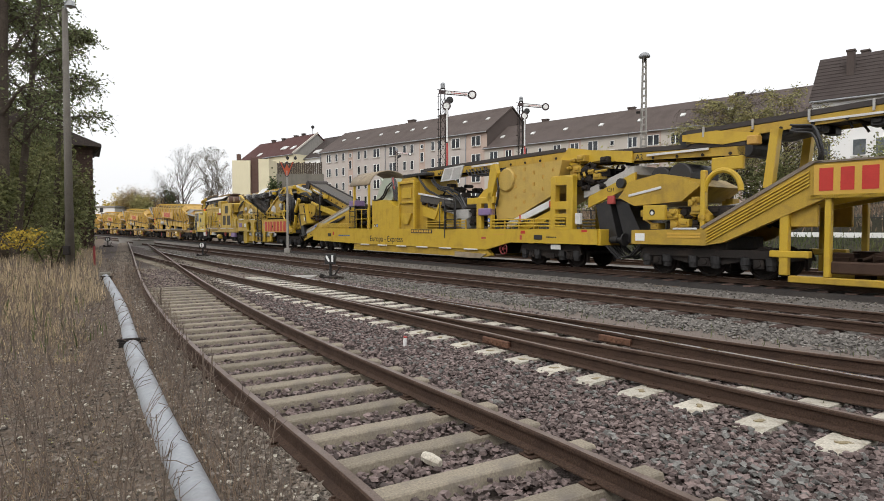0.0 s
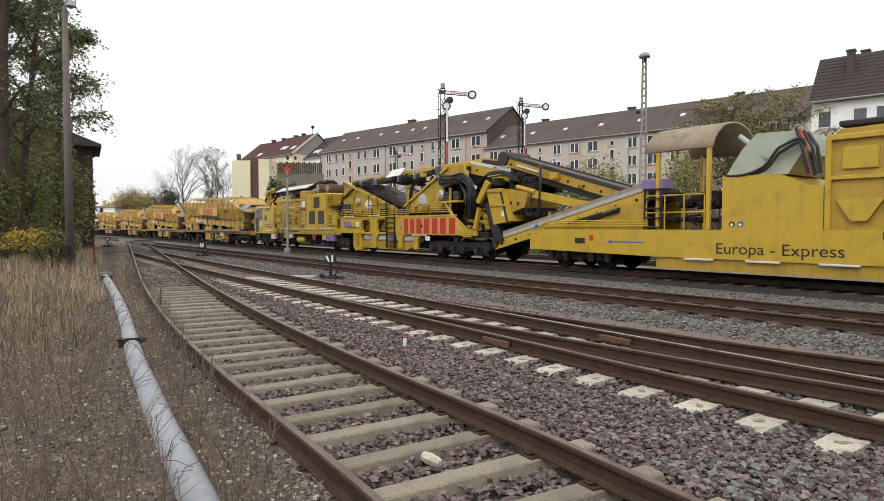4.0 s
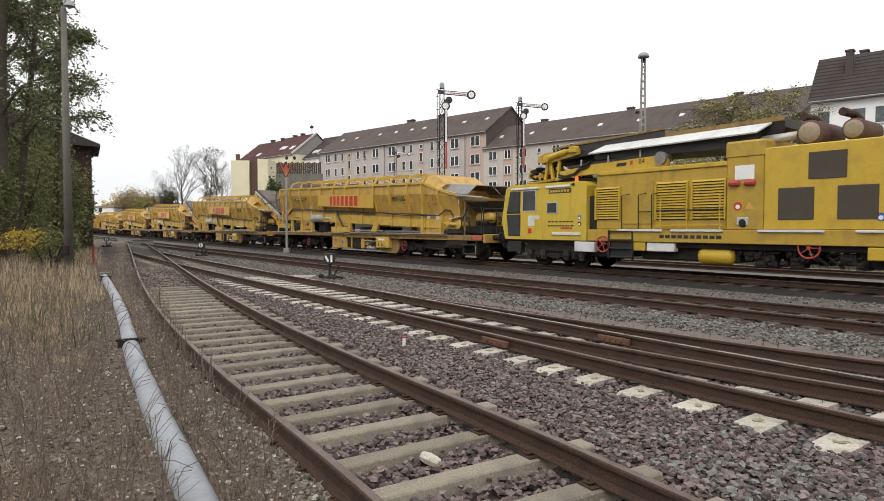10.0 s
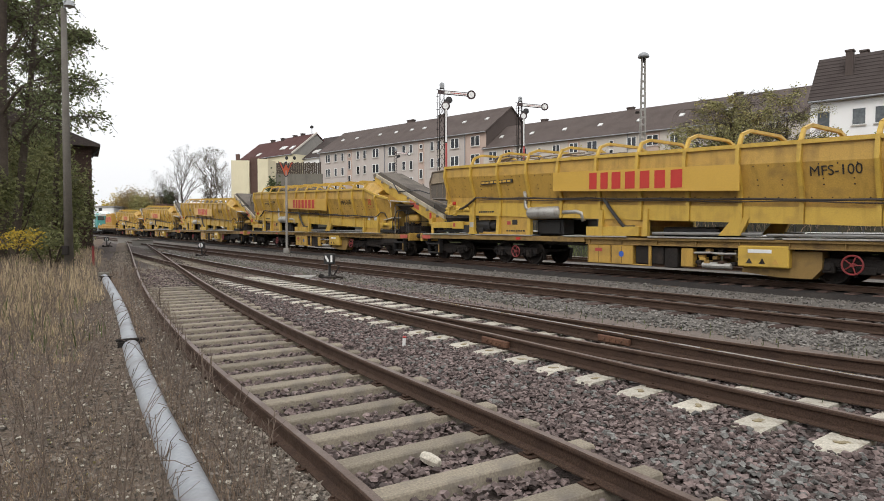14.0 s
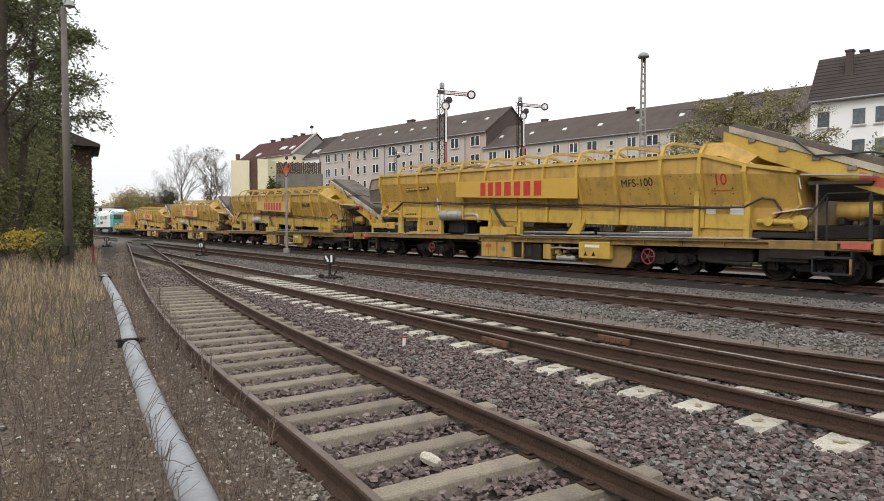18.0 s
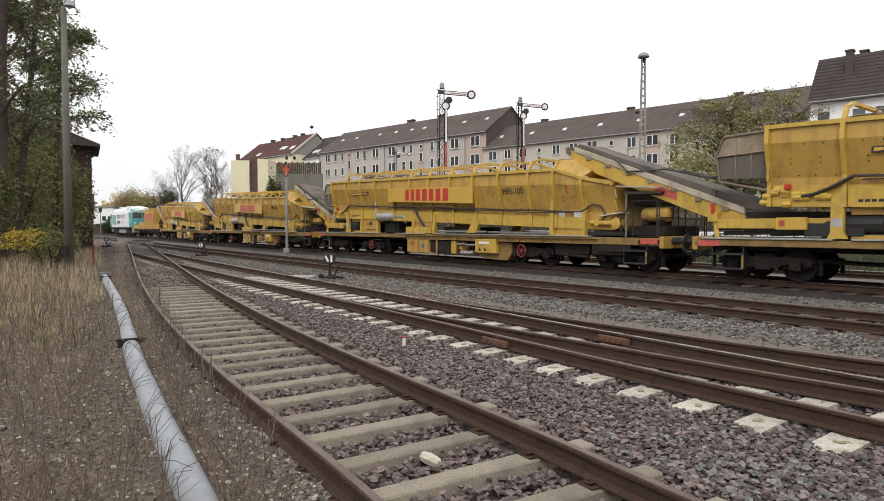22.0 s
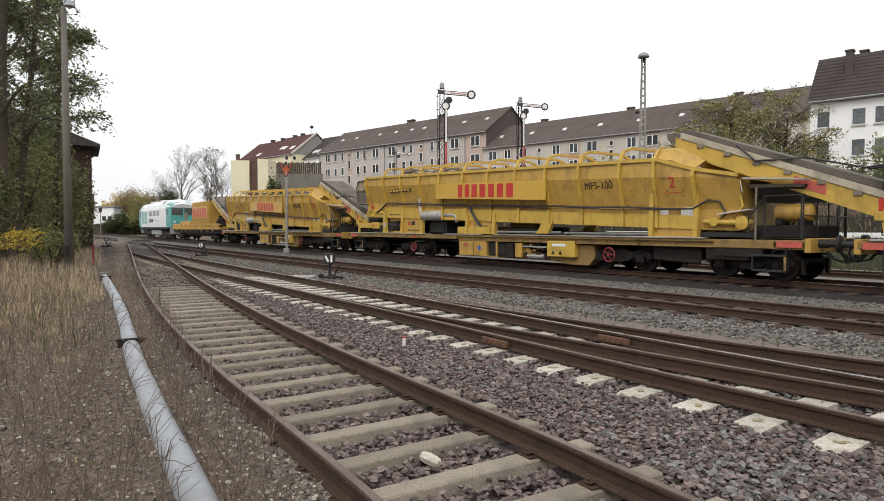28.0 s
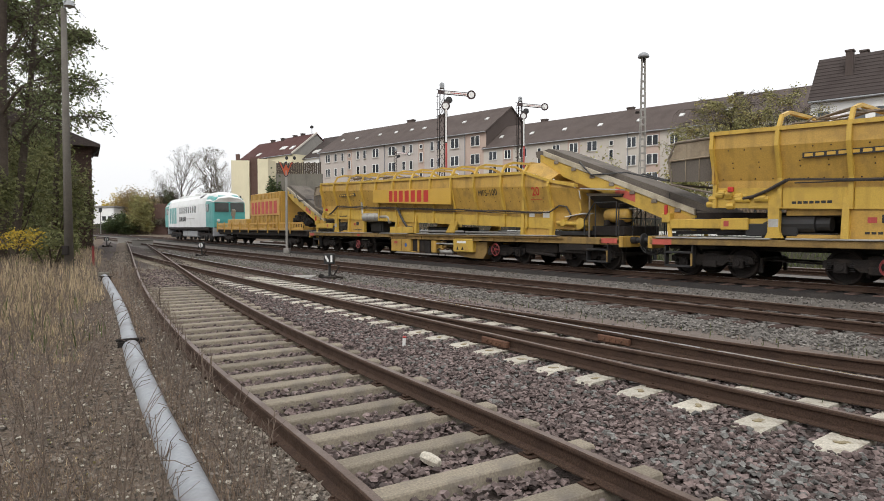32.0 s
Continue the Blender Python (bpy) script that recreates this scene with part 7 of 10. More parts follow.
    incline(f, (-7.4, 4.26), (5.0, 4.51), -0.6, -0.55, -0.05, 0.04)
    incline(f, (-1.0, 4.3), (5.0, 4.42), -0.62, -0.56, -0.12, 0.08)
    part("top_beam_flange", f, "lemon_bright", v)
    part("top_belt", Form().prism([(-7.5, 4.28), (5.0, 4.53), (5.0, 4.6), (-7.5, 4.35)], -0.5, 0.5), "orange", v)
    hose_bundle(v, [(-7.9, -0.9, 3.2), (-7.4, -1.0, 3.6), (-6.0, -1.1, 4.05), (-4.0, -1.1, 4.05), (-2.0, -1.1, 4.0), (0.0, -1.1, 4.08), (2.2, -1.0, 4.25)], 13, 0.15, 0.026, 61)
    hose_bundle(v, [(2.2, -1.0, 4.25), (2.6, -1.2, 3.8), (3.2, -1.3, 3.55), (4.6, -1.3, 3.65), (5.1, -1.3, 3.2), (5.0, -1.25, 2.5), (4.7, -1.2, 2.2)], 12, 0.16, 0.028, 62)
    hose_bundle(v, [(1.1, -1.1, 4.1), (0.55, -1.2, 3.8), (0.2, -1.25, 3.3), (0.15, -1.25, 2.7), (0.1, -1.2, 2.3)], 7, 0.07, 0.035, 63)
    hose_bundle(v, [(-7.9, -1.1, 2.9), (-7.2, -1.25, 3.2), (-6.2, -1.3, 3.6), (-5.3, -1.2, 4.0)], 4, 0.05, 0.025, 67)
    hose_bundle(v, [(-2.6, -1.0, 3.9), (-2.0, -0.9, 3.45), (-1.2, -0.9, 3.35), (-0.5, -0.9, 3.6), (0.2, -0.9, 3.5)], 3, 0.12, 0.018, 68)
    hose_bundle(v, [(-0.6, -0.8, 3.75), (0.3, -0.9, 3.2), (1.0, -0.9, 3.5), (1.5, -0.9, 4.0)], 4, 0.14, 0.02, 69)
    for x, z in ((-6.9, 4.0), (-5.0, 4.05), (-3.4, 4.05), (-0.9, 4.05), (0.6, 4.1), (2.7, 3.75), (4.3, 3.65)):
        part("hose_clamp", Form().box(x - 0.03, x + 0.03, -1.35, -0.9, z - 0.2, z + 0.2, 0.01), "chrome", v)
    part("cover_sheet", Form().add([(-1.95, -1.45, 4.12), (-0.62, -1.45, 4.16), (-0.8, -0.95, 4.6), (-2.1, -0.95, 4.56), (-1.95, -1.42, 4.1), (-0.62, -1.42, 4.14), (-0.8, -0.92, 4.58), (-2.1, -0.92, 4.54)], [(0, 1, 2, 3), (4, 7, 6, 5), (0, 4, 5, 1), (1, 5, 6, 2), (2, 6, 7, 3), (3, 7, 4, 0)]), "pale_sheet", v, "pale metal cover sheet")
    part("hanging_box", Form().prism([(-1.5, 3.8), (-0.7, 3.8), (-0.5, 4.2), (-1.9, 4.2)], -1.1, 0.2), "black", v)
    part("work_lamp", Form().box(1.15, 1.45, -1.35, -1.1, 3.95, 4.15, 0.02).box(-5.6, -5.4, -1.35, -1.15, 3.6, 3.8, 0.02), "lemon_bright", v)
    part("stay", Form().rod((-6.1, -1.3, 2.6), (-5.6, -1.3, 3.7), 0.04, 6), "lemon_bright", v)
    part("top_block", Form().box(2.7, 4.3, -0.9, 0.9, 4.25, 4.5, 0.03), "lemon_bright", v)
    # dark solids added to stand for the shaded depth behind the funnel
    part("inner_frame", Form().box(4.25, 8.2, -0.4, 0.4, 1.35, 3.3, 0.03).box(4.3, 5.9, -0.95, 0.95, 1.35, 2.2, 0.03), "grime", v)
    part("inner_frame", Form().prism([(4.0, 3.2), (6.4, 3.3), (7.4, 3.6), (5.0, 4.1), (4.0, 4.2)], -0.5, 0.5), "black", v)
    hose_bundle(v, [(2.3, -1.05, 4.25), (2.8, -1.25, 3.9), (3.6, -1.35, 3.72), (4.7, -1.35, 3.75), (5.25, -1.35, 3.3), (5.3, -1.3, 2.6), (5.0, -1.25, 2.0)], 11, 0.18, 0.028, 64)
    hose_bundle(v, [(4.3, -1.2, 3.5), (4.8, -1.3, 3.0), (4.9, -1.3, 2.4), (4.6, -1.2, 1.9)], 9, 0.16, 0.028, 65)
    hose_bundle(v, [(5.3, -1.0, 3.3), (6.0, -1.1, 3.75), (6.9, -1.0, 3.8), (7.8, -0.9, 3.4)], 6, 0.1, 0.03, 66)
    clutter(v, -2.6, 0.4, 3.7, 4.0, 0.8, 55, 12, "black", 0.12)
    clutter(v, 0.2, 1.4, 3.2, 3.9, 0.8, 56, 6, "grime", 0.1)
    clutter(v, 7.2, 8.8, 2.7, 3.6, 0.8, 57, 18, "grime", 0.24)
    for k in range(5):
        part("guard_rail", Form().rod((7.4 + 0.28 * k, -0.95, 2.0), (7.4 + 0.28 * k, -0.95, 3.2), 0.02, 6), "black", v)
    # discharge end
    conveyor(v, (4.3, 4.4), (7.0, 3.85), 0.55, "discharge_conveyor", "pale_sheet", "lemon_bright")
    side_text("marking", "A6", 0.24, "black", v, 6.0, -0.67, 4.1, 1.0)
    part("white_pipe", Form().rod((4.3, -0.9, 2.75), (5.0, -1.0, 3.3), 0.13, 10), "pale_sheet", v)
    f = Form().prism([(6.1, 3.05), (7.1, 3.1), (7.6, 1.75), (6.6, 1.6)], -1.25, 1.25)
    fn = part("funnel", f, "lemon_bright", v)
    part("funnel_seam", Form().prism([(6.95, 3.1), (7.05, 3.1), (7.5, 1.75), (7.4, 1.75)], -1.275, -1.25), "black", fn)
    part("funnel_rib", Form().box(6.0, 7.2, -1.3, -1.24, 2.95, 3.12, 0.02).box(6.35, 7.4, -1.3, -1.24, 2.35, 2.45, 0.02), "lemon", fn)
    part("notice", Form().box(7.1, 7.25, -1.27, -1.25, 1.95, 2.15), "white", fn)
    part("funnel_back", Form().prism([(7.2, 3.1), (8.4, 2.9), (8.2, 2.3), (7.4, 2.1)], -1.0, 1.0), "lemon", v)
    part("rubber_trunk", Form().prism([(5.9, 2.5), (6.4, 2.5), (7.1, 0.95), (6.6, 0.85)], -1.2, 1.2), "hose", v)
    part("lever_arm", Form().prism([(5.5, 2.6), (5.75, 2.5), (6.4, 3.35), (6.15, 3.5)], -1.35, -1.2).prism([(5.3, 1.4), (5.5, 1.4), (5.75, 2.3), (5.6, 2.35)], -1.35, -1.2), "lemon_bright", v)
    clutter(v, 5.6, 6.6, 2.2, 3.6, 1.1, 52, 22, "black", 0.18)
    clutter(v, 7.0, 8.6, 1.8, 2.7, 0.9, 53, 18, "rust", 0.2)


def power_machine():
    """The cab and power unit at the tail of the machine."""
    v = vehicle("power_unit", 45.9, 61.9, 6, "yellow cab and power unit with louvred engine hoods, rolling on rails", "track machine", "ballast cleaning machine")
    # local zero lies at 53.9
    bogie(v, (-6.0, -4.1), 0.46, 1.05, True)
    bogie(v, (6.2, 8.2), 0.46, 1.05, True)
    for sg in (-1, 1):
        part("side_sill", Form().box(-3.3, 7.95, sg * 1.3, sg * 1.42, 1.02, 1.42, 0.015), "lemon", v)
        for a in (-2.0, 0.0, 2.7, 5.1):
            part("light_strip", Form().box(a, a + 1.7, sg * 1.43, sg * 1.48, 1.36, 1.43, 0.01), "pale_sheet", v)
        bars(v, -0.4, 1.7, 1.2, sg * 1.424, 0.1, 10, "black")
        handwheel(v, -2.6, sg * 1.44, 0.92, 0.27, "red_dull")
        handwheel(v, 4.0, sg * 1.36, 0.95, 0.27, "red_dull")
        part("white_box", Form().box(-3.9, -3.0, sg * 1.2, sg * 1.42, 0.62, 0.98, 0.02), "pale_sheet", v)
        part("air_tank", Form().lathe([(0.02, -0.55), (0.18, -0.52), (0.24, -0.42), (0.24, 0.42), (0.18, 0.52), (0.02, 0.55)], (1.35, sg * 1.1, 0.62), "x", 16), "lemon_bright", v, smooth=True)
        part("grey_box", Form().box(-0.9, 0.1, sg * 1.15, sg * 1.38, 0.72, 1.0, 0.02), "pale_sheet", v)
        part("yellow_box", Form().box(-1.4, -0.95, sg * 1.15, sg * 1.4, 0.72, 1.0, 0.02).box(5.35, 5.85, sg * 1.2, sg * 1.42, 0.68, 1.0, 0.02), "lemon_bright", v)
        part("lilac_box", Form().box(5.9, 7.1, sg * 1.2, sg * 1.42, 0.62, 1.0, 0.02), "lilac", v)
    clutter(v, 2.0, 5.2, 0.45, 0.95, 1.1, 71, 30, "grime", 0.2)
    part("floor_frame", Form().box(-7.6, 7.9, -1.25, 1.25, 0.85, 1.1, 0.02), "grime", v)
    ladder(v, -2.35, -1.4, -1.42, 0.42, 1.4, 4)
    part("step_back", Form().box(-2.35, -1.4, -1.38, -1.32, 0.45, 1.0, 0.01), "black", v)
    for a, b in ((-3.6, -2.4), (-1.3, 2.0), (5.0, 5.9)):
        part("under_box", Form().box(a, b, -1.05, 1.05, 0.45, 0.88, 0.04), "grime", v)
    part("cab_step", Form().box(-7.5, -6.7, -1.35, -1.1, 0.5, 0.95, 0.02), "black", v)
    # cab
    f = Form().prism([(-7.75, 1.75), (-7.55, 1.02), (-3.35, 1.02), (-3.35, 2.98), (-3.55, 3.15), (-7.2, 3.18), (-7.5, 3.05)], -1.42, 1.42)
    cab = part("cab", f, "lemon_pale", v)
    for sg in (-1, 1):
        y1 = sg * 1.42
        part("gasket", Form().prism([(-7.46, 2.04), (-6.69, 2.04), (-6.66, 2.91), (-7.25, 2.91)], y1, y1 + sg * 0.012).prism([(-7.35, 1.14), (-6.69, 1.14), (-6.66, 2.0), (-7.46, 2.0)], y1, y1 + sg * 0.012), "black", cab)
        part("cab_window", Form().prism([(-7.4, 2.1), (-6.75, 2.1), (-6.72, 2.85), (-7.22, 2.85)], y1, y1 + sg * 0.02), "glass", cab)
        part("cab_window", Form().prism([(-7.3, 1.2), (-6.75, 1.2), (-6.72, 1.95), (-7.4, 1.95)], y1, y1 + sg * 0.02), "glass", cab)
        for a, b, z0, z1 in ((-6.5, -5.85, 2.15, 2.9), (-5.2, -4.75, 2.05, 2.4)):
            part("window_frame", Form().box(a - 0.05, b + 0.05, y1, y1 + sg * 0.02, z0 - 0.05, z1 + 0.05, 0.01), "grey_sheet", cab)
            part("cab_window", Form().box(a, b, y1 + sg * 0.022, y1 + sg * 0.03, z0, z1), "glass", cab)
        for x in (-6.65, -5.45, -4.1):
            part("door_seam", Form().box(x - 0.01, x + 0.01, y1, y1 + sg * 0.01, 1.05, 3.0), "orange", cab)
        part("gutter", Form().box(-7.2, -5.6, y1, y1 + sg * 0.06, 2.96, 3.04, 0.02).box(-5.3, -4.1, y1, y1 + sg * 0.06, 2.96, 3.05, 0.02), "pale_sheet", cab)
        part("grey_notice", Form().box(-6.25, -5.9, y1, y1 + sg * 0.006, 1.55, 1.95).box(-5.88, -5.65, y1, y1 + sg * 0.006, 1.8, 1.95), "pale_sheet", cab)
        part("fire_notice", Form().box(-6.25, -6.05, y1, y1 + sg * 0.006, 1.25, 1.45), "red", cab)
        bars(cab, -5.2, -3.9, 1.7, y1 + sg * 0.004, 0.05, 7, "black")
        bars(cab, -5.2, -3.9, 1.55, y1 + sg * 0.004, 0.05, 9, "black")
        part("lamp_strip", Form().box(-4.95, -3.6, y1, y1 + sg * 0.05, 1.2, 1.3, 0.015), "pale_sheet", cab)
        mk = part("maker_plate", Form().box(-5.15, -4.05, y1, y1 + sg * 0.01, 2.76, 2.92), "black", cab, "small black maker's plate")
        bars(mk, -5.1, -4.1, 2.84, y1 + sg * 0.012, 0.09, 7, "sign_yellow")
        part("notice", Form().box(-4.55, -4.0, y1, y1 + sg * 0.006, 1.42, 1.5), "red_dull", cab)
    round_notice(v, -3.65, 1.85, -1.425, 0.08)
    round_notice(v, -3.65, 1.62, -1.425, 0.08, "black")
    part("beacon", Form().lathe([(0.08, 3.15), (0.08, 3.18), (0.065, 3.2), (0.06, 3.33), (0.0, 3.36)], (-3.95, -1.25, 0), "z", 12), "lamp_orange", v, "lit orange warning beacon")
    part("horn", Form().rod((-4.2, -1.35, 3.05), (-3.9, -1.4, 3.05), 0.03, 8, 0.08), "black", v)
    part("wall_niche", Form().box(-3.3, -3.0, -1.3, -0.9, 1.4, 2.6, 0.02), "grime", v)
    # louvred hood
    f = Form().box(-3.0, 1.75, -1.3, 1.3, 1.42, 3.3, 0.03)
    hood = part("engine_hood", f, "lemon", v)
    for a, b, z0, z1 in ((-3.0, -2.0, 1.75, 2.85), (-0.6, 0.5, 1.72, 2.88), (0.65, 1.7, 1.72, 2.88)):
        # flat black sheet on the hood paints the shade between the slats
        part("vent_recess", Form().box(a, b, -1.315, -1.3, z0, z1), "black", hood)
        for z in np.arange(z0 + 0.04, z1, 0.085):
            part("louvre", Form().prism([(-1.36, z), (-1.31, z + 0.062), (-1.30, z + 0.062), (-1.34, z)], a, b, "x"), "lemon_bright", hood)
        for x in (a, b):
            part("louvre_post", Form().box(x - 0.025, x + 0.025, -1.38, -1.3, z0, z1, 0.005), "lemon_bright", hood)
    part("hood_door", Form().box(-1.9, -0.7, -1.33, -1.3, 1.6, 3.0, 0.01), "lemon", hood)
    f = Form()
    for x in (-1.85, -1.2, -0.7):
        f.tube([(x, -1.4, 1.42), (x, -1.42, 2.55), (x + 0.3, -1.42, 2.6)], 0.02, 6)
    f.rod((-1.2, -1.42, 2.0), (-0.7, -1.42, 2.0), 0.018, 6)
    part("handrail", f, "black", v)
    for x in (-0.35, 0.55, 1.6):
        part("rail_post", Form().rod((x, -1.46, 1.42), (x, -1.46, 2.5), 0.022, 6), "lemon_bright", v)
    for z in (1.55, 2.02):
        part("guard_rail", Form().rod((-0.5, -1.46, z), (1.7, -1.46, z), 0.022, 6), "lemon_bright" if z < 1.8 else "black", v)
    part("roof_step", Form().box(-2.9, 1.75, -1.35, 1.35, 3.28, 3.42, 0.02), "lemon_bright", v)
    # stepped block and high block
    part("filter_housing", Form().box(1.75, 2.8, -1.38, 1.38, 1.42, 3.5, 0.03).box(1.7, 2.85, -1.4, 1.4, 3.45, 3.95, 0.06), "lemon", v)
    part("fire_notice", Form().box(2.0, 2.55, -1.39, -1.38, 2.85, 3.25), "white", v)
    part("red_coupling", Form().lathe([(0.06, 0), (0.09, 0.02), (0.09, 0.28), (0.06, 0.3)], (1.85, -1.42, 2.75), "x", 10).lathe([(0.06, 0), (0.09, 0.02), (0.09, 0.28), (0.06, 0.3)], (2.3, -1.42, 2.75), "x", 10), "red_dull", v)
    round_notice(v, 2.1, 2.1, -1.385, 0.12, "red")
    part("warning_triangle", Form().prism([(2.3, 2.0), (2.55, 2.0), (2.42, 2.22)], -1.388, -1.38), "sign_yellow", v)
    part("round_port", Form().lathe([(0.0, -1.44), (0.1, -1.43), (0.13, -1.38)], (2.25, 0, 1.62), "y", 14), "grime", v)
    part("fill_box", Form().box(2.08, 2.42, -1.42, -1.38, 1.55, 1.78, 0.02), "grey_sheet", v)
    f = Form().box(2.8, 5.8, -1.36, 1.36, 1.42, 3.68, 0.03)
    hb = part("generator_housing", f, "lemon_bright", v)
    for a, z0, z1 in ((3.95, 2.75, 3.45), (3.2, 1.7, 2.55), (4.65, 1.7, 2.55)):
        part("grille", Form().box(a, a + 0.9, -1.38, -1.36, z0, z1, 0.005), "grille", hb, "brown dusty air grille")
    round_notice(v, 5.6, 1.75, -1.365, 0.1)
    part("nose", Form().prism([(5.8, 1.42), (7.2, 1.42), (7.2, 2.2), (6.5, 2.35), (6.2, 2.75), (6.6, 2.85), (6.6, 3.55), (5.8, 3.65)], -1.3, 1.3), "lemon", v)
    for z in np.arange(2.85, 3.6, 0.1):
        part("louvre", Form().prism([(-1.4, z), (-1.31, z + 0.06), (-1.29, z + 0.06), (-1.38, z)], 5.9, 6.55, "x"), "lemon_bright", v)
    for z in np.arange(1.65, 2.25, 0.085):
        part("louvre", Form().prism([(-1.37, z), (-1.31, z + 0.05), (-1.29, z + 0.05), (-1.35, z)], 5.95, 6.55, "x"), "lemon_bright", v)
    part("corner_box", Form().box(6.62, 7.25, -1.34, -1.0, 1.6, 2.2, 0.02), "lemon_bright", v)
    for x, r, e in ((3.8, 0.33, 0.0), (4.75, 0.28, 0.25)):
        f = Form().lathe([(r * 0.8, -1.02 + e), (r, -0.98 + e), (r, -0.6), (r * 1.04, -0.58), (r * 1.04, -0.52), (r, -0.5), (r, 0.5), (r * 0.6, 0.56)], (x, 0, 4.02), "y", 20)
        ex = part("exhaust_silencer", f, "brick_red", v, "rusty brown exhaust silencer", smooth=True)
        part("end_cap", Form().lathe([(0.0, -1.1 + e), (r * 0.5, -1.08 + e), (r * 0.82, -1.02 + e), (r * 0.86, -0.99 + e), (0.0, -0.98 + e)], (x, 0, 4.02), "y", 20), "cage_tan", ex, "pale dusty end cap")
        part("exhaust_tip", Form().tube([(x - 0.1, 0.0, 4.3), (x - 0.2, -0.2, 4.48), (x - 0.26, -0.75, 4.5)], 0.11, 10), "rust", ex)
    part("exhaust_pipe", Form().rod((2.3, -0.75, 3.96), (3.5, -0.75, 4.0), 0.13, 12), "dull_metal", v, smooth=True)
    hose_bundle(v, [(6.7, -0.9, 2.6), (7.4, -1.0, 2.3), (8.1, -1.0, 2.4), (8.5, -1.0, 2.9), (8.7, -0.9, 3.6)], 10, 0.14, 0.04, 72)
    hose_bundle(v, [(7.0, -1.1, 2.0), (7.7, -1.2, 1.8), (8.4, -1.1, 2.0)], 8, 0.16, 0.04, 73)
    clutter(v, 6.7, 8.0, 2.2, 3.0, 0.9, 74, 22, "grime", 0.2)
    part("rear_wall", Form().box(6.9, 8.3, 0.8, 1.1, 1.4, 3.5, 0.03), "lemon", v)
    # roof sheet and upper conveyor
    f = Form()
    f.add([(-3.45, -1.25, 4.12), (2.5, -1.25, 4.17), (2.7, -0.75, 4.46), (-3.05, -0.75, 4.42), (-3.45, -1.23, 4.08), (2.5, -1.23, 4.13), (2.7, -0.73, 4.42), (-3.05, -0.73, 4.38)],
          [(0, 1, 2, 3), (4, 7, 6, 5), (0, 4, 5, 1), (1, 5, 6, 2), (2, 6, 7, 3), (3, 7, 4, 0)])
    part("roof_sheet", f, "pale_sheet", v, "pale dented sheet-metal roof")
    # black solid in place of the shade below the roof sheet
    part("roof_underside", Form().prism([(-3.3, 3.9), (2.4, 3.8), (2.5, 4.3), (-3.4, 4.2)], -1.0, 0.9), "black", v)
    conveyor(v, (3.0, 4.5), (-5.3, 4.36), 0.6, "upper_conveyor", "dirty_shaded_yellow", "grime", 0.4)
    part("conveyor_bed", Form().prism([(-4.95, 3.36), (-0.4, 3.46), (-0.4, 3.84), (-3.4, 3.74), (-4.95, 3.6)], -1.05, -0.9), "lemon_bright", v)
    part("bed_belt", Form().prism([(-4.6, 3.68), (-0.7, 3.86), (-0.7, 3.95), (-4.6, 3.76)], -1.02, 0.6), "hose_brown", v)
    part("bed_slot", Form().prism([(-2.35, 3.58), (-1.95, 3.59), (-1.95, 3.7), (-2.35, 3.69)], -1.06, -1.05), "black", v)
    part("bed_slot", Form().box(-1.8, -1.7, -1.06, -1.05, 3.6, 3.74), "red_dull", v)
    for x in (-3.9, -2.7, -1.4):
        part("belt_post", Form().box(x - 0.025, x + 0.025, -1.08, -1.03, 3.7 + 0.045 * (x + 4), 3.95 + 0.045 * (x + 4), 0.005), "grey_sheet", v)
    side_text("marking", "B4", 0.24, "black", v, -1.35, -1.055, 3.68, 1.0)
    part("belt_motor", Form().rod((-0.6, -1.15, 3.72), (-0.6, -0.8, 3.72), 0.21, 16), "steel", v)
    # boom head over the cab
    part("boom_belt", Form().prism([(-5.9, 3.94), (-3.2, 4.12), (-3.2, 4.3), (-5.9, 4.06)], -1.0, 0.6), "black", v)
    part("boom_cheek", Form().prism([(-6.1, 4.02), (-5.5, 3.94), (-4.0, 4.16), (-4.0, 4.38), (-5.7, 4.34), (-6.05, 4.24)], -1.08, -1.0), "lemon", v)
    part("boom_ram", Form().rod((-5.5, -1.12, 4.14), (-4.6, -1.12, 4.3), 0.11, 12).rod((-4.6, -1.12, 4.3), (-4.1, -1.12, 4.4), 0.065, 10).lathe([(0.08, -1.24), (0.15, -1.22), (0.15, -1.06), (0.08, -1.04)], (-5.5, 0, 4.12), "y", 14), "lemon_bright", v, smooth=False)
    part("ram_box", Form().box(-4.4, -4.05, -1.2, -1.0, 4.24, 4.46, 0.02), "lemon_bright", v)
    for x, d in ((-5.75, 0.14), (-5.35, -0.12), (-5.1, 0.08)):
        part("boom_leg", Form().prism([(x - 0.05, 3.34), (x + 0.05, 3.34), (x + d + 0.06, 4.02), (x + d - 0.06, 4.02)], -1.02, -0.92), "lemon_bright", v)
    part("boom_rail", Form().prism([(-5.6, 4.5), (-0.7, 4.68), (-0.7, 4.74), (-5.6, 4.57)], -0.78, -0.7), "dirty_shaded_yellow", v)
    part("rail_web", Form().prism([(-5.2, 4.28), (-0.7, 4.36), (-0.7, 4.68), (-5.2, 4.51)], -0.74, -0.71), "hose_brown", v)
    hose_bundle(v, [(-5.0, -1.05, 3.45), (-4.4, -1.1, 3.42), (-3.9, -1.1, 3.62), (-3.5, -1.05, 3.8)], 4, 0.05, 0.035, 172)
    rnd = random.Random(12)
    for k in range(14):
        x = rnd.uniform(-6.8, -5.3)
        z = 3.32 + 0.36 * rnd.random()
        f = Form().box(x, x + rnd.uniform(0.1, 0.36), -0.9, -0.5, z, z + rnd.uniform(0.1, 0.24), 0.03)
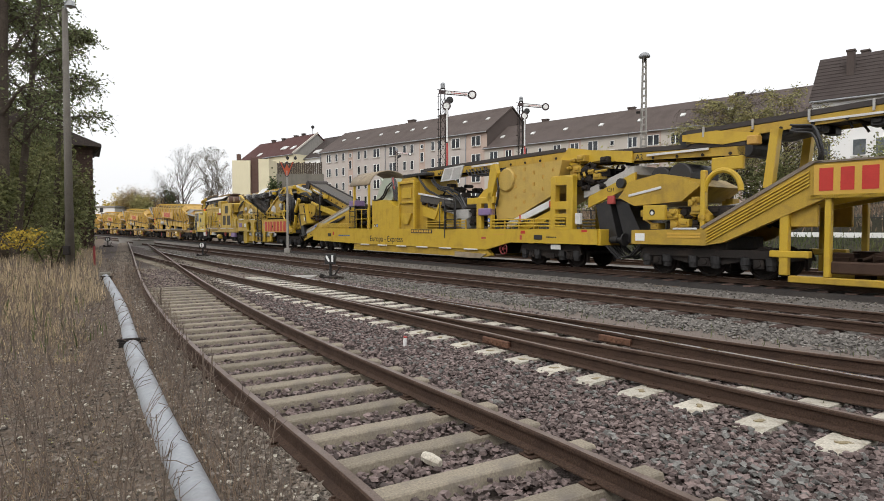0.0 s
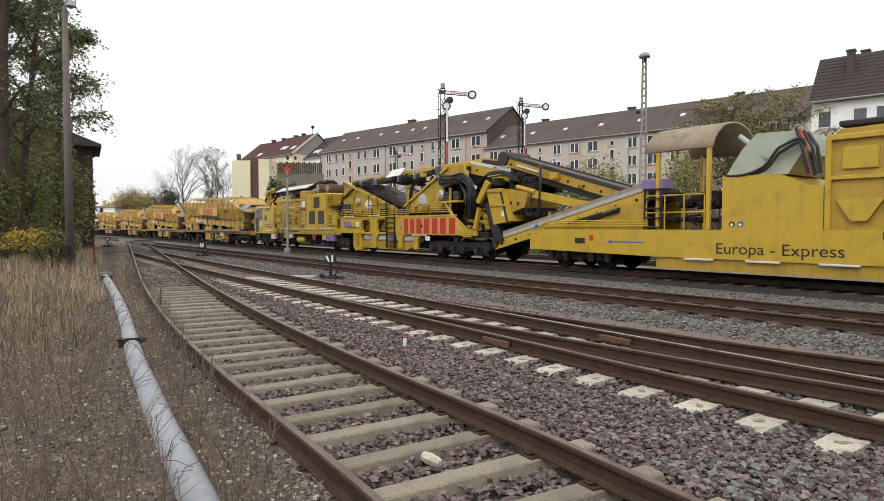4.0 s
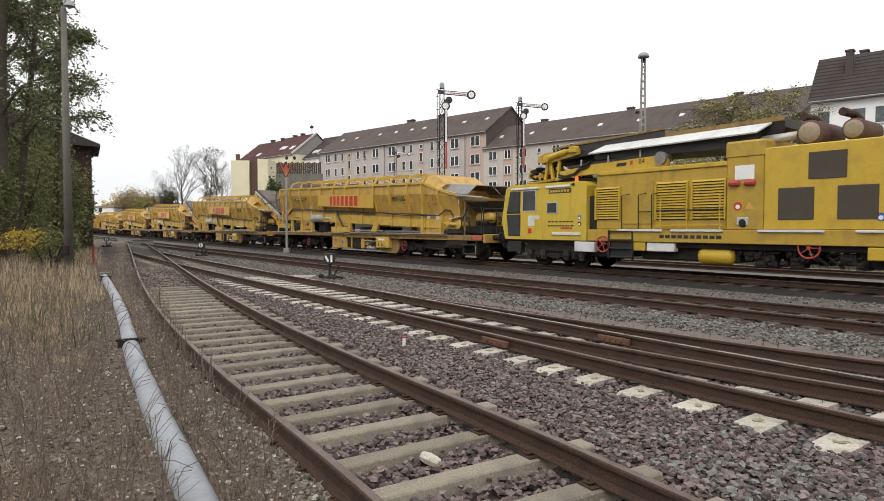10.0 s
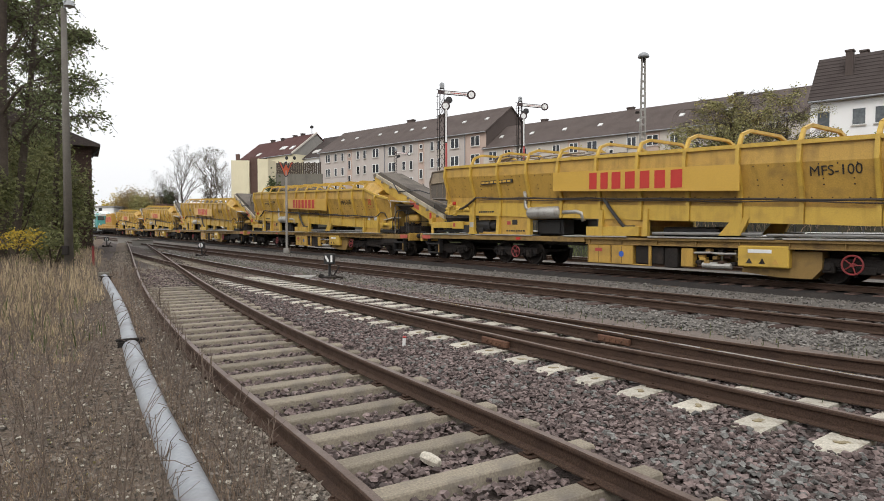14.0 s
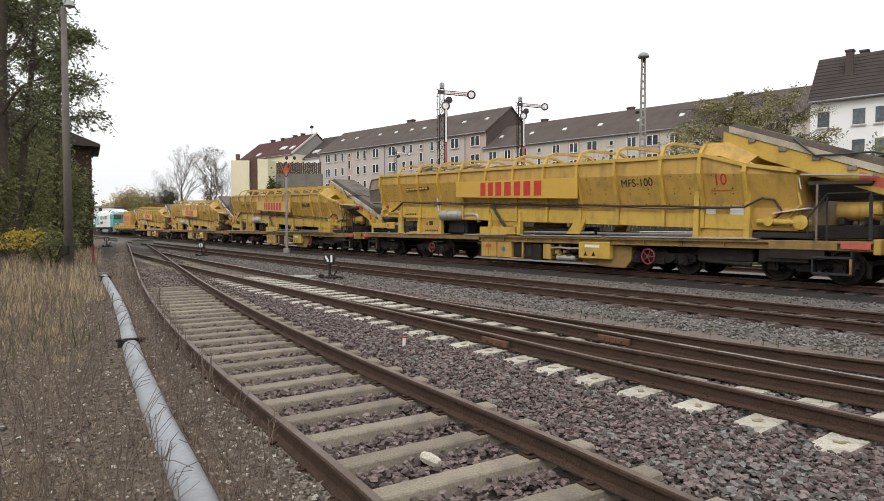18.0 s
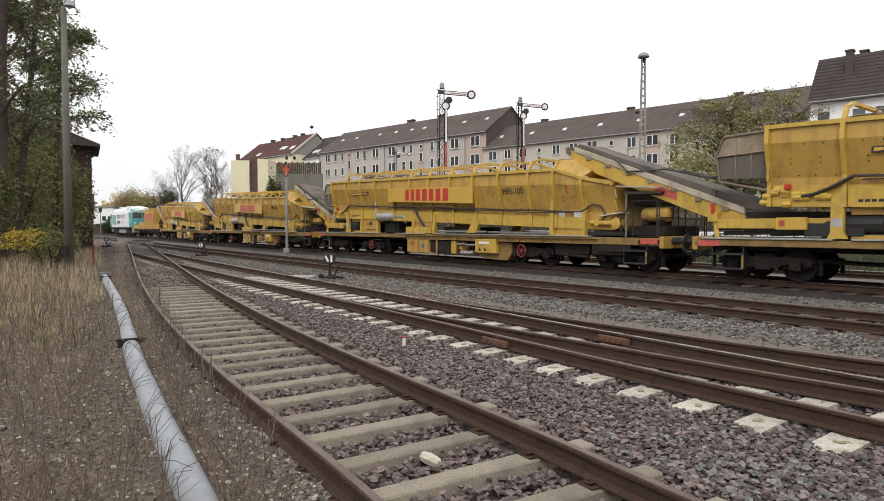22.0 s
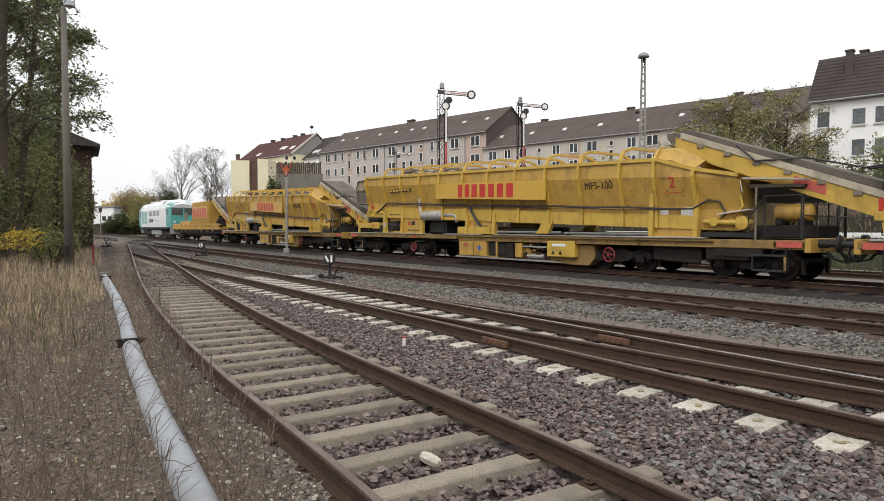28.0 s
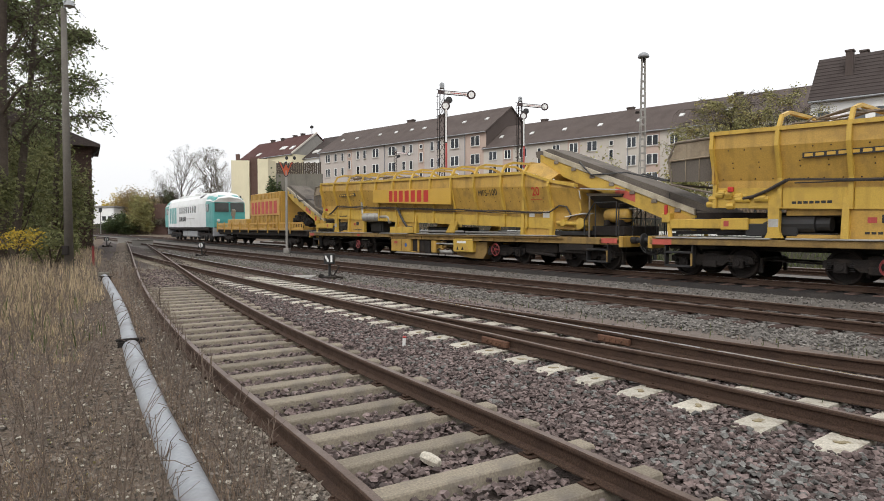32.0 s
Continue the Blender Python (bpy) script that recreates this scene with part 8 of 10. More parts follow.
        part("gear_block", f, "grime" if k % 3 == 0 else "lemon", v)
    part("gear_pipe", Form().tube([(-6.9, -0.8, 3.3), (-6.4, -0.9, 3.25), (-5.0, -0.9, 3.35), (-3.6, -0.8, 3.7)], 0.05, 6), "lemon", v)
    clutter(v, -6.7, -5.0, 3.35, 3.85, 0.85, 78, 18, "grime", 0.14)
    part("slew_base", Form().box(-6.8, -4.0, -0.8, 0.8, 3.18, 3.35, 0.04), "black", v)
    part("stay", Form().rod((-5.2, -0.95, 3.3), (-3.4, -0.95, 3.75), 0.06, 8), "grey_sheet", v)
    buffers(v, -8.1, -1)


arch_machine()
screen_machine()
riddle_machine()
power_machine()


# ---- flat wagon and locomotive ----
def flat_wagon():
    v = vehicle("flat_wagon", 192.7, 215.3, 7, "yellow flat wagon with low slatted sides and a board-sided crate", "flat wagon")
    for xs in ((-8.6, -6.8), (6.8, 8.6)):
        bogie(v, xs)
    part("underframe", Form().box(-10.2, 11, -1.2, 1.2, 0.85, 1.22, 0.03).box(-6, 6, -0.8, 0.8, 0.55, 0.9, 0.05), "grime", v)
    part("deck", Form().box(-10.1, 10.9, -1.38, 1.38, 1.22, 1.3, 0.01), "sleeper", v)
    for sg in (-1, 1):
        for k in range(9):
            a = -10.05 + 2.32 * k
            f = Form().box(a + 0.04, a + 2.28, sg * 1.38, sg * 1.42, 1.28, 1.45, 0.008).box(a + 0.04, a + 2.28, sg * 1.38, sg * 1.42, 1.72, 1.84, 0.008)
            for i in range(8):
                f.box(a + 0.06 + i * 0.285, a + 0.18 + i * 0.285, sg * 1.38, sg * 1.41, 1.4, 1.75, 0.005)
            part("side_board", f, "orange", v)
            part("stanchion", Form().box(a - 0.05, a + 0.05, sg * 1.4, sg * 1.48, 1.05, 1.95, 0.01), "yellow", v)
    f = Form().box(-0.6, 6.3, -1.25, 1.25, 1.3, 4.15, 0.03)
    cr = part("crate", f, "orange", v, "tall orange-yellow slatted crate")
    for sg in (-1, 1):
        f = Form()
        for k in range(22):
            x = -0.5 + k * 0.31
            f.box(x, x + 0.16, sg * 1.25, sg * 1.3, 1.35, 4.1, 0.01)
        part("crate_slats", f, "yellow", cr)
        sb = part("sign_board", Form().box(-0.5, 6.2, sg * 1.31, sg * 1.34, 2.4, 3.65, 0.01), "orange", cr)
        block_letters(sb, -0.2, 5.9, 3.0, sg * 1.342, 0.95, NAME_WIDTHS)
    part("tool_chest", Form().box(-8.5, -3.0, -0.9, 0.9, 1.3, 2.2, 0.04), "yellow", v)
    part("lever_stand", Form().box(-9.85, -9.65, -0.12, 0.12, 1.3, 2.7, 0.03).prism([(-10.0, 2.6), (-9.6, 2.6), (-9.5, 3.1), (-9.8, 3.2)], -0.15, 0.15), "sleeper", v)
    clutter(v, 7.0, 10.5, 1.5, 2.6, 0.7, 81, 26, "grime", 0.3)
    buffers(v, 11.35, 1)
    buffers(v, -10.75, -1)


def locomotive():
    v = vehicle("diesel_locomotive", 214.6, 236.9, 6.5, "white and turquoise diesel locomotive with a rounded cab end", "locomotive")
    for xs in ((-8.4, -6.5, -4.6), (4.6, 6.5, 8.4)):
        bogie(v, xs, 0.525, 1.08, True)
    prof = [(-1.45, 1.35), (-1.47, 2.2), (-1.45, 3.5), (-1.28, 4.05), (-0.85, 4.42), (0.0, 4.57), (0.85, 4.42), (1.28, 4.05), (1.45, 3.5), (1.47, 2.2), (1.45, 1.35)]

    def section(x, k, top, zs=0.0):
        return [(x, y * k, z if z < 3.6 else 3.6 + (z - 3.6) * top) for y, z in prof]
    f = Form().loft([section(-9.2, 1.0, 1.0), section(7.3, 1.0, 1.0)])
    part("body", f, "loco_white", v, "white locomotive body with grimy roof", smooth=False)
    for way, mat in ((1, "loco_green"), (-1, "loco_green")):
        a = 7.3 if way > 0 else -9.2
        f = Form().loft([section(a, 1.003, 1.0), section(a + way * 1.4, 1.0, 0.9), section(a + way * 2.2, 0.97, 0.6), section(a + way * 2.42, 0.93, 0.25)])
        cabp = part("cab", f, mat, v, "turquoise rounded driver's cab")
        part("cab_roof", Form().loft([[(a, -1.46, 3.7), (a, -0.92, 4.45), (a, 0, 4.61), (a, 0.92, 4.45), (a, 1.46, 3.7), (a, 0, 3.66)], [(a + way * 1.5, -1.46, 3.66), (a + way * 1.5, -0.94, 4.34), (a + way * 1.5, 0, 4.5), (a + way * 1.5, 0.94, 4.34), (a + way * 1.5, 1.46, 3.66), (a + way * 1.5, 0, 3.62)], [(a + way * 2.5, -1.38, 3.58), (a + way * 2.55, -0.92, 3.88), (a + way * 2.6, 0, 4.02), (a + way * 2.55, 0.92, 3.88), (a + way * 2.5, 1.38, 3.58), (a + way * 2.4, 0, 3.54)]]), "loco_white", v)
        for sg in (-1, 1):
            x0, x1 = a + way * 2.19, a + way * 2.45
            f = Form()
            f.add([(a + way * 2.2, sg * 0.08, 3.52), (a + way * 2.15, sg * 1.26, 3.5), (a + way * 2.2, sg * 1.26, 2.72), (a + way * 2.28, sg * 0.08, 2.72), (a + way * 2.47, sg * 0.08, 3.52), (a + way * 2.44, sg * 1.26, 3.5), (a + way * 2.46, sg * 1.26, 2.72), (a + way * 2.48, sg * 0.08, 2.72)],
                  [(0, 1, 2, 3), (4, 7, 6, 5), (0, 4, 5, 1), (1, 5, 6, 2), (2, 6, 7, 3), (3, 7, 4, 0)])
            part("windscreen", f, "glass", cabp)
            lo, hi = sorted((a + way * 0.35, a + way * 1.15))
            part("cab_side_window", Form().box(lo, hi, sg * 1.44, sg * 1.49, 2.75, 3.42, 0.02), "glass", cabp)
            part("headlamp", Form().lathe([(0.0, 0.1), (0.1, 0.09), (0.13, 0.0)], (a + way * 2.45, sg * 0.95, 1.95), "x", 12), "pale_sheet", cabp)
            part("cab_door", Form().box(*sorted((a - way * 0.5, a + way * 0.15)), sg * 1.455, sg * 1.478, 1.45, 3.2, 0.01), "loco_white", v)
    for sg in (-1, 1):
        for k in range(8):
            x = -3.6 + k * 0.95
            part("side_window", Form().box(x, x + 0.5, sg * 1.452, sg * 1.475, 2.75, 3.38, 0.01), "glass", v)
        for k in range(4):
            x = -8.6 + k * 0.95
            part("side_stripe", Form().box(x, x + 0.6, sg * 1.46, sg * 1.478, 1.75, 3.42, 0.01), "loco_green", v)
        for a, b in ((-3.6, -3.1), (-2.8, -2.3), (-2.1, -1.6), (-1.4, -0.7)):
            part("operator_mark", Form().box(a, b, sg * 1.47, sg * 1.482, 1.95, 2.4), "black", v)
        part("grey_line", Form().box(-0.4, 3.0, sg * 1.468, sg * 1.48, 2.15, 2.22), "grey_sheet", v)
        part("skirt", Form().box(-9.4, 8.4, sg * 1.38, sg * 1.46, 1.12, 1.36, 0.02), "grime", v)
        f = Form().box(-9.4, 8.2, sg * 1.4, sg * 1.5, 1.36, 1.4)
        part("handrail_edge", f, "pale_sheet", v)
    part("fuel_tank", Form().box(-3.2, 3.2, -1.25, 1.25, 0.4, 1.1, 0.08), "loco_grey", v)
    part("underframe", Form().box(-9.6, 9.2, -1.3, 1.3, 1.0, 1.35, 0.05), "grime", v)
    for way, x in ((1, 9.55), (-1, -9.95)):
        part("buffer_beam", Form().box(x - 0.1, x + 0.1, -1.4, 1.4, 0.55, 1.35, 0.04), "loco_grey", v)
        buffers(v, x + way * 0.6, way)
    part("roof_hatch", Form().box(-6.0, -3.0, -0.8, 0.8, 4.42, 4.66, 0.05), "loco_white", v)
    part("roof_hatch", Form().box(1.0, 3.2, -0.9, 0.9, 4.38, 4.64, 0.05), "loco_white", v)
    f = Form()
    for x in (4.4, 5.0):
        f.prism([(-1.28, 4.06), (-0.86, 4.43), (-0.8, 4.48), (-1.25, 4.14)], x, x + 0.3, "x")
    part("roof_vent", f, "black", v)
    # a tall type: enlarged to its true height
    for c in list(v.children):
        c.matrix_basis = Matrix.Scale(1.1, 4) @ c.matrix_basis


flat_wagon()
locomotive()
# ---- signals, posts, pipe ----
def lattice(form, h, w0, w1, z0=-0.1, step=0.55, r=0.03):
    """A square lattice mast with crossed bars."""
    def corner(k, z):
        w = w0 + (w1 - w0) * (z - z0) / (h - z0)
        return ((w if k in (0, 3) else -w), (w if k < 2 else -w), z)
    for k in range(4):
        form.rod(corner(k, z0), corner(k, h), r, 5)
    z, i = z0 + 0.3, 0
    while z + step < h:
        for k in range(4):
            a, b = (k, (k + 1) % 4) if i % 2 == 0 else ((k + 1) % 4, k)
            form.rod(corner(a, z), corner(b, z + step), r * 0.55, 4)
        z += step
        i += 1


def semaphore(x, y, h, arm, turn, second=True):
    ob = thing("semaphore_signal", pose(x, y, 0, 0, 0, turn), "red and white semaphore signal with arm level on a lattice mast", "railway signal", "semaphore signals")
    f = Form()
    lattice(f, h, 0.2, 0.12)
    part("mast", f, "grime", ob)
    f = Form().box(-0.14, 0.14, -0.14, 0.14, h, h + 0.22, 0.03).lathe([(0.16, h + 0.22), (0.12, h + 0.34), (0.0, h + 0.4)], (0, 0, 0), "z", 10)
    part("mast_cap", f, "loco_grey", ob)
    za = h - 0.25
    tilt = -0.09
    def bar(form, x0, x1, half, y0, y1):
        form.prism([(x0, za - half + tilt * x0), (x1, za - half + tilt * x1), (x1, za + half + tilt * x1), (x0, za + half + tilt * x0)], y0, y1)
    f = Form()
    bar(f, -0.25, arm - 0.2, 0.12, -0.24, -0.2)
    ar = part("arm", f, "arm_edge", ob)
    f = Form()
    bar(f, 0.16, arm - 0.25, 0.075, -0.255, -0.24)
    part("white_face", f, "white", ar)
    f = Form()
    bar(f, 0.5, arm - 0.3, 0.022 if x < 1 else 0.012, -0.262, -0.255)
    part("red_line", f, "red_dull", ar)
    zc = za + tilt * arm
    part("disc_rim", Form().lathe([(0.0, -0.24), (0.27, -0.24), (0.27, -0.2), (0.0, -0.2)], (arm, 0, zc), "y", 20), "arm_edge", ar)
    part("disc_face", Form().lathe([(0.0, -0.262), (0.175, -0.262), (0.175, -0.235)], (arm, 0, zc), "y", 18), "white", ar)
    part("lamp", Form().box(0.1, 0.35, -0.2, 0.05, za - 0.75, za - 0.42, 0.04).lathe([(0.0, -0.22), (0.2, -0.2), (0.22, -0.1)], (0.42, 0, za - 0.45), "y", 12), "black", ob)
    if second:
        f = Form().box(0.17, 0.33, -0.24, -0.2, za - 3.05, za - 0.95, 0.01)
        lo = part("lower_arm", f, "arm_edge", ob)
        part("white_face", Form().box(0.205, 0.295, -0.255, -0.24, za - 3.0, za - 1.0), "white", lo)
        part("red_end", Form().box(0.2, 0.32, -0.25, -0.2, za - 4.6, za - 3.05, 0.01), "red_dull", lo)
        part("disc_rim", Form().lathe([(0.0, -0.24), (0.27, -0.24), (0.27, -0.2), (0.0, -0.2)], (0.22, 0, za - 0.82), "y", 18), "arm_edge", lo)
        part("disc_face", Form().lathe([(0.0, -0.262), (0.18, -0.262), (0.18, -0.235)], (0.22, 0, za - 0.82), "y", 16), "white", lo)
    f = Form().rod((-0.28, 0, 0), (-0.26, 0, za), 0.015, 5)
    for k in range(int(h / 0.4)):
        part("rung", Form().box(-0.34, -0.2, -0.02, 0.02, 0.4 + 0.4 * k, 0.43 + 0.4 * k), "grime", ob)
    part("signal_rod", f, "grime", ob)
    return ob


semaphore(0.0, 38, 10.06, 1.77, 0)
semaphore(5.75, 46, 10.88, 1.77, 0)
semaphore(-6.3, 85, 12.05, 1.85, 0, False)


def lamp_mast():
    ob = thing("lamp_mast", pose(13.5, 42, 0), "tall lattice mast with a grey mushroom lamp", "street lamp")
    f = Form()
    for sx in (-1, 1):
        for sy in (-1, 1):
            f.rod((sx * 0.24, sy * 0.2, -0.1), (sx * 0.1, sy * 0.1, 13.0), 0.035, 6)
    part("mast", f, "concrete", ob)
    for k in range(26):
        z = 0.4 + 0.48 * k
        w = 0.24 - 0.14 * z / 13.0
        part("batten", Form().box(-w, w, -w - 0.01, -w + 0.03, z - 0.04, z + 0.04).box(-w, w, w - 0.03, w + 0.01, z - 0.04, z + 0.04), "concrete", ob)
    part("shade", Form().lathe([(0.1, 12.98), (0.36, 13.02), (0.38, 13.09), (0.28, 13.27), (0.1, 13.36), (0.0, 13.38)], (0, 0, 0), "z", 20), "loco_grey", ob, "grey-green mushroom lamp shade", smooth=True)
    part("collar", Form().lathe([(0.1, 12.7), (0.1, 13.0)], (0, 0, 0), "z", 12), "grime", ob)
    part("bracket_lamp", Form().box(-0.5, -0.25, -0.1, 0.1, 9.3, 9.45, 0.03), "grime", ob)


def wooden_pole():
    ob = thing("light_pole", pose(-14.45, 24, 0), "weathered grey wooden pole with a small lamp on top", "street lamp")
    part("pole", Form().rod((0, 0, -0.1), (0, 0, 10.0), 0.17, 12, 0.1), "pole_wood", ob, smooth=True)
    f = Form().tube([(0, 0, 9.9), (0.08, -0.05, 10.25), (0.25, -0.1, 10.3)], 0.03, 6)
    f.lathe([(0.0, 10.02), (0.2, 10.05), (0.1, 10.25), (0.0, 10.3)], (0.3, -0.1, 0), "z", 12)
    part("lamp", f, "loco_grey", ob)
    part("switch_box", Form().box(-0.12, 0.12, -0.28, -0.15, 0.6, 0.95, 0.02), "grime", ob)


def w_board():
    ob = thing("signal_board", pose(-10.57, 42.24, 0), "slim post with an orange-red board shaped like a double notch", "railway sign")
    part("post", Form().rod((0, 0, -0.1), (0, 0, 5.5), 0.09, 10, 0.07), "concrete", ob)
    part("base", Form().box(-0.2, 0.2, -0.2, 0.2, -0.1, 0.25, 0.03), "concrete", ob)
    f = Form().prism([(-0.5, 6.1), (-0.12, 5.2), (0.0, 5.08), (0.12, 5.2), (0.5, 6.1), (0.3, 6.0), (0.16, 5.72), (0.0, 6.02), (-0.16, 5.72), (-0.3, 6.0)], -0.06, 0.0)
    bd = part("board", f, "board_orange", ob)
    for sg in (-1, 1):
        part("dark_edge", Form().prism([(sg * 0.52, 6.14), (sg * 0.13, 5.17), (0.0, 5.03), (0.0, 5.1), (sg * 0.1, 5.22), (sg * 0.45, 6.07)], -0.07, -0.06), "black", bd)
        part("notch_mark", Form().prism([(sg * 0.3, 6.02), (sg * 0.16, 5.74), (0.0, 6.04), (0.0, 5.95), (sg * 0.16, 5.62), (sg * 0.33, 5.96)], -0.072, -0.06), "black", bd)
    for x in (0.05, 0.58):
        part("lamp_head", Form().lathe([(0.0, 6.5), (0.1, 6.4), (0.1, 6.28), (0.0, 6.2)], (x, -0.05, 0), "z", 10), "black", bd)


def switch_stand(x, y, turn, face):
    ob = thing("switch_stand", pose(x, y, -0.03, 0, 0, turn), "low switch stand with a black and white lantern", "railway signal", "switch stands")
    part("base", Form().box(-0.22, 0.22, -0.18, 0.18, -0.08, 0.08, 0.02).rod((0.05, 0, 0.1), (0.45, -0.1, 0.03), 0.04, 6).rod((0.1, 0, 0.05), (0.32, 0.05, 0.4), 0.025, 6), "grime", ob)
    part("post", Form().rod((0, 0, 0), (0, 0, 0.5), 0.045, 8), "black", ob)
    part("counterweight", Form().lathe([(0.03, -0.04), (0.09, -0.03), (0.09, 0.03), (0.03, 0.04)], (-0.28, 0, 0.06), "y", 12), "grime", ob)
    lt = part("lantern", Form().box(-0.17, 0.17, -0.13, 0.13, 0.48, 0.82, 0.015), "black", ob)
    if face == 0:
        part("white_mark", Form().prism([(-0.13, 0.765), (-0.085, 0.765), (-0.01, 0.63), (-0.01, 0.56), (-0.045, 0.56), (-0.13, 0.7)], -0.14, -0.13), "white", lt)
        part("white_mark", Form().box(0.055, 0.115, -0.14, -0.13, 0.55, 0.775), "white", lt)
    else:
        part("white_mark", Form().lathe([(0.0, -0.14), (0.13, -0.14), (0.13, -0.13)], (0, 0, 0.64), "y", 14), "white", lt)
        part("dark_bar", Form().box(-0.02, 0.02, -0.15, -0.14, 0.53, 0.75), "black", lt)
    return ob


lamp_mast()
wooden_pole()
w_board()
switch_stand(-3.72, 20.49, 0, 0)
switch_stand(-14.1, 36.37, 0, 1)
switch_stand(-29.2, 54.0, 20, 1)
tagged(part("cover_plate", Form().box(-5.6, -4.3, 20.4, 21.2, -0.1, 0.03, 0.02), "concrete"), "flat grey concrete cable cover", "cover")
f = Form().box(-0.04, 0.04, -0.04, 0.04, -0.1, 0.8, 0.01)
tagged(part("marker_post", f, "wheel_red", at=pose(-16.1, 28.6, 0)), "short red marker post in the grass", "post")
for x, y in ((-28.0, 58.0), (-33.5, 66.0)):
    ob = tagged(part("cable_box", Form().box(-0.9, 0.9, -0.3, 0.3, -0.1, 0.42, 0.03), "concrete", at=pose(x, y, 0, 0, 0, 25)), "low grey cable box beside the track", "box")
    part("lid", Form().box(-0.95, 0.95, -0.34, 0.34, 0.42, 0.48, 0.02), "wall_old", ob)
for x, y, h in ((-83, 155, 6.0), (-77, 140, 5.0)):
    ob = thing("light_signal", pose(x, y, 0), "distant light signal on a slim mast", "railway signal", "light signals")
    part("mast", Form().rod((0, 0, -0.1), (0, 0, h), 0.09, 8), "steel", ob)
    part("head", Form().box(-0.35, 0.35, -0.15, 0.15, h, h + 1.0, 0.05), "black", ob)

# the pipe
def along_line(line, x, y):
    """Length along a line at the point nearest to a place."""
    return float(line.d[np.argmin((line.q[:, 0] - x) ** 2 + (line.q[:, 1] - y) ** 2)])


tube_pts = [PIPE.at(s)[0] + Vector((0, 0, -0.03 + 0.006 * math.sin(s * 0.9))) for s in np.arange(0, PIPE.length, 0.25)]
pipe_ob = thing("pipeline", Matrix(), "weathered pale grey metal pipe lying along the ground", "pipe")
part("pipe", Form().tube(tube_pts, 0.112, 20), "pipe", pipe_ob, smooth=True)
for s in (along_line(PIPE, -4.5, 8.92), along_line(PIPE, -10.95, 20.1)):
    p, h = PIPE.at(s)
    f = Form().box(-0.19, 0.19, -0.03, 0.03, 0.06, 0.1, 0.01).box(-0.17, 0.17, -0.035, 0.035, -0.14, 0.06, 0.015).rod((0, -0.04, -0.03), (0, 0.04, -0.03), 0.126, 18)
    part("clamp", f, "grime", pipe_ob, at=pose(p.x, p.y, 0, 0, 0, math.degrees(h)))
p, h = PIPE.at(along_line(PIPE, -11.5, 21.06))
part("support_block", Form().box(-0.17, 0.17, -0.1, 0.1, -0.14, 0.14, 0.03), "wall_old", pipe_ob, at=pose(p.x, p.y, 0, 0, 0, math.degrees(h)))

# small finds on the ballast
f = Form().lathe([(0.0, -0.085), (0.035, -0.08), (0.045, -0.02), (0.04, 0.05), (0.03, 0.08), (0.0, 0.085)], (0, 0, 0), "x", 7)
tagged(part("pale_stone", f, "sleeper_pale", at=pose(-0.08, 4.42, -0.01, 12, 8, -38)), "long pale stone between two sleepers", "stone")
f = Form().rod((0, 0, -0.05), (0.0, 0, 0.12), 0.025, 8)
ob = tagged(part("marker_peg", f, "white", at=pose(-0.54, 8.75, 0, 0, 4, 0)), "small white and red marker peg in the ballast", "peg")
part("red_band", Form().rod((0, 0, 0.1), (0, 0, 0.122), 0.027, 8), "red_dull", ob)
for line, x, y, off in ((B, 1.5, 8.85, 0.80), (B, 1.8, 8.4, -0.7)):
    s = along_line(line, x, y)
    p, h = line.at(s, off)
    f = Form().box(-0.03, 0.03, -0.28, 0.28, 0.03, 0.12, 0.01)
    for k in (-0.15, -0.05, 0.05, 0.15):
        f.rod((-0.055, k, 0.075), (0.05, k, 0.075), 0.016, 6)
    tagged(part("fishplate", f, "rust_orange", at=pose(p.x, p.y, 0, 0, 0, math.degrees(h))), "rusty orange-brown fishplate joint on a rail", "fishplate")
# ---- trees, grass ----
def leaf_mesh(name, centres, sizes, material, seed, droop=0.3):
    """Many small leaves: each a bent pair of triangles facing its own way."""
    rng = np.random.RandomState(seed)
    n = len(centres)
    d = rng.normal(size=(n, 3))
    d[:, 2] *= 0.6
    d /= np.linalg.norm(d, axis=1)[:, None]
    e = np.cross(d, rng.normal(size=(n, 3)))
    e /= np.linalg.norm(e, axis=1)[:, None]
    s = sizes[:, None]
    nrm = np.cross(d, e)
    v = np.stack([centres - d * s, centres + e * s * 0.55 + nrm * s * 0.15, centres + d * s, centres - e * s * 0.55 + nrm * s * 0.15], 1).reshape(-1, 3)
    me = bpy.data.meshes.new(name)
    idx = np.arange(n * 4).reshape(n, 4)
    me.from_pydata(v.tolist(), [], idx.tolist())
    me.materials.append(M[material])
    me.update()
    return me


def grow(form, p, d, length, r, depth, rnd, tips, spread=0.6, up=0.15, shrink=0.72):
    """Tapered limbs that fork."""
    q = p
    steps = 3
    for k in range(steps):
        d2 = (d + Vector((rnd.gauss(0, 0.13), rnd.gauss(0, 0.13), rnd.gauss(0, 0.06) + up * 0.25))).normalized()
        e = q + d2 * length / steps
        form.rod(q, e, r * (1 - 0.25 * k / steps), 6 if r > 0.05 else 4, r * (1 - 0.25 * (k + 1) / steps), caps=False)
        q, d = e, d2
        if depth <= 2:
            tips.append(q)
    if depth == 0:
        tips.append(q)
        return
    for k in range(3 if depth > 1 else 2):
        a = Vector((rnd.gauss(0, 1), rnd.gauss(0, 1), rnd.gauss(0, 0.5) + up)).normalized()
        grow(form, q, (d + a * spread).normalized(), length * shrink * rnd.uniform(0.8, 1.15), r * 0.62, depth - 1, rnd, tips, spread, up, shrink)


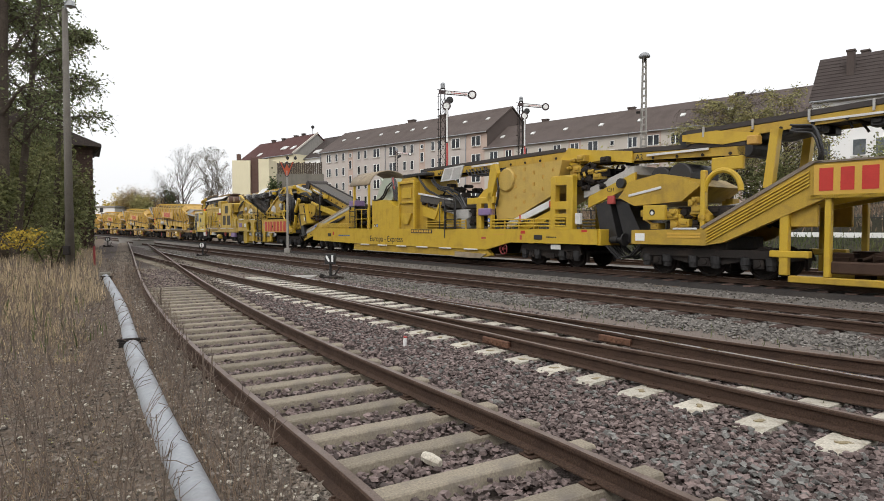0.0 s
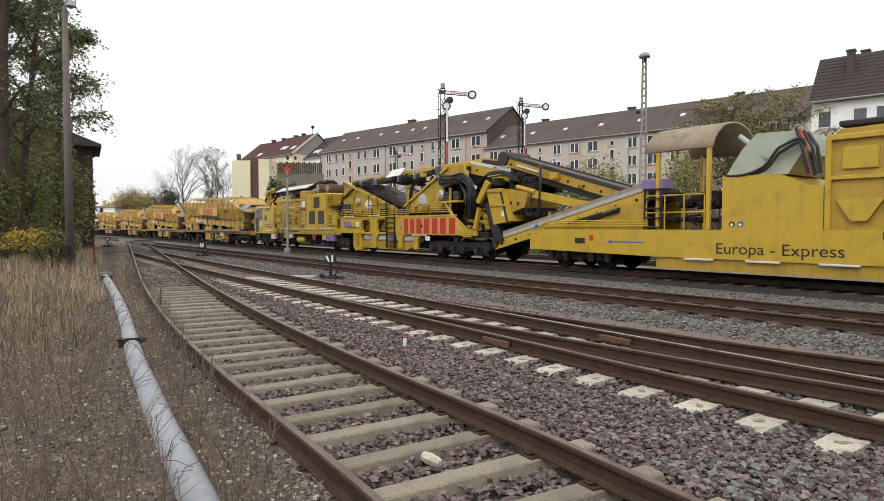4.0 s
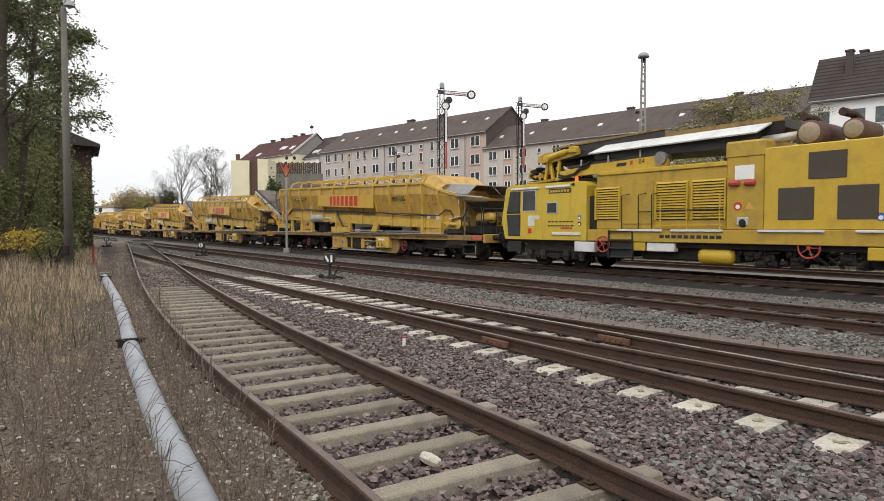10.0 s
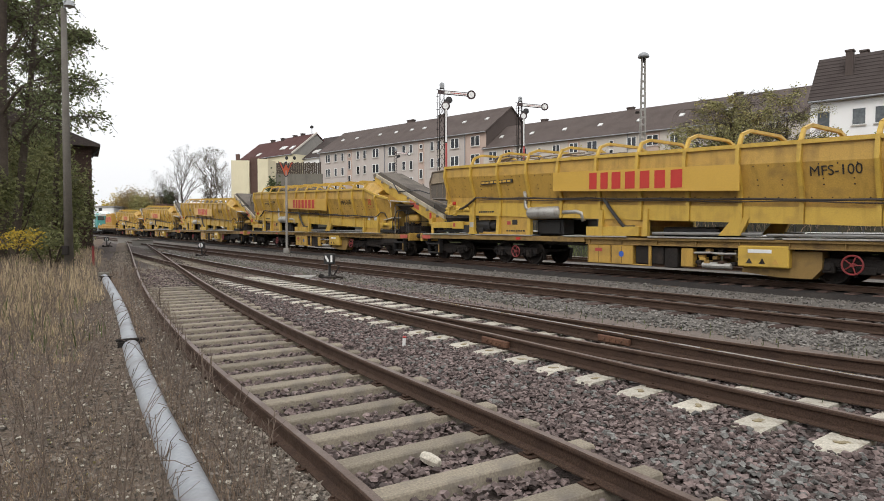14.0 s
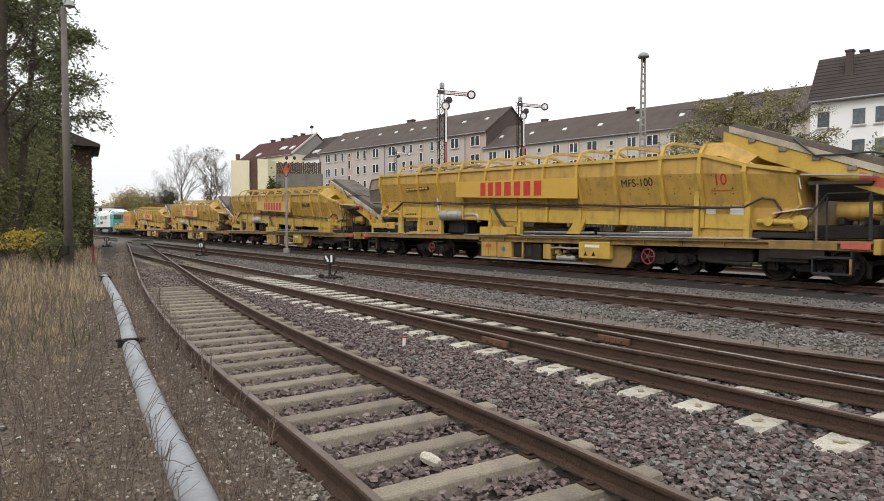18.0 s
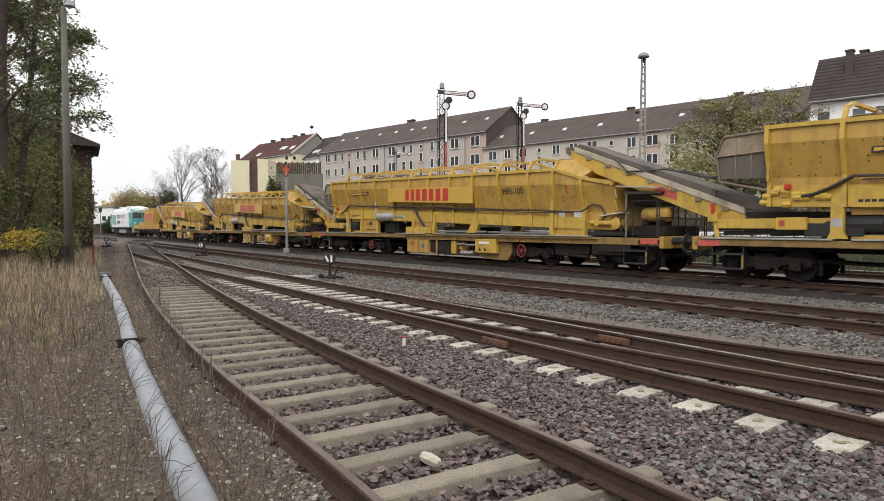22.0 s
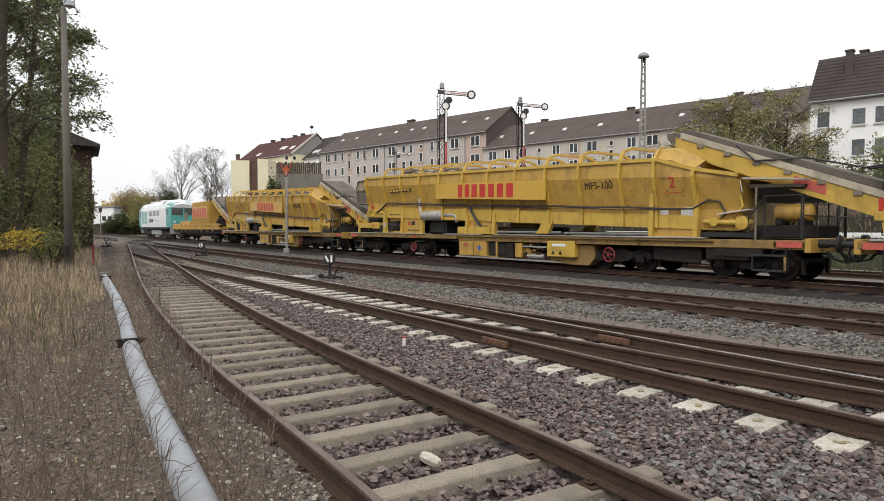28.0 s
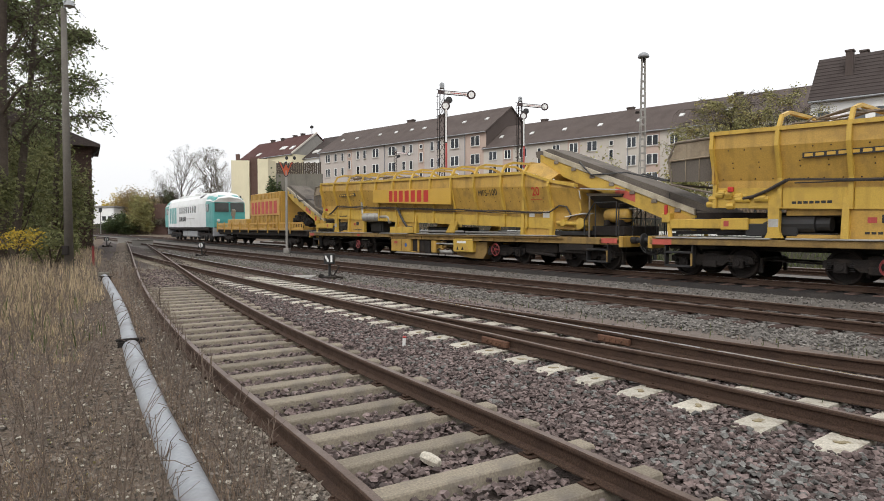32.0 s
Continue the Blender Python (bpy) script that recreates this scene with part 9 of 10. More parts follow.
def tree(name, x, y, z, h, trunk_r, depth, seed, leaves, leaf, size, label, spread=0.6, up=0.15, cloud=0.5, shrink=0.72, bark="bark", lean=(0, 0), category="tree", full=None):
    rnd = random.Random(seed)
    ob = thing(name, pose(x, y, z), label, category)
    f, tips = Form(), []
    first = h * 0.3
    grow(f, Vector((0, 0, -0.2)), Vector((lean[0], lean[1], 1)).normalized(), first, trunk_r, depth, rnd, tips, spread, up, shrink)
    part("trunk", f, bark, ob)
    if leaves:
        rng = np.random.RandomState(seed)
        t = np.array([tuple(p) for p in tips])
        c = t[rng.randint(0, len(t), leaves)] + rng.normal(size=(leaves, 3)) * cloud * np.array([1, 1, 0.8])
        if full:
            hub = rng.normal(size=(90, 3))
            hub *= (rng.uniform(0.3, 1.0, 90) / np.linalg.norm(hub, axis=1))[:, None]
            g = (hub[rng.randint(0, 90, full[3])] + rng.normal(size=(full[3], 3)) * 0.09) * np.array(full[1]) + np.array(full[0])
            c = np.concatenate([c, g])
            leaves = len(c)
        me = leaf_mesh("crown", c, size * rng.uniform(0.6, 1.4, leaves), leaf, seed)
        cr = new("crown", me)
        cr.parent = ob
    return ob


def bush(name, x, y, z, rx, ry, rz, n, leaf, size, seed, label, category="bush"):
    rng = np.random.RandomState(seed)
    ob = thing(name, pose(x, y, z), label, category)
    rnd = random.Random(seed)
    for k in range(7):
        a = rnd.uniform(0, 6.28)
        f = Form().tube([(0.2 * math.cos(a), 0.2 * math.sin(a), -0.1), (0.5 * rx * math.cos(a), 0.5 * ry * math.sin(a), rz * 0.6), (0.8 * rx * math.cos(a), 0.8 * ry * math.sin(a), rz * rnd.uniform(0.9, 1.5))], 0.03, 4)
        part("stem", f, "bark", ob)
    hub = rng.normal(size=(26, 3))
    hub /= np.linalg.norm(hub, axis=1)[:, None]
    hub *= rng.uniform(0.55, 1.0, 26)[:, None]
    c = hub[rng.randint(0, 26, n)] + rng.normal(size=(n, 3)) * 0.2
    c = c * np.array([rx, ry, rz]) + np.array([0, 0, rz])
    c[:, 2] = np.maximum(c[:, 2], 0.02)
    me = leaf_mesh("leaves", c, size * rng.uniform(0.6, 1.4, n), leaf, seed)
    cr = new("leaves", me)
    cr.parent = ob
    return ob


def drooping_tree(name, x, y, z, h, r, seed, limbs, reach, label, leaf, lean=(0.0, 0.0), low=3.0, leaf_size=0.06, per=18, twig=0.013, rise=(0.6, 1.4), sags=(0.1, 0.2), hang=-0.8, gaps=-2.0):
    """A tall tree: a tapered trunk, limbs that arch outwards, and hanging sprays of small leaves."""
    rnd, rng = random.Random(seed), np.random.RandomState(seed)
    ob = thing(name, pose(x, y, z), label, "tree")

    def stem(u):
        return Vector((lean[0] * u * h + 0.25 * math.sin(2.2 * u + seed), lean[1] * u * h, h * u))
    f = Form()
    for k in range(12):
        a, b = stem(k / 12), stem((k + 1) / 12)
        f.rod(a - Vector((0, 0, 0.15 if k == 0 else 0.02)), b, r * (1 - 0.06 * k), 9, r * (1 - 0.06 * (k + 1)), caps=False)
    part("trunk", f, "bark", ob, smooth=True)
    f, spots = Form(), []
    for k in range(limbs):
        u = low / h + (0.98 - low / h) * (k + rnd.random()) / limbs
        p, az = stem(u), rnd.uniform(0, 6.283)
        d = Vector((math.cos(az), math.sin(az), rnd.uniform(*rise))).normalized()
        ln, rad, sag = reach * rnd.uniform(0.6, 1.05) * (1.1 - 0.5 * u), 0.32 * r * (1.15 - u), rnd.uniform(*sags)
        for i in range(7):
            q = p + d * ln / 7
            f.rod(p, q, rad * (1 - i / 8), 5, rad * (1 - (i + 1) / 8), caps=False)
            if i >= 1:
                for _ in range(3 + i // 2):
                    a2, L = rnd.uniform(0, 6.283), rnd.uniform(0.5, 1.3)
                    t = Vector((math.cos(a2), math.sin(a2), rnd.uniform(-0.9, 0.35))).normalized()
                    b0 = p.lerp(q, rnd.random())
                    mid = b0 + t * L * 0.5
                    end = mid + (t + Vector((0, 0, hang))).normalized() * L * 0.5
                    f.rod(b0, mid, twig, 3, twig * 0.75, caps=False)
                    f.rod(mid, end, twig * 0.75, 3, twig * 0.4, caps=False)
                    for m in range(per):
                        w = rnd.random()
                        c = b0.lerp(mid, w * 2) if w < 0.5 else mid.lerp(end, w * 2 - 1)
                        spots.append((c.x, c.y, c.z))
            p = q
            d = (d + Vector((rnd.gauss(0, 0.12), rnd.gauss(0, 0.12), -sag))).normalized()
    tagged(part("limb_tangle", f, "bark", ob), "", "", kind="stuff")
    spots = [s for s in spots if noise.noise((s[0] * 0.6, s[1] * 0.6, s[2] * 0.75 + seed)) > gaps]
    c = np.array(spots) + rng.normal(size=(len(spots), 3)) * 0.15
    cr = new("crown", leaf_mesh("crown", c, leaf_size * rng.uniform(0.6, 1.4, len(c)), leaf, seed))
    cr.parent = ob
    return ob


# tall trees and bushes at the left
drooping_tree("poplar", -18.35, 26.0, 0.1, 17, 0.42, 11, 26, 4.4, "tall dark poplar with drooping leafy branches", "leaf_tree", (0.012, 0.0), 4.5, 0.08, 7, 0.016)
drooping_tree("poplar", -19.6, 28.5, 0.1, 16, 0.2, 12, 28, 4.2, "slender poplar with thinning green leaves", "leaf_tree", (0.09, 0.0), 5.0, 0.085, 7, 0.018)
drooping_tree("poplar", -22.4, 30.0, 0.1, 17, 0.26, 15, 18, 4.0, "tall poplar close to the railway hut", "leaf_tree", (0.05, 0.0), 5.0, 0.08, 8, 0.018)
drooping_tree("poplar", -23.6, 38.0, 0.1, 15, 0.2, 18, 24, 3.4, "poplar whose branches hang over the hut's roof", "leaf_tree", (0.02, 0.0), 7.0, 0.1, 12, 0.02)
bush("conifer_shrub", -18.6, 25.6, 0.1, 0.9, 0.9, 2.0, 5200, "leaf_shrub", 0.07, 21, "dense green cone-shaped shrub beside the line")
bush("ivy_bush", -20.9, 29.5, 0.1, 2.2, 1.6, 2.9, 6500, "leaf_shrub", 0.1, 22, "dense dark green ivy covered bush")
bush("bush", -23.8, 38.0, 0.1, 2.0, 1.5, 3.0, 5000, "leaf_shrub", 0.11, 23, "green bush in front of the brick hut")
bush("bush", -28.0, 43.2, 0.0, 2.0, 1.0, 4.5, 6000, "leaf_shrub", 0.11, 24, "ivy climbing up the hut wall")
bush("bush", -25.3, 41.0, 0.0, 1.3, 0.9, 4.3, 4200, "leaf_shrub", 0.1, 28, "tall ivy in front of the hut's roof")
bush("bramble", -15.9, 25.2, 0.1, 1.0, 0.8, 0.75, 1800, "leaf_shrub", 0.06, 27, "low brambles at the foot of the pole")
bush("goldenrod", -16.5, 24.0, 0.75, 1.15, 0.6, 0.42, 700, "leaf_yellow", 0.055, 25, "clump of yellow flowering weeds", "plant")
bush("sapling", -26.7, 47.0, 0.0, 0.45, 0.45, 3.2, 420, "leaf_shrub", 0.12, 26, "thin green sapling beside the hut", "tree")
# tree and bushes behind the train
drooping_tree("autumn_tree", 20.6, 44.5, 0.9, 8.9, 0.26, 31, 52, 6.6, "broad autumn tree with drooping yellow-green leaves", "leaf_autumn", (-0.03, 0.0), 2.6, 0.08, 15, 0.014, (0.7, 1.5), (0.08, 0.16), -1.4, -0.07)
drooping_tree("autumn_tree", 25.6, 46.5, 0.9, 8.8, 0.24, 35, 48, 5.6, "autumn tree with thinning leaves on dark branches", "leaf_autumn", (0.03, 0.0), 2.6, 0.08, 15, 0.014, (0.7, 1.5), (0.08, 0.16), -1.4, -0.07)
for k, (x, y, rx, rz, m) in enumerate(((15.8, 41, 2.2, 2.9, "leaf_autumn"), (24.5, 38.0, 2.4, 1.9, "leaf_dark"), (29.5, 38.5, 2.6, 2.3, "leaf_dark"), (32.5, 35.0, 2.4, 2.2, "leaf_green"), (9.0, 50.0, 2.6, 2.8, "leaf_shrub"), (12.6, 49.5, 2.4, 3.4, "leaf_autumn"), (27.5, 33, 2.0, 1.2, "leaf_autumn"), (3.0, 60, 3.0, 1.8, "leaf_green"), (30.2, 44.0, 1.9, 3.3, "leaf_shrub"), (26.6, 43.6, 2.0, 2.9, "leaf_shrub"), (22.6, 43.0, 2.1, 2.7, "leaf_shrub"), (18.0, 45.0, 2.0, 2.6, "leaf_autumn"))):
    bush("bush", x, y, 0.8, rx, 1.6, rz, 3400, m, 0.12, 40 + k, "loose bush on the bank behind the train")
# bare trees far off
def oval_tree(name, x, y, h, r, seed, reach, leaves, leaf, size, label):
    """A tree with a straight stem and forking limbs all the way up, in an oval outline."""
    rnd = random.Random(seed)
    ob = thing(name, pose(x, y, -0.1), label, "tree")
    f, tips = Form(), []
    for k in range(8):
        f.rod((0.12 * math.sin(k + seed), 0, h * k / 9), (0.12 * math.sin(k + 1 + seed), 0, h * (k + 1) / 9), r * (1 - k / 9), 7, r * (1 - (k + 1) / 9), caps=False)
    for k in range(17):
        u = 0.2 + 0.68 * k / 16
        az = k * 2.4 + rnd.uniform(-0.5, 0.5)
        d = Vector((math.cos(az), math.sin(az), rnd.uniform(0.7, 1.3) + u)).normalized()
        grow(f, Vector((0, 0, h * u)), d, reach * (0.55 + 0.45 * math.sin(math.pi * (u - 0.05))) * 0.36 * rnd.uniform(0.85, 1.15), r * 0.4 * (1.15 - u), 3, rnd, tips, 0.6, 0.22, 0.78)
    tagged(part("limb_tangle", f, "bark", ob), "", "", kind="stuff")
    rng = np.random.RandomState(seed)
    t = np.array([tuple(p) for p in tips])
    c = t[rng.randint(0, len(t), leaves)] + rng.normal(size=(leaves, 3)) * 0.35
    cr = new("crown", leaf_mesh("crown", c, size * rng.uniform(0.6, 1.4, leaves), leaf, seed))
    cr.parent = ob


for x, y, h, r, reach, seed, leaves, size in ((-63.6, 152, 18.0, 0.34, 8.0, 61, 900, 0.1), (-69.0, 154, 13.0, 0.24, 6.0, 66, 700, 0.1), (-56.4, 152, 18.0, 0.36, 7.5, 63, 5000, 0.13), (-52.6, 152, 14.5, 0.22, 4.6, 64, 900, 0.1)):
    oval_tree("bare_tree", x, y, h, r, seed, reach, leaves, "far_leaf", size, "bare autumn tree with a few brown leaves")
for k, (x, y, rx, rz, m) in enumerate(((-83, 158, 4, 4.8, "leaf_yellow"), (-78, 156, 5, 5.6, "leaf_russet"), (-73, 155, 4.0, 5.2, "leaf_russet"), (-70, 158, 4.0, 5.2, "leaf_green"), (-92, 165, 5, 2.8, "far_leaf"), (-101, 172, 6, 3.0, "leaf_green"), (-65, 150, 4, 2.0, "far_leaf"), (-71.5, 147, 3.2, 4.2, "leaf_autumn"), (-76, 146.5, 4.0, 2.2, "leaf_green"), (-26.3, 98, 0.9, 4.4, "leaf_green"))):
    bush("bush", x, y, 0, rx, 3, rz, 5200, m, 0.22, 80 + k, "autumn bush far along the line")
woods = []
rng = np.random.RandomState(5)
n = 9000
c = np.stack([rng.uniform(-330, -60, n), rng.uniform(250, 290, n), np.abs(rng.normal(size=n)) * 2.6 + 1.5 * np.sin(rng.uniform(0, 6, n))], 1)
c[:, 2] = np.clip(c[:, 2] + 2.2 + 1.6 * np.sin(c[:, 0] * 0.11) + 1.2 * np.sin(c[:, 0] * 0.037), 0.1, 11)
far = new("far_woods", leaf_mesh("far_woods", c, rng.uniform(0.5, 1.1, n), "far_leaf", 5))
tagged(far, "hazy brown autumn woods along the horizon", "woods", kind="stuff")


def blades(name, pts, heights, width, material, seed, label, lean=0.35):
    """Grass: thin bent blades."""
    rng = np.random.RandomState(seed)
    n = len(pts)
    a = rng.uniform(0, 2 * math.pi, n)
    w = width * rng.uniform(0.6, 1.4, n)
    side = np.stack([np.cos(a) * w, np.sin(a) * w, np.zeros(n)], 1)
    b = rng.uniform(0, 2 * math.pi, n)
    ln = lean * heights * rng.uniform(0.1, 1.0, n)
    tip = pts + np.stack([np.cos(b) * ln, np.sin(b) * ln, heights], 1)
    mid = pts + np.stack([np.cos(b) * ln * 0.3, np.sin(b) * ln * 0.3, heights * 0.55], 1)
    v = np.stack([pts - side, pts + side, mid + side * 0.8, mid - side * 0.8, tip], 1).reshape(-1, 3)
    f = []
    for k in range(n):
        o = k * 5
        f += [(o, o + 1, o + 2, o + 3), (o + 3, o + 2, o + 4)]
    me = bpy.data.meshes.new(name)
    me.from_pydata(v.tolist(), [], f)
    me.materials.append(M[material])
    me.update()
    return tagged(new(name, me), label, "grass", kind="stuff")


def pipe_x(y):
    return float(np.interp(y, PIPE.q[:, 1], PIPE.q[:, 0]))


def field(n, seed, y0, y1, width, near=0.25, even=0.0):
    rng = np.random.RandomState(seed)
    y = y0 * (y1 / y0) ** rng.uniform(0, 1, n)
    edge = np.interp(y, PIPE.q[:, 1], PIPE.q[:, 0]) if y1 <= 20.2 else np.interp(y, list(PIPE.q[:, 1]) + [60], list(PIPE.q[:, 0]) + [-32])
    x = edge - near - rng.uniform(0, 1, n) ** 0.8 * width * (0.4 + y / y1)
    clump = np.array([noise.noise((a * 0.9, b * 0.9, 3.0)) for a, b in zip(x, y)])
    keep = clump > rng.uniform(-0.5, 0.35, n) - even
    x, y = x[keep], y[keep]
    z = np.array([terrain(a, b) for a, b in zip(x, y)])
    return np.stack([x, y, z], 1), rng


pts, rng = field(52000, 1, 8.0, 20.0, 9.0)
d = np.interp(pts[:, 1], PIPE.q[:, 1], PIPE.q[:, 0]) - pts[:, 0]
blades("dry_grass", pts, np.clip(0.1 + 0.07 * d, 0.08, 0.5) * rng.uniform(0.3, 1.2, len(pts)) * np.clip((pts[:, 1] - 6.5) / 5.0, 0.35, 1.0), 0.0045, "dry_grass", 1, "tall dry straw-coloured grass beside the pipe", 0.8)
pts, rng = field(26000, 2, 14.0, 45.0, 14.0)
blades("dry_grass", pts, rng.uniform(0.2, 0.6, len(pts)), 0.008, "dry_grass", 2, "tall dry grass further along the line")
pts, rng = field(44000, 3, 2.6, 14.0, 8.0, 0.1, 0.12)
blades("dead_weeds", pts, rng.uniform(0.02, 0.2, len(pts)) * rng.uniform(0.3, 1.2, len(pts)), 0.0022, "dead_weed", 31, "thin brown dead weeds on gravelly soil", 0.9)
pts, rng = field(15000, 3, 2.4, 13.0, 6.0, 0.1, 0.1)
blades("dry_grass", pts, rng.uniform(0.01, 0.07, len(pts)) * rng.uniform(0.4, 1.3, len(pts)), 0.0025, "dry_grass", 3, "matted short dry grass on gravelly soil", 1.4)
pts, rng = field(1600, 4, 8.0, 30.0, 9.0)
blades("weeds", pts, rng.uniform(0.1, 0.4, len(pts)), 0.012, "weed", 4, "green weeds among the dry grass")
# strip between the pipe and the siding
rng = np.random.RandomState(6)
n = 7000
y = 2.6 * (24 / 2.6) ** rng.uniform(0, 1, n)
xa = np.interp(y, PIPE.q[:, 1], PIPE.q[:, 0]) + 0.14
xb = np.interp(y, A.q[:, 1], A.q[:, 0]) - 0.92
x = xa + (xb - xa) * rng.uniform(0, 1, n) ** 1.6
blades("dry_grass", np.stack([x, y, np.where(xb - x < 0.9, -0.02, -0.1)], 1), rng.uniform(0.02, 0.2, n) * np.clip(1.1 - 1.3 * (x - xa), 0.15, 1), 0.0024, "dead_weed", 7, "thin brown grass beside the pipe")
f, rnd = Form(), random.Random(17)
for k in range(800):
    yy = 3.0 * (26 / 3.0) ** rnd.random()
    xx = pipe_x(yy) + (rnd.uniform(-2.8, -0.2) if k % 3 else rnd.uniform(0.22, 0.7)) * (0.6 + 0.05 * yy)
    zz = terrain(xx, yy)
    h = rnd.uniform(0.2, 0.62)
    top = (xx + rnd.uniform(-0.15, 0.15), yy + rnd.uniform(-0.1, 0.1), zz + h)
    r = 0.0025 + 0.0004 * yy
    f.rod((xx, yy, zz - 0.02), top, r, 4, r * 0.6, caps=False)
    for j in range(rnd.randint(2, 6)):
        u = rnd.uniform(0.35, 0.95)
        b = Vector((xx, yy, zz)).lerp(Vector(top), u)
        f.rod(b, b + Vector((rnd.uniform(-0.12, 0.12), rnd.uniform(-0.1, 0.1), rnd.uniform(0.03, 0.14))), r * 0.6, 3, r * 0.3, caps=False)
for k in range(60):
    yy = 3.4 * (13 / 3.4) ** rnd.random()
    sg = -1 if k % 2 else 1
    xx = pipe_x(yy) + sg * rnd.uniform(0.14, 0.4)
    zz, h = -0.1, rnd.uniform(0.25, 0.6)
    dx, dy = -sg * rnd.uniform(0.05, 0.4), rnd.uniform(-0.25, 0.25)
    r = 0.0012 + 0.0003 * yy
    f.tube([(xx, yy, zz), (xx + dx * 0.2, yy + dy * 0.25, zz + h * 0.45), (xx + dx * 0.55, yy + dy * 0.6, zz + h * 0.8), (xx + dx, yy + dy, zz + h * 0.95)], r, 4)
tagged(part("weed_stalks", f, "twig"), "dead brown weed stalks along the pipe", "plant", kind="stuff")
# low green growth along the middle tracks
rng = np.random.RandomState(9)
n = 1800
pp = []
for k in range(n):
    s = rng.uniform(-6, 40)
    q, _ = C_line(s, rng.choice([2.2, 2.6, 4.9]) + rng.normal() * 0.3)
    pp.append((q.x, q.y, -0.1))
blades("weeds", np.array(pp), rng.uniform(0.04, 0.18, n), 0.007, "weed", 10, "low weeds beside the footpath")
# grass on the bank and dead growth on the slope behind the train
rng = np.random.RandomState(14)
for name, n, o0, o1, mat, h0, h1, label in (("bank_grass", 9000, 8.6, 12.9, "weed", 0.1, 0.4, "rough green grass on the bank behind the train"), ("slope_weeds", 9000, 13.4, 20.0, "dead_weed", 0.15, 0.55, "brown withered growth on the slope")):
    pp = []
    for k in range(n):
        o = rng.uniform(o0, o1)
        q, _ = main_line(rng.uniform(-8, 45), -o)
        pp.append((q.x, q.y, np.interp(o, [9.0, 10.6, 13.0, 13.3, 14.2, 17.5, 21.0], [-0.03, 0.5, 1.2, 1.3, 2.1, 2.7, 2.6]) - 0.02))
    blades(name, np.array(pp), rng.uniform(h0, h1, n), 0.02, mat, 15, label, 0.8)
# ---- sleepers and ballast ----
def chamfered(l, w, h, name, material, dish=0.0, trough=False):
    f = Form()
    if dish:
        f.prism([(-l / 2, -h), (l / 2, -h), (l / 2, -0.04), (l / 2 - 0.06, -0.012), (l / 2 - 0.45, 0.0), (0.4, -0.008), (-0.4, -0.008), (-l / 2 + 0.45, 0.0), (-l / 2 + 0.06, -0.012), (-l / 2, -0.04)], -w / 2, w / 2)
    elif trough:
        t, c = w / 2, 0.012
        f.prism([(-t, -h), (t, -h), (t * 0.66, -c), (t * 0.66 - c, 0.0), (-t * 0.66 + c, 0.0), (-t * 0.66, -c)], -l / 2, l / 2, "x")
    else:
        f.box(-l / 2, l / 2, -w / 2, w / 2, -h, 0.0, 0.018)
    me = f.mesh(name, M[material])
    fixed_normals(me)
    return me


def clip_mesh():
    f = Form().box(-0.13, 0.13, -0.07, 0.07, -0.002, 0.014, 0.004)
    for sg in (-1, 1):
        f.rod((sg * 0.1, 0, 0.0), (sg * 0.1, 0, 0.055), 0.013, 6)
        f.box(sg * 0.06, sg * 0.12, -0.035, 0.035, 0.02, 0.04, 0.008)
    me = f.mesh("rail_clip", M["rust"])
    fixed_normals(me)
    return me


SLEEPER_A, SLEEPER_B, SLEEPER_C, CLIP = chamfered(2.5, 0.27, 0.2, "sleeper", "sleeper", trough=True), chamfered(2.55, 0.28, 0.18, "sleeper", "sleeper_pale", 1.0), chamfered(2.5, 0.26, 0.15, "sleeper", "brick_dark"), clip_mesh()


RECESS = Form().prism([(-0.075, -0.01), (-0.03, -0.035), (0.02, -0.02), (0.07, -0.03), (0.08, 0.0), (0.03, 0.035), (-0.02, 0.02), (-0.07, 0.025)], -0.006, 0.002, "z").mesh("recess", M["lichen"])
fixed_normals(RECESS)


def lay(line, s_list, me, bed, z=0.0, clips=0, offs=0.0):
    for k, s in enumerate(s_list):
        p, h = line(s, offs)
        sp = shared("sleeper", me, bed, pose(p.x, p.y, z + 0.004 * math.sin(k * 2.3), 0, 0, math.degrees(h) + 0.6 * math.sin(k * 1.7)))
        if k < clips:
            for o in (-0.7525, 0.7525):
                shared("rail_clip", CLIP, sp, pose(o, 0, 0.0))
            if me is SLEEPER_B:
                for o in (-1.03, 1.03):
                    shared("recess", RECESS, sp, pose(o, 0.02 * math.sin(k * 3.1), -0.004, 0, 3 if o < 0 else -3, 40 * math.sin(k)))


sa = along_line(A, 0.03, 4.24) + 0.14
sb = along_line(B, 3.14 + 0.95, 4.84 + 0.75) - 0.02
STEP_A, STEP_B = 0.603, 0.615
lay(A.at, [sa + STEP_A * k for k in range(-26, 26)], SLEEPER_A, bed_A, 0.0, 46)
lay(A.at, [sa + STEP_A * k for k in range(26, 44)], SLEEPER_A, bed_A, -0.045)
lay(B.at, [sb + STEP_B * k for k in range(-24, 31)], SLEEPER_B, bed_B, 0.0, 46, -0.06)
lay(B.at, [sb + STEP_B * k for k in range(31, 62)], SLEEPER_A, bed_B, -0.015)
lay(C_line, [-14 + 0.65 * k for k in range(95)], SLEEPER_C, bed_C, 0.0)
lay(main_line, [-14 + 0.65 * k for k in range(80)], SLEEPER_C, bed_D, 0.0)


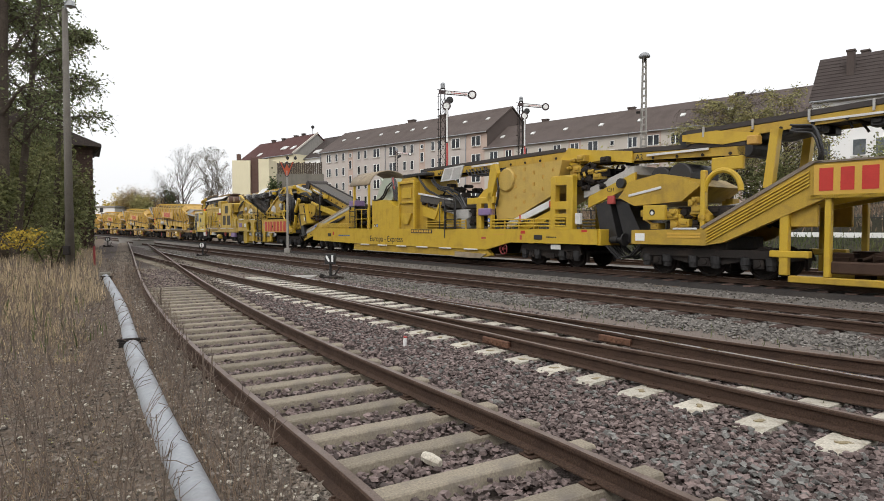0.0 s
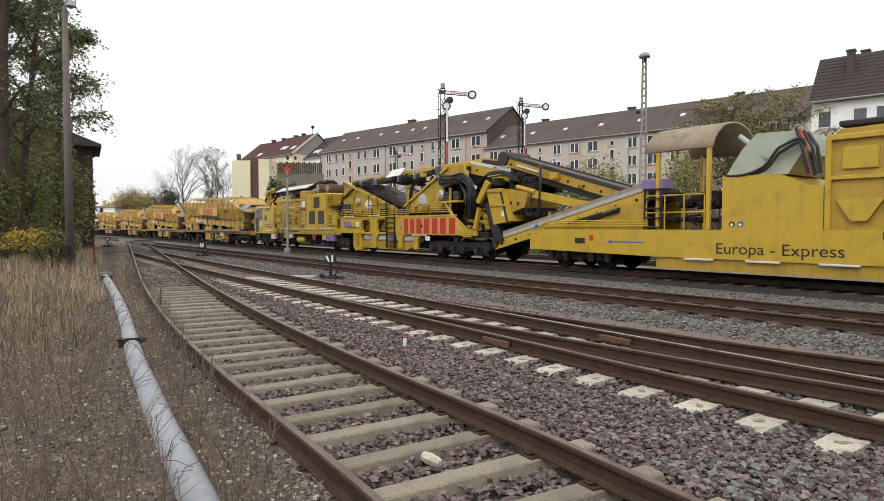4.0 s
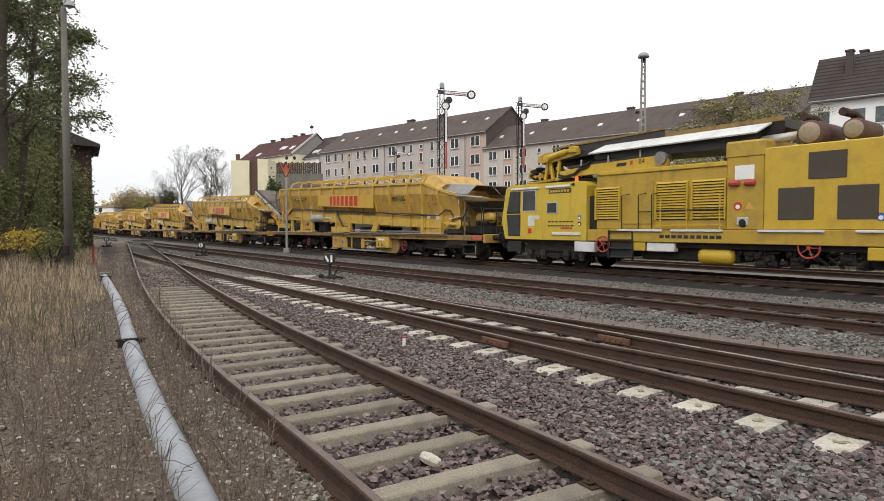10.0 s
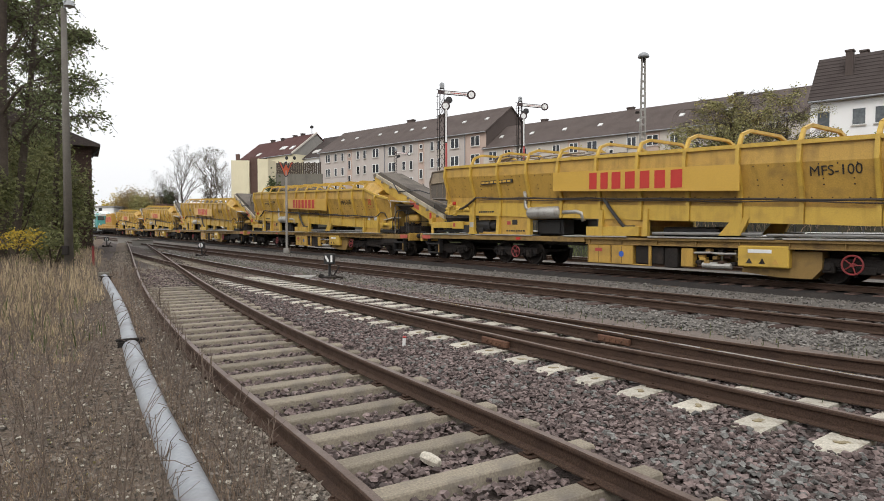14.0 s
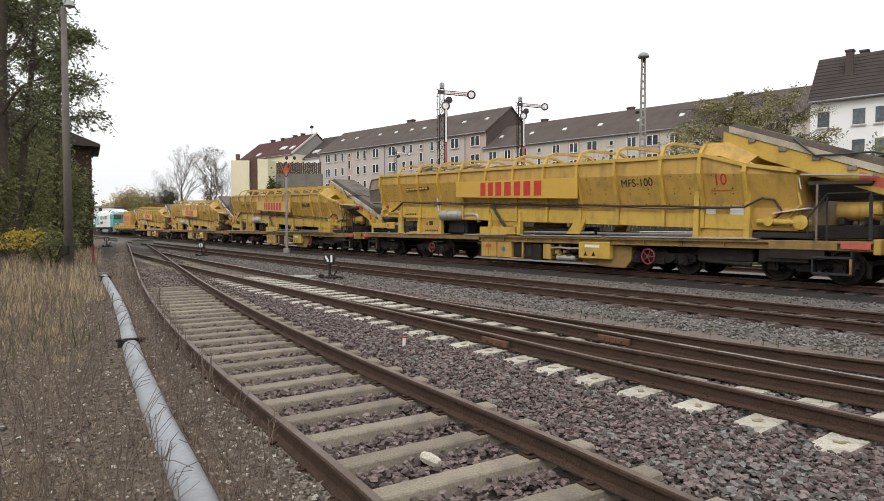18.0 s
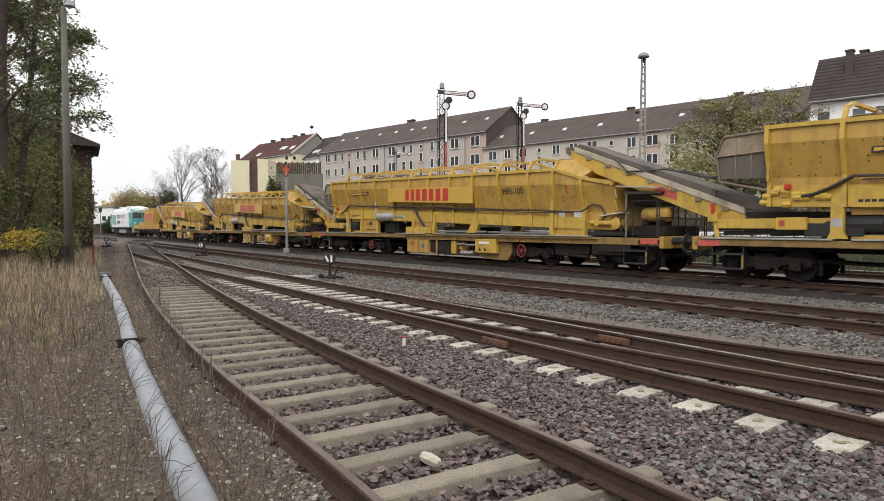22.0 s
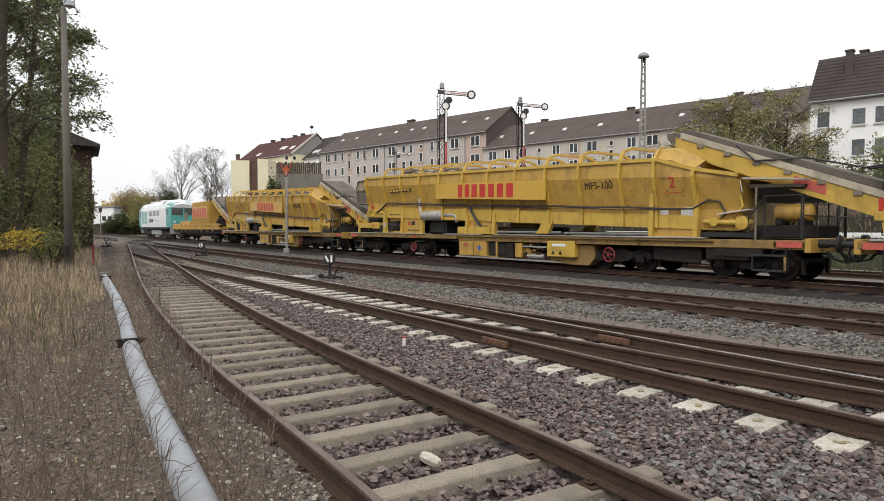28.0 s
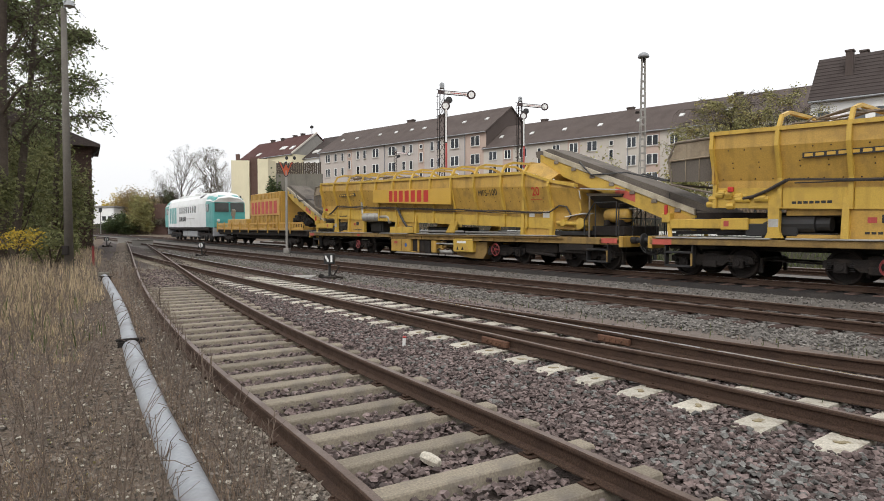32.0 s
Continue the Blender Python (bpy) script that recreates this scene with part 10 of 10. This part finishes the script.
def stones(name, pos, size, material, seed, label, parent=None):
    """Broken stone: boxes with every corner pushed about and turned at random."""
    rng = np.random.RandomState(seed)
    n = len(pos)
    base = np.array([(x, y, z) for z in (-1, 1) for y in (-1, 1) for x in (-1, 1)], float)
    v = base[None] * rng.uniform(0.5, 1.0, (n, 8, 3)) * rng.uniform(0.6, 1.2, (n, 1, 3))
    q = rng.normal(size=(n, 4))
    q /= np.linalg.norm(q, axis=1)[:, None]
    w, x, y, z = q.T
    R = np.stack([1 - 2 * (y * y + z * z), 2 * (x * y - z * w), 2 * (x * z + y * w), 2 * (x * y + z * w), 1 - 2 * (x * x + z * z), 2 * (y * z - x * w), 2 * (x * z - y * w), 2 * (y * z + x * w), 1 - 2 * (x * x + y * y)], 1).reshape(n, 3, 3)
    v = np.einsum("nij,nkj->nki", R, v) * size[:, None, None] * np.array([1.15, 1.15, 0.75]) + pos[:, None]
    fc = np.array([(0, 2, 3, 1), (4, 5, 7, 6), (0, 1, 5, 4), (2, 6, 7, 3), (0, 4, 6, 2), (1, 3, 7, 5)])
    faces = (fc[None] + (np.arange(n) * 8)[:, None, None]).reshape(-1, 4)
    me = bpy.data.meshes.new(name)
    me.from_pydata(v.reshape(-1, 3).tolist(), [], faces.tolist())
    me.materials.append(M[material])
    me.update()
    ob = new(name, me)
    if parent:
        ob.parent = parent
    return tagged(ob, label, "ballast", kind="stuff")


def line_points(line, n, s0, s1, o0, o1, seed, power=1.6):
    """Places along a bed, denser towards the near end."""
    rng = np.random.RandomState(seed)
    s = s0 + (s1 - s0) * rng.uniform(0, 1, n) ** power
    o = rng.uniform(o0, o1, n)
    h = np.interp(s, line.d, line.h)
    x = np.interp(s, line.d, line.q[:, 0]) - o * np.cos(h)
    y = np.interp(s, line.d, line.q[:, 1]) - o * np.sin(h)
    return x, y, s, o, rng


def clear_of(s, o, start, step, half, reach):
    k = (s - start) / step
    return (np.abs(k - np.round(k)) * step > half) | (np.abs(o) > reach)


x, y, s, o, rng = line_points(A, 46000, sa - 3.5, sa + 24, -2.6, 1.25, 1, 1.7)
keep = clear_of(s, o, sa, STEP_A, 0.125, 1.22) | (rng.uniform(0, 1, len(s)) < 0.05)
keep &= (np.abs(np.abs(o) - 0.7525) > 0.07) & (o < 0.9)
x, y = x[keep], y[keep]
o = o[keep]
stones("ballast", np.stack([x, y, np.where(np.abs(o) < 0.72, -0.052, -0.045) + rng.uniform(-0.02, 0.024, len(x))], 1), rng.uniform(0.012, 0.028, len(x)), "stone", 1, "dark brown-grey broken ballast stones of the siding")
x, y, s, o, rng = line_points(B, 84000, sb - 4.5, sb + 24, -2.2, 3.4, 2, 1.6)
keep = clear_of(s, o, sb, STEP_B, 0.13, 1.2) | (rng.uniform(0, 1, len(s)) < np.where((o > 0.75) | (s - sb > 4), np.where(np.abs(o) > 1.15, 0.3, np.where(np.abs(o) < 0.66, 0.17, 0.02)), 0.4))
keep &= np.abs(np.abs(o) - 0.7525) > 0.07
xa = np.interp(y, A.q[:, 1], A.q[:, 0]) + 1.6
keep &= (x > xa) | (o < 1.2)
x, y, o = x[keep], y[keep], o[keep]
few = rng.uniform(0, 1, len(x)) < 0.14 + 0.45 * np.exp(-((x - 1.9) ** 2 + (y - 3.9) ** 2) / 0.5)
stones("ballast", np.stack([x, y, np.where(np.abs(o) < 0.75, -0.035, -0.026) + rng.uniform(-0.02, 0.018, len(x))], 1)[few], rng.uniform(0.012, 0.03, len(x))[few], "stone_grey", 12, "grey broken stones among the ballast")
x, y, o = x[~few], y[~few], o[~few]
stones("ballast", np.stack([x, y, np.where(np.abs(o) < 0.75, -0.04, -0.03) + rng.uniform(-0.02, 0.02, len(x))], 1), rng.uniform(0.011, 0.028, len(x)), "stone", 2, "brown-grey broken ballast stones round concrete sleepers")
rng = np.random.RandomState(3)
n = 42000
s, o = -10 + 55 * rng.uniform(0, 1, n) ** 1.6, np.where(rng.uniform(0, 1, n) < 0.55, 0.95 + 1.5 * rng.uniform(0, 1, n) ** 1.7, rng.uniform(-4.7, 0.9, n))
keep = np.abs(np.abs(o) - 0.7525) > 0.09
s, o = s[keep], o[keep]
h = np.interp(s, _s, _h)
cx, cy = np.interp(s, _s, _x) - (o + 6.9) * np.cos(h), np.interp(s, _s, _y) - (o + 6.9) * np.sin(h)
stones("ballast", np.stack([cx, cy, -0.04 + rng.uniform(-0.02, 0.03, len(cx)) - 0.05 * np.clip(np.abs(o) - 1.7, 0, 1.2)], 1), rng.uniform(0.015, 0.031, len(cx)), "stone_pale", 3, "pale grey broken ballast stones of the middle track")
for line, s0, span, n, seed in ((A, sa, 16, 6000, 8), (B, sb, 16, 9000, 9)):
    x, y, s, o, rng = line_points(line, n, s0 - 3, s0 - span, -2.2, 0.9 if line is A else 2.6, seed, 1.0)
    keep = clear_of(s, o, s0, STEP_A if line is A else STEP_B, 0.14, 1.25) & (np.abs(np.abs(o) - 0.7525) > 0.07)
    x, y = x[keep], y[keep]
    stones("ballast", np.stack([x, y, -0.045 + rng.uniform(-0.02, 0.028, len(x))], 1), rng.uniform(0.025, 0.05, len(x)), "stone", seed, "brown-grey ballast stones under the track")
# gravel and stones on the soil by the pipe
rng = np.random.RandomState(4)
n = 36000
y = 2.6 * (14 / 2.6) ** rng.uniform(0, 1, n)
px = np.interp(y, PIPE.q[:, 1], PIPE.q[:, 0])
x = np.where(rng.uniform(0, 1, n) < 0.55, px - rng.uniform(0, 3.2, n), px + 0.15 + rng.uniform(0, 1, n) * (np.interp(y, A.q[:, 1], A.q[:, 0]) - 0.98 - px))
z = np.array([terrain(a, b) for a, b in zip(x, y)])
da = np.interp(y, A.q[:, 1], A.q[:, 0]) - x
da = da * np.cos(np.interp(y, A.q[:, 1], A.h))
z = np.where(da < 2.0, np.maximum(z, np.interp(da, [0.84, 1.05, 1.3, 1.5, 2.0], [0.004, 0.014, 0.012, -0.02, -0.115])), z)
stones("gravel", np.stack([x, y, z + 0.004], 1), rng.uniform(0.005, 0.016, n) * np.where(rng.uniform(0, 1, n) < 0.03, 2.2, 1.0), "soil_stone", 4, "loose gravel and small stones on the soil")
x2, y2, s2, o2, rng2 = line_points(A, 12000, sa + 12, sa + 45, -1.4, 3.2, 16, 1.2)
keep = np.abs(np.abs(o2) - 0.7525) > 0.08
stones("gravel", np.stack([x2, y2, np.where(np.abs(o2) < 0.75, -0.075, np.interp(o2, [0.84, 1.05, 1.5, 2.0], [0.004, 0.014, -0.02, -0.115])) + 0.004], 1)[keep], rng2.uniform(0.012, 0.034, 12000)[keep], "soil_stone", 16, "gravel over the far end of the siding")
pick = np.random.RandomState(15).uniform(0, 1, n) < 0.035
stones("gravel", np.stack([x, y, z + 0.012], 1)[pick], rng.uniform(0.006, 0.018, n)[pick], "sleeper_pale", 5, "pale pebbles scattered on the soil")
# leaves blown onto the gravel
rng = np.random.RandomState(14)
y = 2.8 * (16 / 2.8) ** rng.uniform(0, 1, 420)
x = np.interp(y, PIPE.q[:, 1], PIPE.q[:, 0]) + rng.uniform(-2.6, 1.1, 420)
z = np.array([terrain(a, b) for a, b in zip(x, y)]) + 0.025
fallen = new("fallen_leaves", leaf_mesh("fallen_leaves", np.stack([x, y, z], 1), rng.uniform(0.008, 0.02, 420), "leaf_autumn", 14))
tagged(fallen, "small yellow fallen leaves on the gravel", "leaves", kind="stuff")


def riding(s, pivot):
    a, b = main_line(s - pivot)[0], main_line(s + pivot)[0]
    d = a - b
    c = (a + b) / 2
    return pose(c.x, c.y, RAIL, 0, 0, math.degrees(math.atan2(d.y, d.x)))


def motions():
    """The train rolls past at a steady pace; its wheelsets turn."""
    for ob, s, pivot, wheels in MOVING:
        walk(ob, [(t, riding(s - SPEED * t, pivot)) for t in np.arange(0, 32.01, 1.0).tolist()])
        for w in ob.children:
            if w.name.startswith("wheelset"):
                x, z = w.location.x, w.location.z
                walk(w, [(t, pose(x, 0, z, 0, math.degrees(SPEED * t / z), 0)) for t in np.linspace(0, 32, 267).tolist()])


motions()
